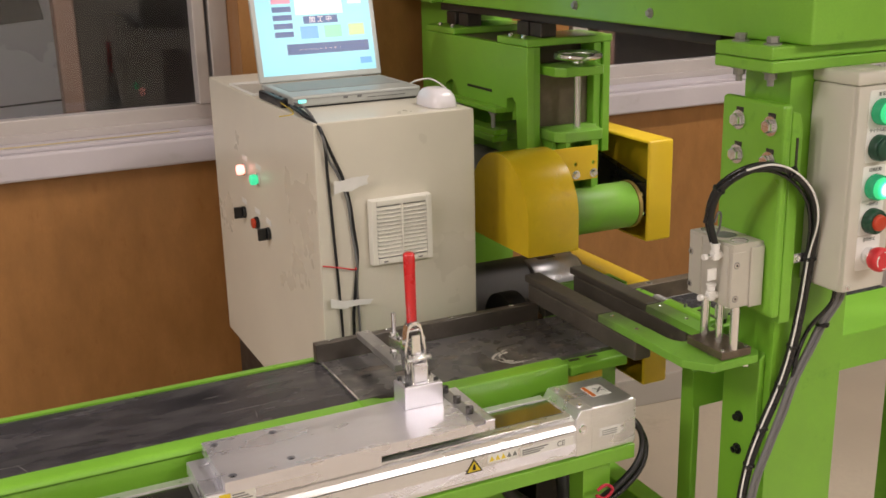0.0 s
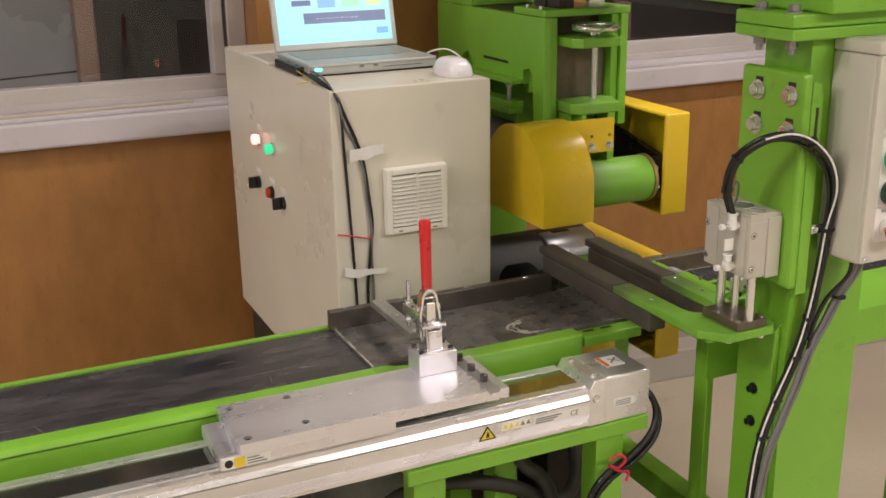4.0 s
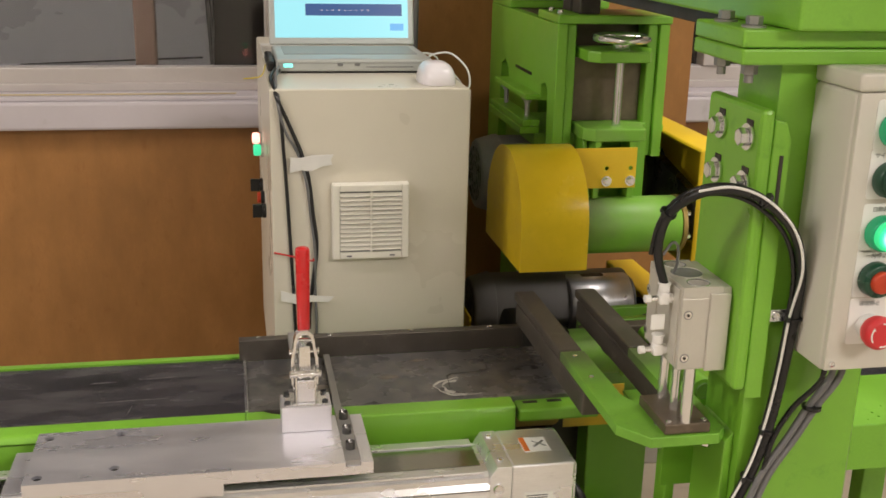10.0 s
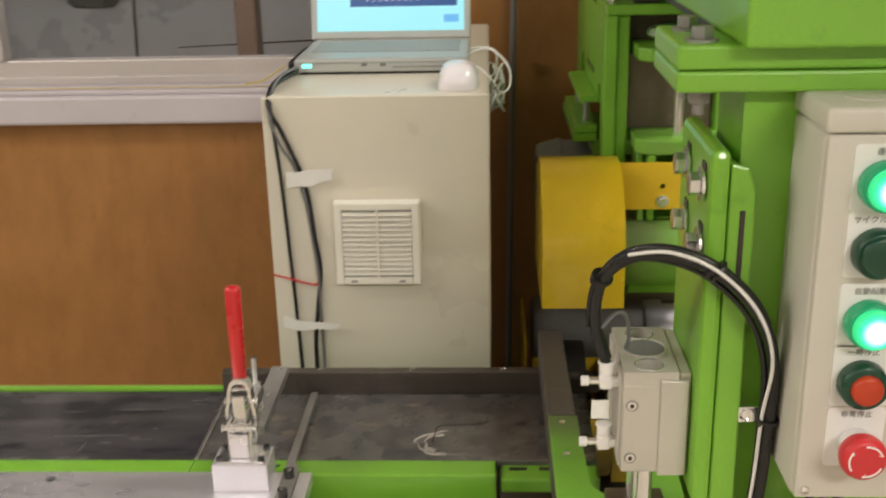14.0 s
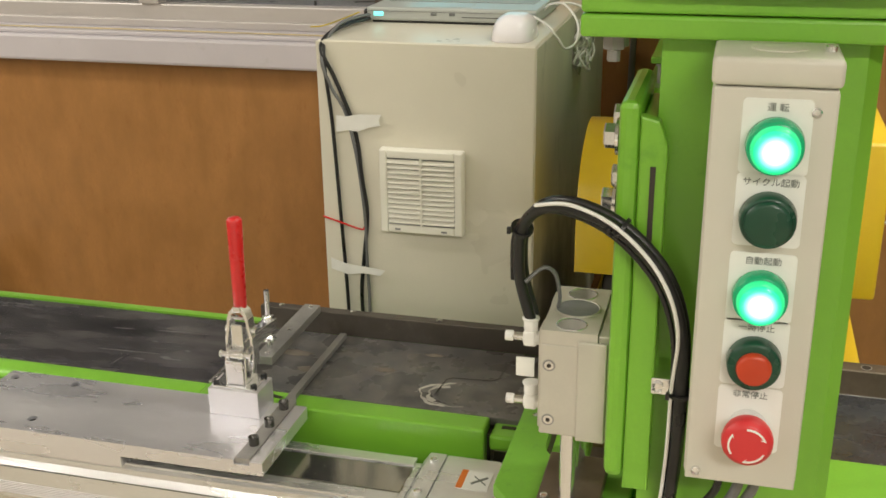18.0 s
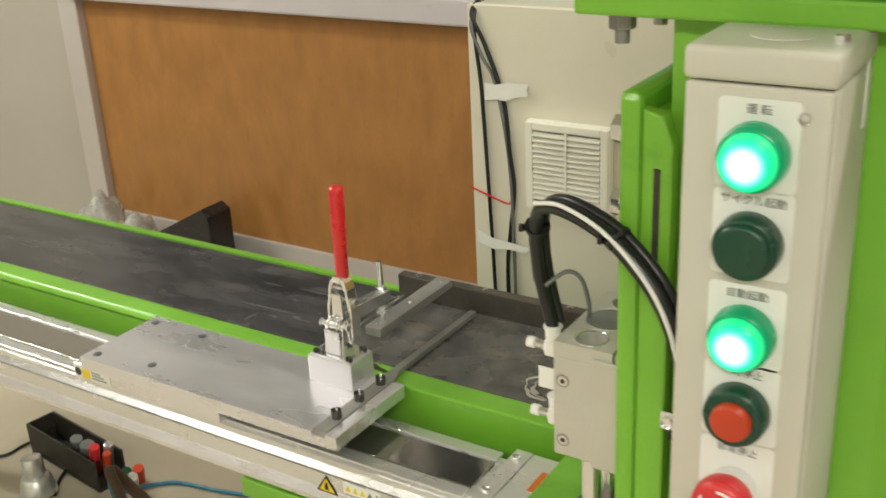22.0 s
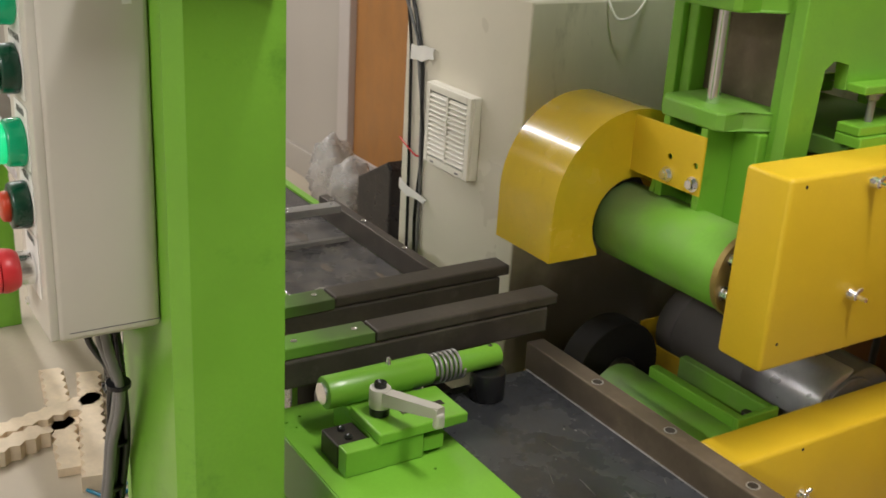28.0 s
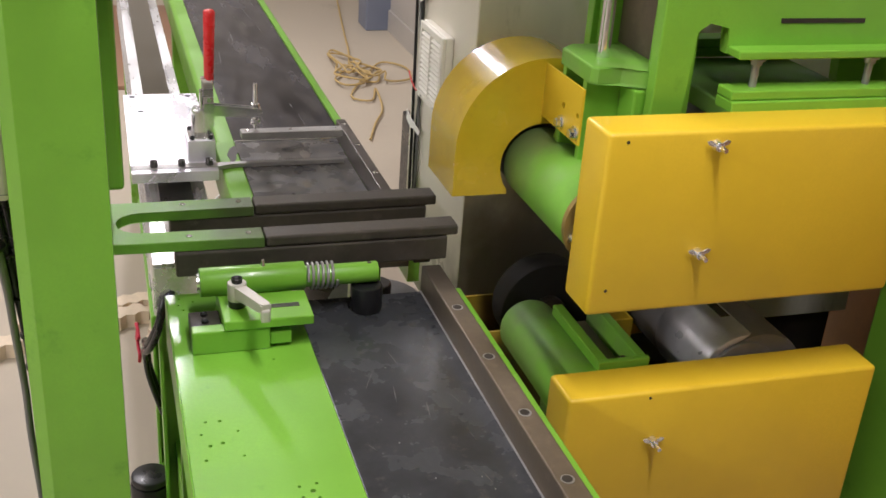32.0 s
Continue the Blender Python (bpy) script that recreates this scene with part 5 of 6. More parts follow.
for pts in ([(0.703, 1.077), (0.722, 1.081), (0.739, 1.079), (0.758, 1.087), (0.776, 1.090), (0.774, 1.099), (0.779, 1.108), (0.741, 1.107), (0.722, 1.103), (0.704, 1.104)],
            [(0.683, 0.842), (0.712, 0.834), (0.738, 0.838), (0.768, 0.836), (0.777, 0.846), (0.740, 0.850), (0.712, 0.852), (0.683, 0.861)]):
    solid("tape_strip", prism(pts, "y", FY - 0.0058, FY - 0.0046), TAPE, "torn strip of pale tape over the cables", "tape", "tape strips")
cable([(0.672, FY - 0.002, 0.932), (0.70, FY - 0.006, 0.926), (0.738, FY - 0.007, 0.916), (0.742, FY - 0.001, 0.918)], 0.0016, RED, "thin red wire round the cables")

# laptop, mouse, papers on the cabinet
lap = thing("laptop", (0.84, 2.29, CZ1), "open silver-grey laptop with a lit blue screen", "laptop")
SILVER = material("silver_laptop_plastic", (0.44, 0.46, 0.44), 0.4, 0.2, 0.04, 8, 300, 0.03)
part("base", box(0.692, 0.988, 2.172, 2.40, CZ1 + 0.004, CZ1 + 0.027, 0.004), SILVER, lap)
part("underside", box(0.70, 0.98, 2.18, 2.39, CZ1, CZ1 + 0.004), BLACK, lap)
part("keyboard", box(0.71, 0.97, 2.245, 2.375, CZ1 + 0.0268, CZ1 + 0.0280), material("grey_keys", (0.30, 0.315, 0.30), 0.5, 0, 0.2, 60, 300, 0.3), lap)
part("touchpad", box(0.795, 0.87, 2.182, 2.232, CZ1 + 0.0268, CZ1 + 0.0276), SILVER, lap)
part("seam", box(0.694, 0.986, 2.1714, 2.1724, CZ1 + 0.0195, CZ1 + 0.0203), GREY, lap)
for x_ in (0.806, 0.838):
    part("latch", box(x_, x_ + 0.010, 2.1705, 2.173, CZ1 + 0.014, CZ1 + 0.019, 0.001), GREY, lap)
for y_ in (2.205, 2.245, 2.300):
    part("port", box(0.6912, 0.6925, y_, y_ + 0.018, CZ1 + 0.009, CZ1 + 0.019), BLACK, lap)
part("drive_slot", box(0.86, 0.95, 2.1712, 2.1725, CZ1 + 0.012, CZ1 + 0.013), BLACK, lap)
LED = glow("cyan_led", (0.02, 0.80, 0.70), 1.5)
part("led", box(0.705, 0.722, 2.1705, 2.1735, CZ1 + 0.012, CZ1 + 0.019, 0.001), LED, lap, "glowing cyan status lamp")
TILT = pose(0.838, 2.398, CZ1 + 0.028, -13, 0, 0)


def tilted(bm):
    bmesh.ops.transform(bm, matrix=TILT, verts=bm.verts)
    return bm


screen = part("lid", tilted(box(-0.150, 0.150, -0.004, 0.004, 0.0, 0.232, 0.003)), SILVER, lap)
SCREEN = glow("lcd_background", (0.27, 0.66, 0.70), 1.28, (0.02, 0.02, 0.02))
part("display", tilted(box(-0.138, 0.138, -0.0052, -0.0040, 0.014, 0.220)), SCREEN, screen, "glowing pale blue display")


def widget(x0, x1, z0, z1, mat):
    return part("window", tilted(box(x0, x1, -0.0060, -0.0052, z0 + 0.009, z1 + 0.009)), mat, screen)


NAVY = glow("lcd_navy", (0.02, 0.08, 0.24), 1.0, (0.02, 0.02, 0.02))
PINK = glow("lcd_pink", (0.75, 0.30, 0.38), 1.1, (0.02, 0.02, 0.02))
PALE = glow("lcd_pale", (0.85, 0.78, 0.76), 1.15, (0.02, 0.02, 0.02))
LBLUE = glow("lcd_blue", (0.12, 0.42, 0.75), 1.1, (0.02, 0.02, 0.02))
LGREEN = glow("lcd_green", (0.25, 0.75, 0.42), 1.1, (0.02, 0.02, 0.02))
LYEL = glow("lcd_yellow", (0.55, 0.72, 0.28), 1.1, (0.02, 0.02, 0.02))
widget(-0.075, 0.125, 0.050, 0.074, NAVY)
widget(-0.038, 0.004, 0.085, 0.113, LBLUE)
widget(0.020, 0.062, 0.085, 0.113, LGREEN)
widget(0.080, 0.118, 0.087, 0.113, LYEL)
widget(-0.028, 0.055, 0.119, 0.136, NAVY)
widget(-0.045, 0.070, 0.140, 0.215, PALE)
widget(0.100, 0.128, 0.020, 0.034, LBLUE)
widget(-0.125, -0.108, 0.185, 0.200, PINK)
for i in range(5):
    widget(-0.100, -0.055, 0.091 + i * 0.019, 0.103 + i * 0.019, PINK if i >= 4 else NAVY)
for i in range(3):
    widget(0.085, 0.118, 0.160 + i * 0.018, 0.168 + i * 0.018, PALE)
for i in range(9):
    widget(-0.045 + i * 0.012, -0.040 + i * 0.012, 0.060, 0.0615, PALE)
word = lettering("加 工 中", (0, 0, 0), 0.016, screen, PALE)
m_ = TILT @ pose(0.013, -0.0066, 0.136, 90, 0, 0)
word.location, word.rotation_euler = m_.translation - PLACE[screen], m_.to_euler()

mouse = thing("computer_mouse", (0.973, 2.06, CZ1), "white glossy computer mouse", "mouse")
sh = bmesh.new()
bmesh.ops.create_uvsphere(sh, u_segments=28, v_segments=16, radius=1)
for v in sh.verts:
    q = [math.copysign(abs(c) ** 0.62, c) for c in v.co]
    q[2] = max(q[2], -0.02)
    k = 1 - 0.10 * max(0, q[2])
    v.co = Vector((0.973 + q[0] * 0.033 * k, 2.062 + q[1] * 0.054 * k, CZ1 + 0.001 + q[2] * 0.037))
MOUSE = material("glossy_white_mouse", (0.86, 0.83, 0.88), 0.25, 0, 0.02, 10, 200, 0.0, coat=0.3)
part("shell", sh, MOUSE, mouse, smooth=60)
cable([(0.973, 2.116, CZ1 + 0.014), (0.985, 2.135, CZ1 + 0.022), (1.010, 2.128, CZ1 + 0.012), (1.030, 2.122, CZ1 - 0.008), (1.042, 2.130, CZ1 - 0.026), (1.056, 2.148, CZ1 - 0.018), (1.054, 2.172, CZ1 + 0.010), (1.028, 2.200, CZ1 + 0.034), (1.000, 2.225, CZ1 + 0.030), (0.986, 2.24, CZ1 + 0.018)], 0.0020, WHITE, "thin white lead of the mouse")
cable([(0.985, 2.36, CZ1 + 0.012), (1.01, 2.37, CZ1 + 0.014), (1.034, 2.375, CZ1 + 0.004), (1.036, 2.374, CZ1 - 0.02), (1.036, 2.372, CZ1 - 0.045)], 0.0022, WHITE, "white lead hanging beside the cabinet")
rng = random.Random(5)
knot = []
for i in range(70):
    a = i * 0.52
    lobe = 0.070 * abs(math.cos(a * 0.5 + 0.2 * math.sin(i * 0.21))) + 0.006
    knot.append((1.037 + 0.011 * math.sin(i * 0.9) + rng.uniform(-0.003, 0.003), 2.372 + lobe * math.cos(a) + rng.uniform(-0.004, 0.004), CZ1 - 0.064 + 0.62 * lobe * math.sin(a) + rng.uniform(-0.005, 0.005)))
cable(knot, 0.0024, WHITE, "tangled bundle of thin white lead")
solid("power_adapter", box(0.676, 0.6905, 2.20, 2.37, CZ1, CZ1 + 0.019, 0.004), BLACK, "black plug and adapter beside the laptop", "adapter")
solid("paper_sheet", box(0.675, 0.78, 2.41, 2.62, CZ1, CZ1 + 0.006, 0.001), PAPER, "loose white papers behind the laptop", "paper")
cable([(0.672, 2.19, CZ1 + 0.014), (0.665, 2.10, CZ1 + 0.012), (0.655, 2.06, CZ1 + 0.010), (0.63, 2.07, CZ1 + 0.006)], 0.0012, material("yellow_string", (0.55, 0.42, 0.03), 0.6), "short end of yellow string")

# ---- linear actuator in front of the infeed bench ----
AY = 1.472
act = thing("linear_actuator", (0.2, 1.53, 0.66), "silver aluminium linear actuator with warning labels", "linear actuator")
prof_a = [(AY, 0.672), (AY, 0.722), (AY + 0.006, 0.730), (AY + 0.006, 0.738), (AY + 0.016, 0.744), (AY + 0.104, 0.744), (AY + 0.112, 0.736), (AY + 0.112, 0.672)]
part("body", prism(prof_a, "x", -0.92, 0.953), ALU, act)
for k in range(7):
    z_ = 0.6785 + k * 0.0027
    part("ridge", box(-0.92, 0.953, AY - 0.0007, AY + 0.001, z_, z_ + 0.0012), ALUM, act)
part("groove", box(-0.92, 0.953, AY - 0.0004, AY + 0.001, 0.7195, 0.7213), GREY, act)
part("cover_strip", box(-0.92, 0.945, AY + 0.030, AY + 0.088, 0.7442, 0.7465, 0.0005), COVER, act, "mirror-bright stainless cover strip")
part("side_strip", box(-0.92, 0.945, AY + 0.006, AY + 0.026, 0.7442, 0.7480, 0.001), ALU, act)
part("side_strip", box(-0.92, 0.945, AY + 0.092, AY + 0.111, 0.7442, 0.7480, 0.001), ALU, act)
part("front_bracket", prism([(0.953, 0.670), (0.953, 0.742), (0.963, 0.757), (0.985, 0.757), (0.985, 0.670)], "y", AY - 0.001, AY + 0.114, 0.001), ALU, act)
part("motor_cover", box(0.9855, 1.080, AY + 0.001, AY + 0.114, 0.668, 0.757, 0.003), ALU, act)
part("big_screw", capscrew((0.965, AY - 0.001, 0.723), (0, -1, 0), 0.008, 0.003), CHROME, act)
for y_ in (AY + 0.02, AY + 0.095):
    part("screw", capscrew((0.972, y_, 0.757), (0, 0, 1), 0.005, 0.003), CHROME, act)
YTAG = material("yellow_warning_label", (0.78, 0.60, 0.03), 0.5, 0, 0.03, 20, 200, 0)
tri_ = part("warning_label", prism([(0.732, 0.692), (0.766, 0.692), (0.749, 0.718)], "y", AY - 0.0010, AY - 0.0002), BLACK, act)
part("triangle", prism([(0.7365, 0.6945), (0.7615, 0.6945), (0.749, 0.7135)], "y", AY - 0.0016, AY - 0.0010), YTAG, tri_, "yellow warning triangle")
part("flame_mark", prism([(0.7455, 0.697), (0.7525, 0.697), (0.751, 0.706), (0.749, 0.709), (0.747, 0.705)], "y", AY - 0.0021, AY - 0.0016), BLACK, tri_)
strip = part("caution_strip", box(0.776, 0.834, AY - 0.0010, AY - 0.0002, 0.702, 0.717), PAPER, act)
for i in range(5):
    part("mark", prism([(0.779 + i * 0.0112, 0.705), (0.788 + i * 0.0112, 0.705), (0.7835 + i * 0.0112, 0.714)], "y", AY - 0.0016, AY - 0.0010), YTAG if i < 3 else INK, strip)
plate_ = part("type_plate", box(0.840, 0.946, AY - 0.0010, AY - 0.0002, 0.697, 0.713), PAPER, act)
for i in range(3):
    part("writing_bar", box(0.843, 0.895 - i * 0.008, AY - 0.0015, AY - 0.0010, 0.7085 - i * 0.004, 0.7105 - i * 0.004), CABLE, plate_)
lettering("CE", (0.921, AY - 0.0016, 0.705), 0.014, plate_, INK)
lab = part("cover_label", box(1.005, 1.048, AY - 0.0002, AY + 0.0006, 0.696, 0.712), PAPER, act)
for i in range(3):
    part("writing_bar", box(1.008, 1.040, AY - 0.0008, AY - 0.0002, 0.699 + i * 0.004, 0.7005 + i * 0.004), CABLE, lab)
part("cover_edge", box(1.0802, 1.083, AY + 0.004, AY + 0.110, 0.670, 0.752, 0.0008), ALU, act)
lab = part("top_label", box(1.014, 1.054, AY + 0.040, AY + 0.082, 0.7572, 0.7580), PAPER, act, "white and orange caution sticker")
part("orange_band", box(1.014, 1.022, AY + 0.040, AY + 0.082, 0.7580, 0.7584), material("orange_print", (0.62, 0.16, 0.02), 0.5), lab)
for a in (35, -35):
    c_, s_ = math.cos(radians(a)) * 0.011, math.sin(radians(a)) * 0.015
    n_ = 0.0014
    part("cross", prism([(1.040 - c_ - n_ * s_ / 0.015, AY + 0.061 - s_ + n_), (1.040 + c_ - n_ * s_ / 0.015, AY + 0.061 + s_ + n_), (1.040 + c_ + n_, AY + 0.061 + s_ - n_), (1.040 - c_ + n_, AY + 0.061 - s_ - n_)], "z", 0.7580, 0.7586), INK, lab)

stand = thing("actuator_stand", (0.2, 1.52, 0.0), "green steel angle stand carrying the actuator", "stand")
part("rail", box(0.600, 1.078, AY + 0.0042, AY + 0.118, 0.655, 0.6675, 0.002), GREEN, stand)
part("rail_edge", box(0.600, 1.078, AY - 0.004, AY + 0.004, 0.640, 0.6678, 0.002), GREEN, stand)
part("far_bracket", box(-0.90, -0.84, AY + 0.008, AY + 0.110, 0.0, 0.6715, 0.003), GREEN, stand)
for x_ in (0.615, 0.975):
    a_, b_ = AY + 0.008, AY + 0.054
    part("post", prism([(x_, a_), (x_ + 0.058, a_), (x_ + 0.058, a_ + 0.005), (x_ + 0.005, a_ + 0.005), (x_ + 0.005, b_), (x_, b_)], "z", 0.0, 0.654, 0.0008), GREEN, stand)
for z_ in (0.60, 0.575):
    for x_ in (0.635, 0.65):
        part("hole", rod((x_, AY + 0.0075, z_), (x_, AY + 0.0085, z_), 0.003, 10), BAR, stand)
part("foot_beam", box(0.615, 1.16, AY + 0.012, AY + 0.054, 0.05, 0.10, 0.003), GREEN, stand)

# ---- carriage plate with toggle clamp ----
PX = 0.755
car = thing("clamp_carriage", (PX - 0.2, 1.535, 0.75), "milled aluminium carriage plate with a red-handled toggle clamp", "carriage")
part("slider", box(PX - 0.462, PX - 0.175, AY - 0.008, AY + 0.118, 0.7490, 0.771, 0.002), ALUM, car)
part("plate", plate_holes(PX - 0.432, PX - 0.0106, 1.457, 1.606, 0.7712, 0.790, [(PX - 0.415, 1.475, 0.007), (PX - 0.415, 1.588, 0.007), (PX - 0.318, 1.488, 0.007), (PX - 0.318, 1.588, 0.007)]), ALUM, car)
part("plate_web", box(PX - 0.0106, PX + 0.0106, 1.4572, 1.606, 0.7712, 0.7838), ALUM, car)
part("plate_end", box(PX + 0.0106, PX + 0.028, 1.457, 1.606, 0.7712, 0.790, 0.0008), ALUM, car)
for i in range(3):
    part("writing_bar", box(PX - 0.421, PX - 0.390 - i * 0.006, AY - 0.0098, AY - 0.0092, 0.7540 + i * 0.0045, 0.7558 + i * 0.0045), CABLE, car)
for hx_, hy_ in ((PX - 0.415, 1.475), (PX - 0.415, 1.588), (PX - 0.318, 1.488), (PX - 0.318, 1.588)):
    part("bolt", capscrew((hx_, hy_, 0.7725), (0, 0, 1), 0.0062, 0.013), BLACK, car)
lab = part("slider_label", box(PX - 0.458, PX - 0.385, AY - 0.0092, AY - 0.0081, 0.7505, 0.769), PAPER, car)
part("yellow_field", box(PX - 0.441, PX - 0.424, AY - 0.0098, AY - 0.0092, 0.7515, 0.7682), YTAG, lab)
part("black_field", rod((PX - 0.4495, AY - 0.0092, 0.7600), (PX - 0.4495, AY - 0.0098, 0.7600), 0.0065, 20), BLACK, lab)
block = part("clamp_block", box(PX - 0.092, PX - 0.020, 1.557, 1.606, 0.790, 0.829, 0.0015), ALUM, car)
for x_ in (PX - 0.083, PX - 0.029):
    for y_ in (1.566, 1.598):
        part("screw", capscrew((x_, y_, 0.829), (0, 0, 1), 0.0045, 0.006), BLACK, block)
CXX = PX - 0.056
cheek = [(1.570, 0.8322), (1.604, 0.8322), (1.604, 0.844), (1.602, 0.868), (1.595, 0.878), (1.582, 0.878), (1.573, 0.868)]
clamp = part("toggle_clamp", box(CXX - 0.030, CXX + 0.030, 1.560, 1.605, 0.8292, 0.8320, 0.0006), CHROME, car, "bright steel toggle clamp")
for sgn in (-1, 1):
    part("cheek", prism(cheek, "x", CXX + sgn * 0.0135 - 0.0015, CXX + sgn * 0.0135 + 0.0015, 0.0005), CHROME, clamp)
    part("arm", prism([(1.590, 0.866), (1.690, 0.860), (1.694, 0.864), (1.692, 0.876), (1.604, 0.886), (1.592, 0.884)], "x", CXX + sgn * 0.0065 - 0.0014, CXX + sgn * 0.0065 + 0.0014, 0.0004), CHROME, clamp)
outer_ = [(0.0195, 0.850), (0.0200, 0.874), (0.0195, 0.892), (0.0160, 0.903), (0.0150, 0.918), (0.0120, 0.928), (0.0065, 0.9335)]
inner_ = [(0.0160, 0.850), (0.0168, 0.874), (0.0162, 0.890), (0.0128, 0.902), (0.0118, 0.916), (0.0092, 0.9245), (0.0045, 0.9285)]
yoke = [(CXX + u_, v_) for u_, v_ in outer_] + [(CXX - u_, v_) for u_, v_ in outer_[::-1]] + [(CXX - u_, v_) for u_, v_ in inner_] + [(CXX + u_, v_) for u_, v_ in inner_[::-1]]
part("handle_yoke", prism(yoke, "y", 1.588, 1.606, 0.0006), CHROME, clamp)
part("front_plate", box(CXX - 0.0120, CXX + 0.0120, 1.5675, 1.5700, 0.8325, 0.866, 0.0008), ALUM, clamp)
part("inner_link", prism([(CXX - 0.0085, 0.874), (CXX + 0.0085, 0.874), (CXX + 0.0075, 0.912), (CXX - 0.0075, 0.912)], "y", 1.583, 1.587, 0.0008), CHROME, clamp)
part("knuckle", rod((CXX - 0.0118, 1.5765, 0.872), (CXX + 0.0118, 1.5765, 0.872), 0.0062, 18, bev=0.0008), CHROME, clamp, smooth=40)
for sgn in (-1, 1):
    part("collar", rod((CXX + sgn * 0.0060, 1.5765, 0.872), (CXX + sgn * 0.0088, 1.5765, 0.872), 0.0082, 18, bev=0.0006), CHROME, clamp, smooth=40)
for y_, z_, h_ in ((1.5765, 0.872, 0.0225), (1.592, 0.846, 0.0175), (1.598, 0.899, 0.0215), (1.597, 0.917, 0.0120)):
    pin_ = part("pin", rod((CXX - h_, y_, z_), (CXX + h_, y_, z_), 0.0034, 16, bev=0.0006), CHROME, clamp)
    for sgn in (-1, 1):
        part("rivet_head", rod((CXX + sgn * (h_ - 0.0022), y_, z_), (CXX + sgn * (h_ + 0.0004), y_, z_), 0.0052, 16, bev=0.0009), CHROME, pin_)
part("wrist_block", box(CXX - 0.0060, CXX + 0.0060, 1.586, 1.600, 0.9285, 0.936, 0.0015), CHROME, clamp)
part("handle_grip", rod((CXX, 1.600, 0.926), (CXX, 1.6035, 1.056), 0.0088, 24, r2=0.0104, bev=0.0050), RED, clamp, "red vinyl handle grip", smooth=60)
spn = part("spindle", rod((CXX, 1.682, 0.8335), (CXX, 1.682, 0.922), 0.0040, 14), CHROME, clamp)
for z_ in (0.848, 0.878):
    part("nut", rod((CXX, 1.682, z_), (CXX, 1.682, z_ + 0.0065), 0.0080, 6, bev=0.0008), CHROME, spn)
    part("washer", rod((CXX, 1.682, z_ - 0.0016), (CXX, 1.682, z_ - 0.0002), 0.0098, 20), CHROME, spn)
bar_ = part("press_bar", box(CXX - 0.012, CXX + 0.014, 1.655, 1.843, 0.820, 0.8330, 0.001), BRIGHT, car, "grey steel press bar")
for y_ in (1.665, 1.745, 1.831):
    part("screw", capscrew((CXX + 0.003, y_, 0.8330), (0, 0, 1), 0.0038, 0.0015), CHROME, bar_)
BOLT = material("oiled_black_screw", (0.10, 0.095, 0.09), 0.28, 0.8, 0.2, 30, 200, 0.02)
push = part("push_bar", prism([(PX - 0.010, 1.4605), (PX + 0.010, 1.4605), (PX + 0.010, 1.612), (PX + 0.001, 1.632), (PX + 0.001, 1.838), (PX - 0.009, 1.838), (PX - 0.010, 1.612)], "z", 0.7840, 0.7912), BRIGHT, car, "dark steel push bar")
for y_ in (1.496, 1.544, 1.592):
    part("bolt", capscrew((PX, y_, 0.7912), (0, 0, 1), 0.0068, 0.011), BOLT, push)

# ---- hoses round the press cylinder ----
loop = [(1.136, 1.344, 1.07), (1.124, 1.345, 1.115), (1.128, 1.330, 1.165), (1.150, 1.300, 1.198), (1.184, 1.280, 1.207), (1.225, 1.272, 1.192), (1.262, 1.268, 1.155), (1.280, 1.271, 1.105), (1.2825, 1.278, 1.04), (1.281, 1.286, 0.96), (1.274, 1.293, 0.88), (1.258, 1.298, 0.81), (1.225, 1.300, 0.735), (1.200, 1.300, 0.67), (1.188, 1.300, 0.60), (1.182, 1.302, 0.48), (1.18, 1.32, 0.2), (1.18, 1.36, 0.02)]


def shifted(pts, dx, dy, dz):
    return [(x + dx, y + dy, z + dz) for x, y, z in pts]


cable(loop, 0.0056, BLACK, "black air hose looping from the cylinder", "air hoses", 12, "hose")
cable(shifted(loop, 0.002, 0.011, 0.002), 0.0046, BLACK, "black air hose looping from the cylinder", "air hoses", 12, "hose")
cable(shifted(loop[3:8], -0.0030, -0.0068, 0.0055) + shifted(loop[8:], -0.0078, -0.0015, 0.0055), 0.0018, WHITE, "thin white tube tied to the hoses", "air hoses", 8, "hose")
cable(shifted(loop[1:], -0.007, 0.006, -0.006), 0.0030, BLACK, "thin black cable tied to the hoses", "air hoses", 8, "hose")
cable([(1.130, 1.342, 1.11), (1.145, 1.352, 1.122), (1.156, 1.358, 1.115), (1.160, 1.365, 1.09), (1.158, 1.37, 1.075)], 0.0020, CABLE, "thin grey sensor lead", "", 8)
for k in (2, 5, 8, 10, 11, 12, 13):
    x, y, z = loop[k]
    d = (Vector(loop[k + 1]) - Vector(loop[k - 1])).normalized()
    c_ = Vector((x, y + 0.003, z + 0.002))
    solid("cable_tie", rod(c_ - d * 0.002, c_ + d * 0.002, 0.0110, 14, bev=0.0006, bm=box(c_.x - 0.0125, c_.x - 0.009, c_.y - 0.010, c_.y - 0.006, c_.z - 0.003, c_.z + 0.003)), BLACK, "black cable tie round the hoses", "cable tie", "cable ties")
clip_ = thing("hose_clip", (1.262, 1.30, 1.03), "small metal hose clip on the column", "clip")
part("strap", box(1.256, 1.287, 1.2895, 1.2925, 1.034, 1.050, 0.001), CHROME, clip_)
part("screw", capscrew((1.262, 1.2895, 1.042), (0, -1, 0), 0.005, 0.003), CHROME, clip_)

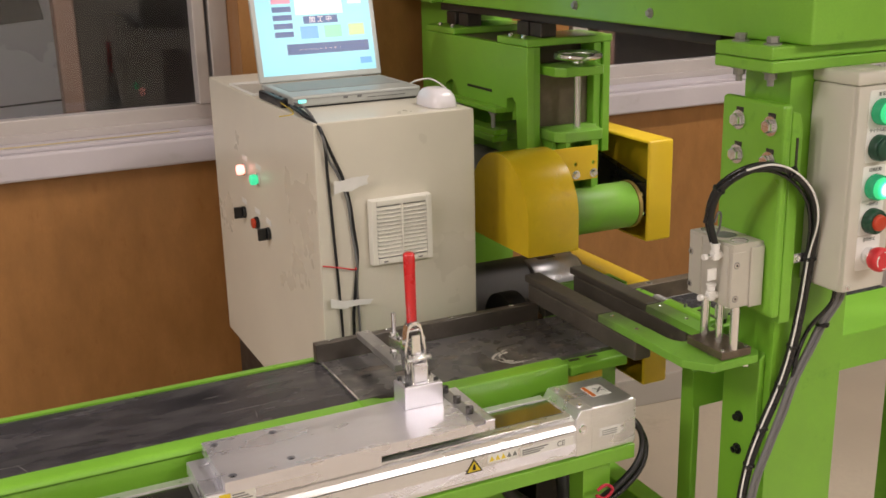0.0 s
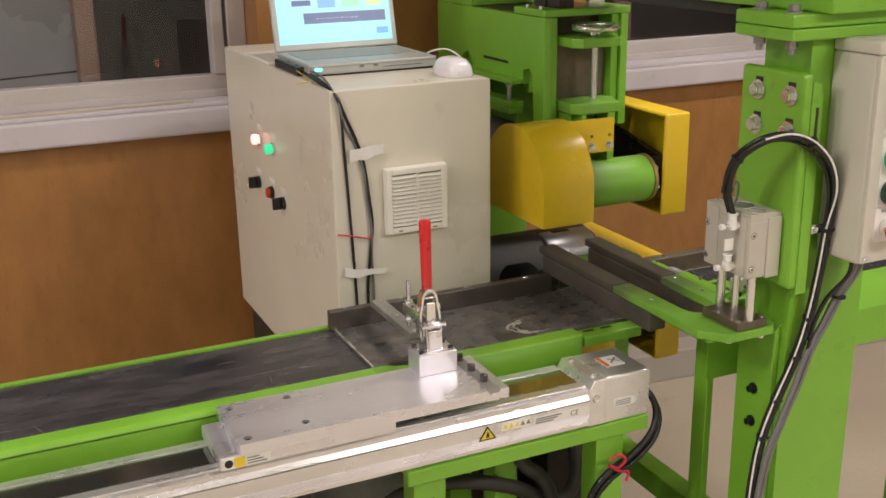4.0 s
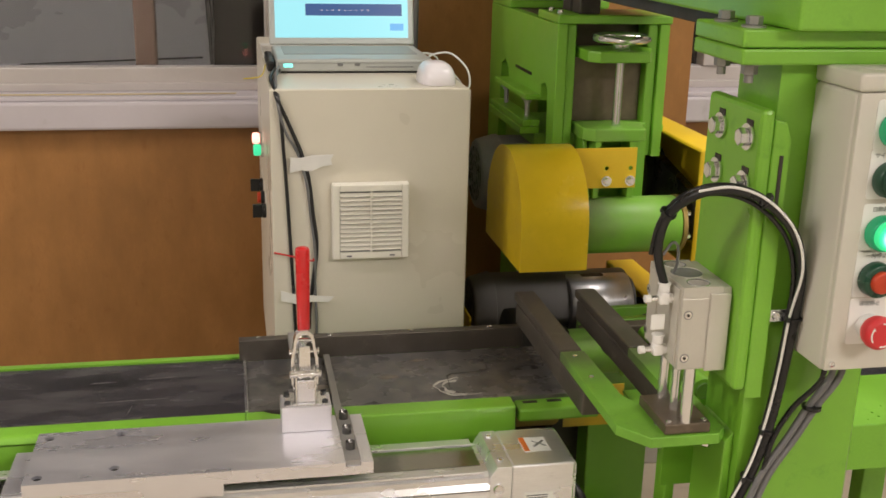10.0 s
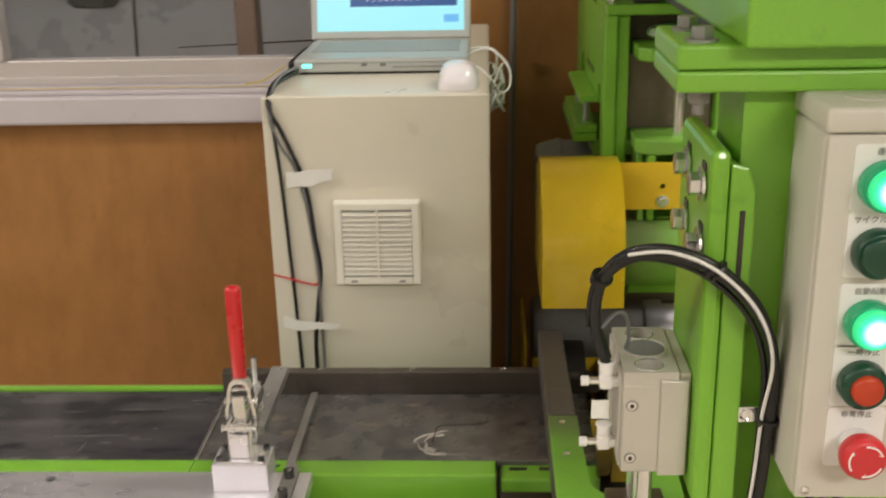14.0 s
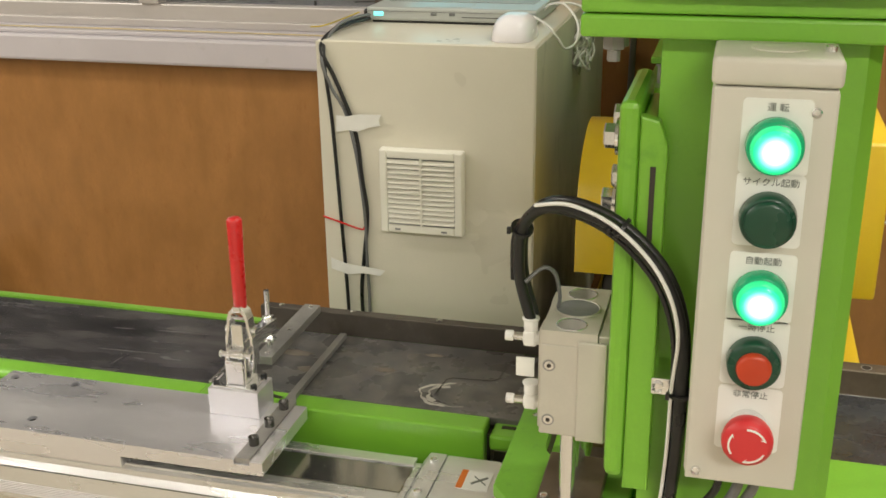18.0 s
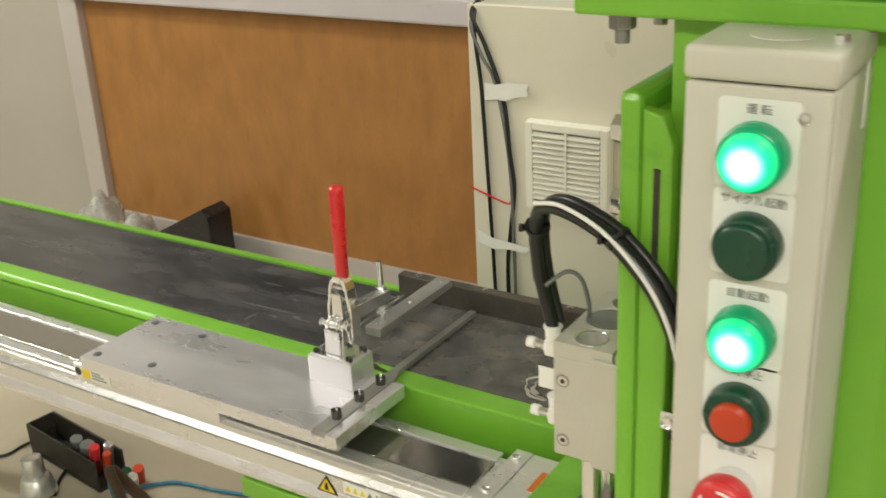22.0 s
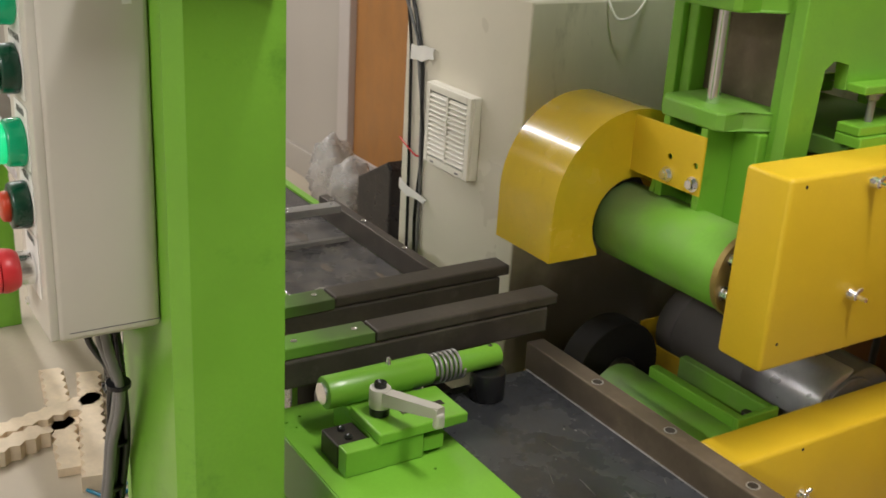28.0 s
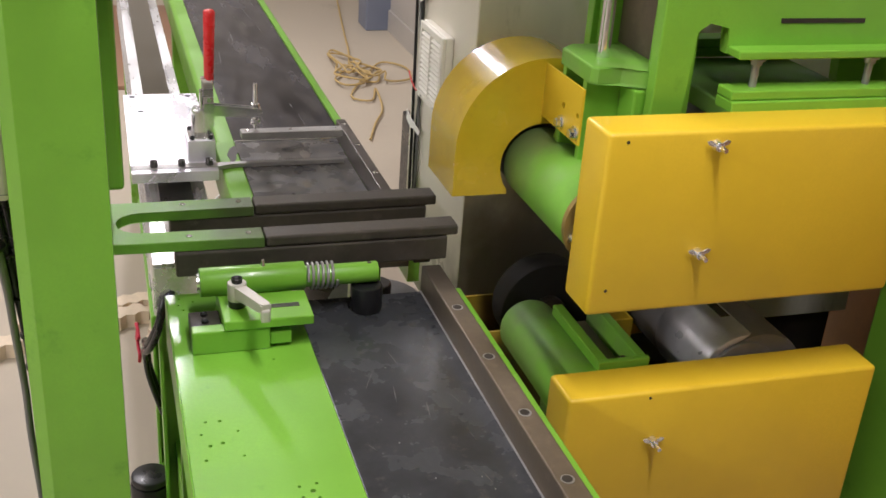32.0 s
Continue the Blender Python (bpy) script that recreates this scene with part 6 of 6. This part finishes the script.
# actuator cable
act_loop = [(1.066, 1.515, 0.712), (1.090, 1.490, 0.702), (1.102, 1.478, 0.668), (1.085, 1.466, 0.632), (1.042, 1.460, 0.601), (0.988, 1.459, 0.575), (0.957, 1.461, 0.540), (0.944, 1.466, 0.490), (0.936, 1.490, 0.40), (0.90, 1.55, 0.22), (0.82, 1.60, 0.10), (0.70, 1.66, 0.03)]
cable(act_loop, 0.0062, BLACK, "black actuator cable hanging below the bench", "actuator cables")
cable(shifted(act_loop, 0.006, -0.002, -0.012), 0.0054, BLACK, "black actuator cable hanging below the bench", "actuator cables")
for pts_ in ([(0.55, 1.62, 0.48), (0.64, 1.62, 0.53), (0.721, 1.62, 0.537), (0.794, 1.62, 0.524), (0.887, 1.62, 0.487), (0.948, 1.62, 0.447), (1.011, 1.63, 0.436), (1.060, 1.68, 0.47), (1.08, 1.76, 0.56)],
             [(0.86, 1.70, 0.66), (0.898, 1.62, 0.544), (0.935, 1.61, 0.505), (0.955, 1.60, 0.455), (0.955, 1.61, 0.38), (0.90, 1.66, 0.22), (0.82, 1.70, 0.016)]):
    cable(pts_, 0.0145, WIRE, "thick dark hose sagging under the bench", "sagging hoses", 12, "hose")
RIBBON = material("red_ribbon", (0.55, 0.03, 0.06), 0.6, 0, 0.1, 30, 200, 0.05)
solid("red_ribbon", tube([(0.985, 1.449, 0.606), (1.002, 1.447, 0.614), (1.018, 1.449, 0.600), (1.000, 1.446, 0.588), (0.984, 1.449, 0.596), (1.006, 1.447, 0.580), (1.026, 1.449, 0.572), (1.020, 1.448, 0.556)], 0.0030, 6), RIBBON, "red ribbon tied round the cables", "ribbon", smooth=60)

# ---- things on the floor ----
PIPE = material("brown_steel_pipe", (0.10, 0.06, 0.04), 0.45, 0.4, 0.2, 20, 200, 0.05)
rng = random.Random(3)
for i in range(7):
    x, y = rng.uniform(0.30, 0.75), rng.uniform(1.62, 1.86)
    pts = [(x, y, 0.02)]
    for k in range(7):
        x += rng.uniform(-0.16, 0.16)
        y = min(1.95, max(1.5, y + rng.uniform(-0.12, 0.12)))
        pts.append((x, y, 0.008 + rng.uniform(0, 0.10)))
    cable(pts, rng.uniform(0.004, 0.009), WIRE, "dark cable lying under the bench", "floor cables")
air = thing("motor_pump", (0.40, 1.75, 0), "dark motor unit standing under the bench", "pump")
part("barrel", rod((0.30, 1.74, 0.14), (0.52, 1.74, 0.14), 0.10, 32, bev=0.01), PIPE, air, smooth=40)
part("foot", box(0.32, 0.50, 1.66, 1.82, 0.0, 0.05, 0.004), BAR, air)
part("cap", rod((0.525, 1.74, 0.14), (0.545, 1.74, 0.14), 0.075, 32, bev=0.006), BAR, air, smooth=40)
keg = thing("dark_motor", (0.47, 1.90, 0), "dark brown upright motor under the bench", "motor")
part("barrel", rod((0.47, 1.90, 0.03), (0.47, 1.90, 0.40), 0.080, 32, bev=0.012), BAR, keg, smooth=40)
part("foot", box(0.38, 0.56, 1.81, 1.99, 0.0, 0.03, 0.004), BAR, keg)
part("terminal_box", box(0.42, 0.51, 1.805, 1.835, 0.18, 0.28, 0.006), BAR, keg)
part("lid", rod((0.47, 1.90, 0.40), (0.47, 1.90, 0.43), 0.060, 32, bev=0.008), GREY, keg, smooth=40)
tank = thing("grey_tank", (0.68, 1.93, 0), "dusty grey tank under the bench", "tank")
part("shell", rod((0.68, 1.93, 0.02), (0.68, 1.93, 0.46), 0.105, 36, bev=0.03), DUSTY, tank, smooth=40)
part("cap", rod((0.68, 1.93, 0.461), (0.68, 1.93, 0.49), 0.03, 20, bev=0.004), BAR, tank)
part("foot", box(0.60, 0.76, 1.85, 2.01, 0.0, 0.02, 0.003), BAR, tank)
plank = thing("tool_board", (-0.55, 2.02, 0.0), "dark tool tray on the floor with red and green parts", "tool tray")
tray = box(-0.155, 0.155, -0.040, 0.040, 0.0, 0.012, 0.003)
for ya_, yb_ in ((-0.040, -0.034), (0.034, 0.040)):
    box(-0.155, 0.155, ya_, yb_, 0.0125, 0.085, 0.002, bm=tray)
box(-0.155, -0.149, -0.0335, 0.0335, 0.0125, 0.085, 0.002, bm=tray)
bmesh.ops.transform(tray, matrix=pose(-0.55, 2.022, 0.0, 0, 0, -8), verts=tray.verts)
part("tray", tray, BAR, plank)
for bx_, by_, bz_, m_, rr_ in ((-0.464, 2.007, 0.088, REDP, 0.013), (-0.425, 2.010, 0.080, ORANGE, 0.010), (-0.440, 2.030, 0.09, ALU, 0.012), (-0.500, 2.015, 0.08, CABLE, 0.018), (-0.56, 2.03, 0.07, CABLE, 0.016)):
    part("fitting", rod((bx_, by_, bz_ - 0.07), (bx_ + 0.022, by_ - 0.008, bz_ + 0.012), rr_, 14, bev=0.003), m_, plank)
for bx_, by_, m_ in ((-0.372, 2.022, DGREEN), (-0.340, 2.012, ALU), (-0.355, 2.045, ORANGE)):
    solid("loose_fitting", rod((bx_, by_, 0.0), (bx_ + 0.018, by_ - 0.012, 0.052), 0.014, 14, bev=0.003), m_, "small machine fitting on the floor", "fitting", "loose fittings")
BLUEH = material("blue_air_hose", (0.030, 0.19, 0.32), 0.3, 0, 0.05, 20, 200, 0.02)
# the loose end of a coiled hose: flattened turns that wander over the floor
zig = [(-0.343, 1.988, 0.008), (-0.386, 1.998, 0.03), (-0.365, 1.965, 0.04), (-0.282, 1.913, 0.03), (-0.268, 1.874, 0.045), (-0.295, 1.856, 0.03), (-0.235, 1.830, 0.010), (-0.186, 1.824, 0.03), (-0.152, 1.785, 0.045), (-0.165, 1.743, 0.03),
       (-0.124, 1.726, 0.010), (-0.071, 1.722, 0.03), (-0.052, 1.690, 0.05), (-0.032, 1.646, 0.04), (0.008, 1.637, 0.012), (0.043, 1.645, 0.03), (0.074, 1.612, 0.045), (0.064, 1.588, 0.02), (0.110, 1.590, 0.006), (0.15, 1.62, 0.006), (0.17, 1.56, 0.006), (0.12, 1.52, 0.006)]
cable(zig, 0.0046, BLUEH, "blue coiled air hose lying in loose zigzags", "", 8, "hose")
cable([(-0.343, 1.988, 0.008), (-0.32, 2.03, 0.006), (-0.26, 2.08, 0.006), (-0.16, 2.10, 0.006), (0.02, 2.14, 0.006), (0.3, 2.16, 0.006)], 0.0046, BLUEH, "blue air hose running under the cabinet", "", 8, "hose")
pipe = thing("lever_bar", (0.02, 1.75, 0.0), "brown steel lever bar lying over the floor", "bar")
part("shaft", tube([(0.030, 1.744, 0.013), (-0.074, 1.802, 0.060), (-0.182, 1.860, 0.100), (-0.285, 1.916, 0.118), (-0.315, 1.936, 0.110)], 0.0125, 12), PIPE, pipe, smooth=60)
part("cross_arm", rod((-0.318, 1.946, 0.105), (-0.165, 1.940, 0.030), 0.014, 14, bev=0.003), PIPE, pipe, smooth=40)
part("cross_foot", rod((-0.195, 1.936, 0.0), (-0.150, 1.944, 0.030), 0.017, 14, bev=0.003), BAR, pipe, smooth=40)
cable([(0.000, 1.742, 0.010), (0.018, 1.768, 0.030), (0.055, 1.772, 0.030), (0.082, 1.750, 0.012), (0.055, 1.722, 0.012), (0.012, 1.726, 0.016), (-0.006, 1.752, 0.022), (0.03, 1.778, 0.036), (0.075, 1.765, 0.03), (0.09, 1.80, 0.012), (0.06, 1.86, 0.01)], 0.0075, WIRE, "dark cable looped round the lever bar", "", 8)
lamp_ = thing("silver_lamp_head", (-0.535, 1.890, 0.0), "small silver metal lamp head on the floor", "lamp head")
part("shade", rod((-0.535, 1.890, 0.0), (-0.540, 1.892, 0.050), 0.047, 32, r2=0.034, bev=0.006), ALU, lamp_, smooth=40)
part("neck", rod((-0.540, 1.892, 0.0505), (-0.545, 1.894, 0.100), 0.026, 28, r2=0.024, bev=0.005), ALU, lamp_, smooth=40)
strip_ = thing("socket_strip", (-0.155, 1.815, 0), "white power strip on the floor", "power strip")
turn_ = pose(-0.152, 1.816, 0, 0, 0, 75)
tap = box(-0.066, 0.066, -0.021, 0.021, 0.0, 0.030, 0.006)
bmesh.ops.transform(tap, matrix=turn_, verts=tap.verts)
part("body", tap, WHITE, strip_)
for i in range(3):
    hole_ = box(-0.046 + i * 0.040, -0.032 + i * 0.040, -0.008, 0.008, 0.0298, 0.0306)
    bmesh.ops.transform(hole_, matrix=turn_, verts=hole_.verts)
    part("socket", hole_, IVORY, strip_)
cable([(-0.168, 1.752, 0.012), (-0.20, 1.735, 0.006), (-0.257, 1.730, 0.005), (-0.341, 1.729, 0.005), (-0.45, 1.75, 0.005), (-0.62, 1.72, 0.005), (-0.9, 1.74, 0.005), (-1.2, 1.9, 0.005)], 0.004, WHITE, "white mains lead on the floor")
for pts_ in ([(-1.05, 1.86, 0.005), (-0.90, 1.88, 0.005), (-0.761, 1.943, 0.005), (-0.747, 2.010, 0.005), (-0.715, 2.060, 0.02), (-0.69, 2.06, 0.05)], [(-0.60, 1.930, 0.005), (-0.654, 1.977, 0.005), (-0.660, 2.018, 0.02), (-0.66, 2.05, 0.07)],
             [(-0.49, 1.90, 0.005), (-0.530, 1.945, 0.005), (-0.550, 1.985, 0.01), (-0.545, 2.02, 0.06)], [(-0.165, 1.94, 0.02), (-0.237, 1.972, 0.005), (-0.212, 1.890, 0.005), (-0.230, 1.840, 0.005), (-0.33, 1.80, 0.005), (-0.48, 1.83, 0.005), (-0.62, 1.79, 0.005), (-0.84, 1.80, 0.005)]):
    cable(pts_, 0.0042, BLACK, "loose dark lead trailing over the floor", "floor leads")
RAG = material("grey_rag", (0.23, 0.22, 0.205), 0.85, 0, 0.25, 25, 200, 0.2)


def heap(name, cx, cy, rx_, ry_, h_, mat, label, category, seed_):
    """A crumpled cloth lying in folds."""
    bm_ = bmesh.new()
    bmesh.ops.create_grid(bm_, x_segments=30, y_segments=30, size=1)
    off_ = Vector((seed_ * 3.1, seed_ * 1.7, 0))
    for v in bm_.verts:
        q = v.co.copy()
        d_ = max(abs(q.x), abs(q.y))
        n_ = noise.noise(q * 1.3 + off_)
        fold = abs(noise.noise(Vector((q.x * 2.6, q.y * 1.6, seed_)))) + 0.2 * abs(noise.noise(q * 4.0 + off_))
        edge_ = max(0.0, 1 - d_ ** 4)
        v.co = Vector((cx + q.x * rx_ * (1 + 0.25 * n_), cy + q.y * ry_ * (1 - 0.22 * n_), 0.003 + h_ * edge_ * (0.35 + 1.3 * fold)))
    rim_ = [e for e in bm_.edges if len(e.link_faces) == 1]
    down = bmesh.ops.extrude_edge_only(bm_, edges=rim_)
    for v in [g for g in down["geom"] if isinstance(g, bmesh.types.BMVert)]:
        v.co.z = 0.0
    return solid(name, bm_, mat, label, category, smooth=60)


heap("blue_cloth", 0.072, 1.712, 0.088, 0.072, 0.030, material("navy_cloth", (0.030, 0.042, 0.115), 0.85, 0, 0.25, 20, 200, 0.2), "crumpled navy cloth on the floor", "cloth", 2.0)
heap("grey_rag", -0.040, 1.870, 0.055, 0.050, 0.034, RAG, "crumpled grey rag beside the lever bar", "rag", 5.0)
heap("brown_rag", 0.045, 1.985, 0.085, 0.055, 0.045, material("brown_rag", (0.17, 0.135, 0.095), 0.85, 0, 0.25, 25, 200, 0.2), "crumpled brown rag under the bench", "rag", 8.0)
CORK = material("pale_wood_strip", (0.74, 0.62, 0.46), 0.7, 0, 0.15, 12, 120, 0.1)
for i, (x_, y_, a_) in enumerate(((-0.18, 1.40, 14), (-0.16, 1.47, 12), (-0.05, 1.24, 20), (-0.02, 1.10, 16), (-0.13, 1.60, -103), (-0.22, 1.545, -98))):
    n = 26
    up_ = [(-0.26 + 0.52 * k / n, 0.026 + 0.006 * (1 if k % 2 else -1)) for k in range(n + 1)]
    lo_ = [(-0.26 + 0.52 * k / n, -0.026 + 0.006 * (1 if k % 2 else -1)) for k in range(n + 1)]
    bm_ = prism(lo_ + up_[::-1], "z", 0.0, 0.022 if i % 2 else 0.04, 0.001)
    bmesh.ops.transform(bm_, matrix=pose(x_, y_, 0, 0, 0, 90 + a_), verts=bm_.verts)
    solid("notched_strip", bm_, CORK, "pale notched wooden strip on the floor", "wood strip", "notched strips")
ROPE = material("yellow_rope", (0.46, 0.33, 0.13), 0.7, 0, 0.1, 40, 300, 0.1)
rng = random.Random(11)
rp = []
for i in range(44):
    a = i * 0.62
    r = 0.075 + 0.06 * math.sin(i * 0.9) + rng.uniform(-0.03, 0.03)
    rp.append((-2.48 + 2.2 * r * math.cos(a + 0.3 * math.sin(i)), 2.60 + r * math.sin(a) * 1.1 + rng.uniform(-0.02, 0.02), 0.012 + 0.0012 * i * (0.4 + 0.6 * rng.random())))
rp += [(-2.3, 2.72, 0.02), (-2.35, 2.85, 0.012), (-2.55, 2.88, 0.012), (-2.65, 2.78, 0.012), (-2.45, 2.66, 0.012), (-2.1, 2.50, 0.012), (-2.02, 2.58, 0.012), (-2.2, 2.64, 0.012), (-1.9, 2.60, 0.012), (-1.7, 2.52, 0.012), (-1.5, 2.45, 0.012)]
solid("rope_coil", tube(rp, 0.0050, 8, 4), ROPE, "loose coil of yellow rope on the floor", "rope", smooth=60)
cable([(-2.6, 2.60, 0.012), (-2.9, 2.66, 0.012), (-3.3, 2.72, 0.012), (-3.8, 2.80, 0.012), (-4.3, 2.88, 0.012)], 0.0055, ROPE, "yellow rope trailing over the floor", "", 8, "rope")
bag_m = material("clear_plastic_bag", (0.72, 0.70, 0.67), 0.25, 0, 0.1, 20, 100, 0.3)
bag_m.node_tree.nodes["Principled BSDF"].inputs["Transmission Weight"].default_value = 0.6
for x_, s_ in ((-1.36, 1.0), (-1.20, 0.85)):
    bg = bmesh.new()
    bmesh.ops.create_icosphere(bg, subdivisions=3, radius=1)
    for v in bg.verts:
        n_ = noise.noise(v.co * 2.5 + Vector((x_, 0, 0))) * 0.35
        k = 0.09 * (1 - 0.35 * max(0, v.co.z)) * (1 + n_)
        v.co = Vector((x_ + v.co.x * k, 2.87 + v.co.y * 0.09 * (1 + n_), max(0.0, 0.16 * s_ + v.co.z * 0.16 * s_ * (1 + n_))))
    solid("plastic_bag", bg, bag_m, "crumpled translucent plastic bag against the wall", "plastic bag", "plastic bags", smooth=70)
bx_ = thing("black_case", (-0.88, 2.86, 0), "black plastic case leaning at the wall", "case")
part("shell", prism([(-1.02, 0.0), (-0.78, 0.0), (-0.78, 0.365), (-0.81, 0.385), (-1.02, 0.275)], "y", 2.80, 2.90, 0.008), BLACK, bx_)
up_ = thing("floor_box", (-0.75, 2.40, 0), "narrow black box standing on the floor behind the bench", "box")
part("shell", box(-0.86, -0.70, 2.400, 2.444, 0.012, 0.345, 0.006), BLACK, up_)
part("foot", box(-0.84, -0.72, 2.406, 2.438, 0.0, 0.012), BLACK, up_)
cap_ = thing("lens_cap_can", (0.97, 1.44, 0), "tall black can standing by the bench foot", "can")
part("body", rod((0.965, 1.455, 0.0), (0.965, 1.455, 0.275), 0.035, 28, bev=0.004), BLACK, cap_, smooth=40)
part("lid", rod((0.965, 1.455, 0.276), (0.965, 1.455, 0.290), 0.034, 28, bev=0.004), BLACK, cap_, smooth=40)
solid("floor_board", box(-3.9, -2.30, 1.42, 1.80, 0.0, 0.022, 0.003), material("brown_board", (0.30, 0.17, 0.10), 0.6, 0, 0.15, 5, 120, 0.08, stretch=(0.3, 1, 1)), "brown wooden board lying on the floor", "board")
solid("kerb", prism([(1.47, 2.80), (3.60, 2.62), (3.60, 2.72), (1.47, 2.90)], "z", 0.0, 0.106, 0.004), PARTITION, "low pale grey kerb on the floor behind the machine", "kerb", kind="structure")
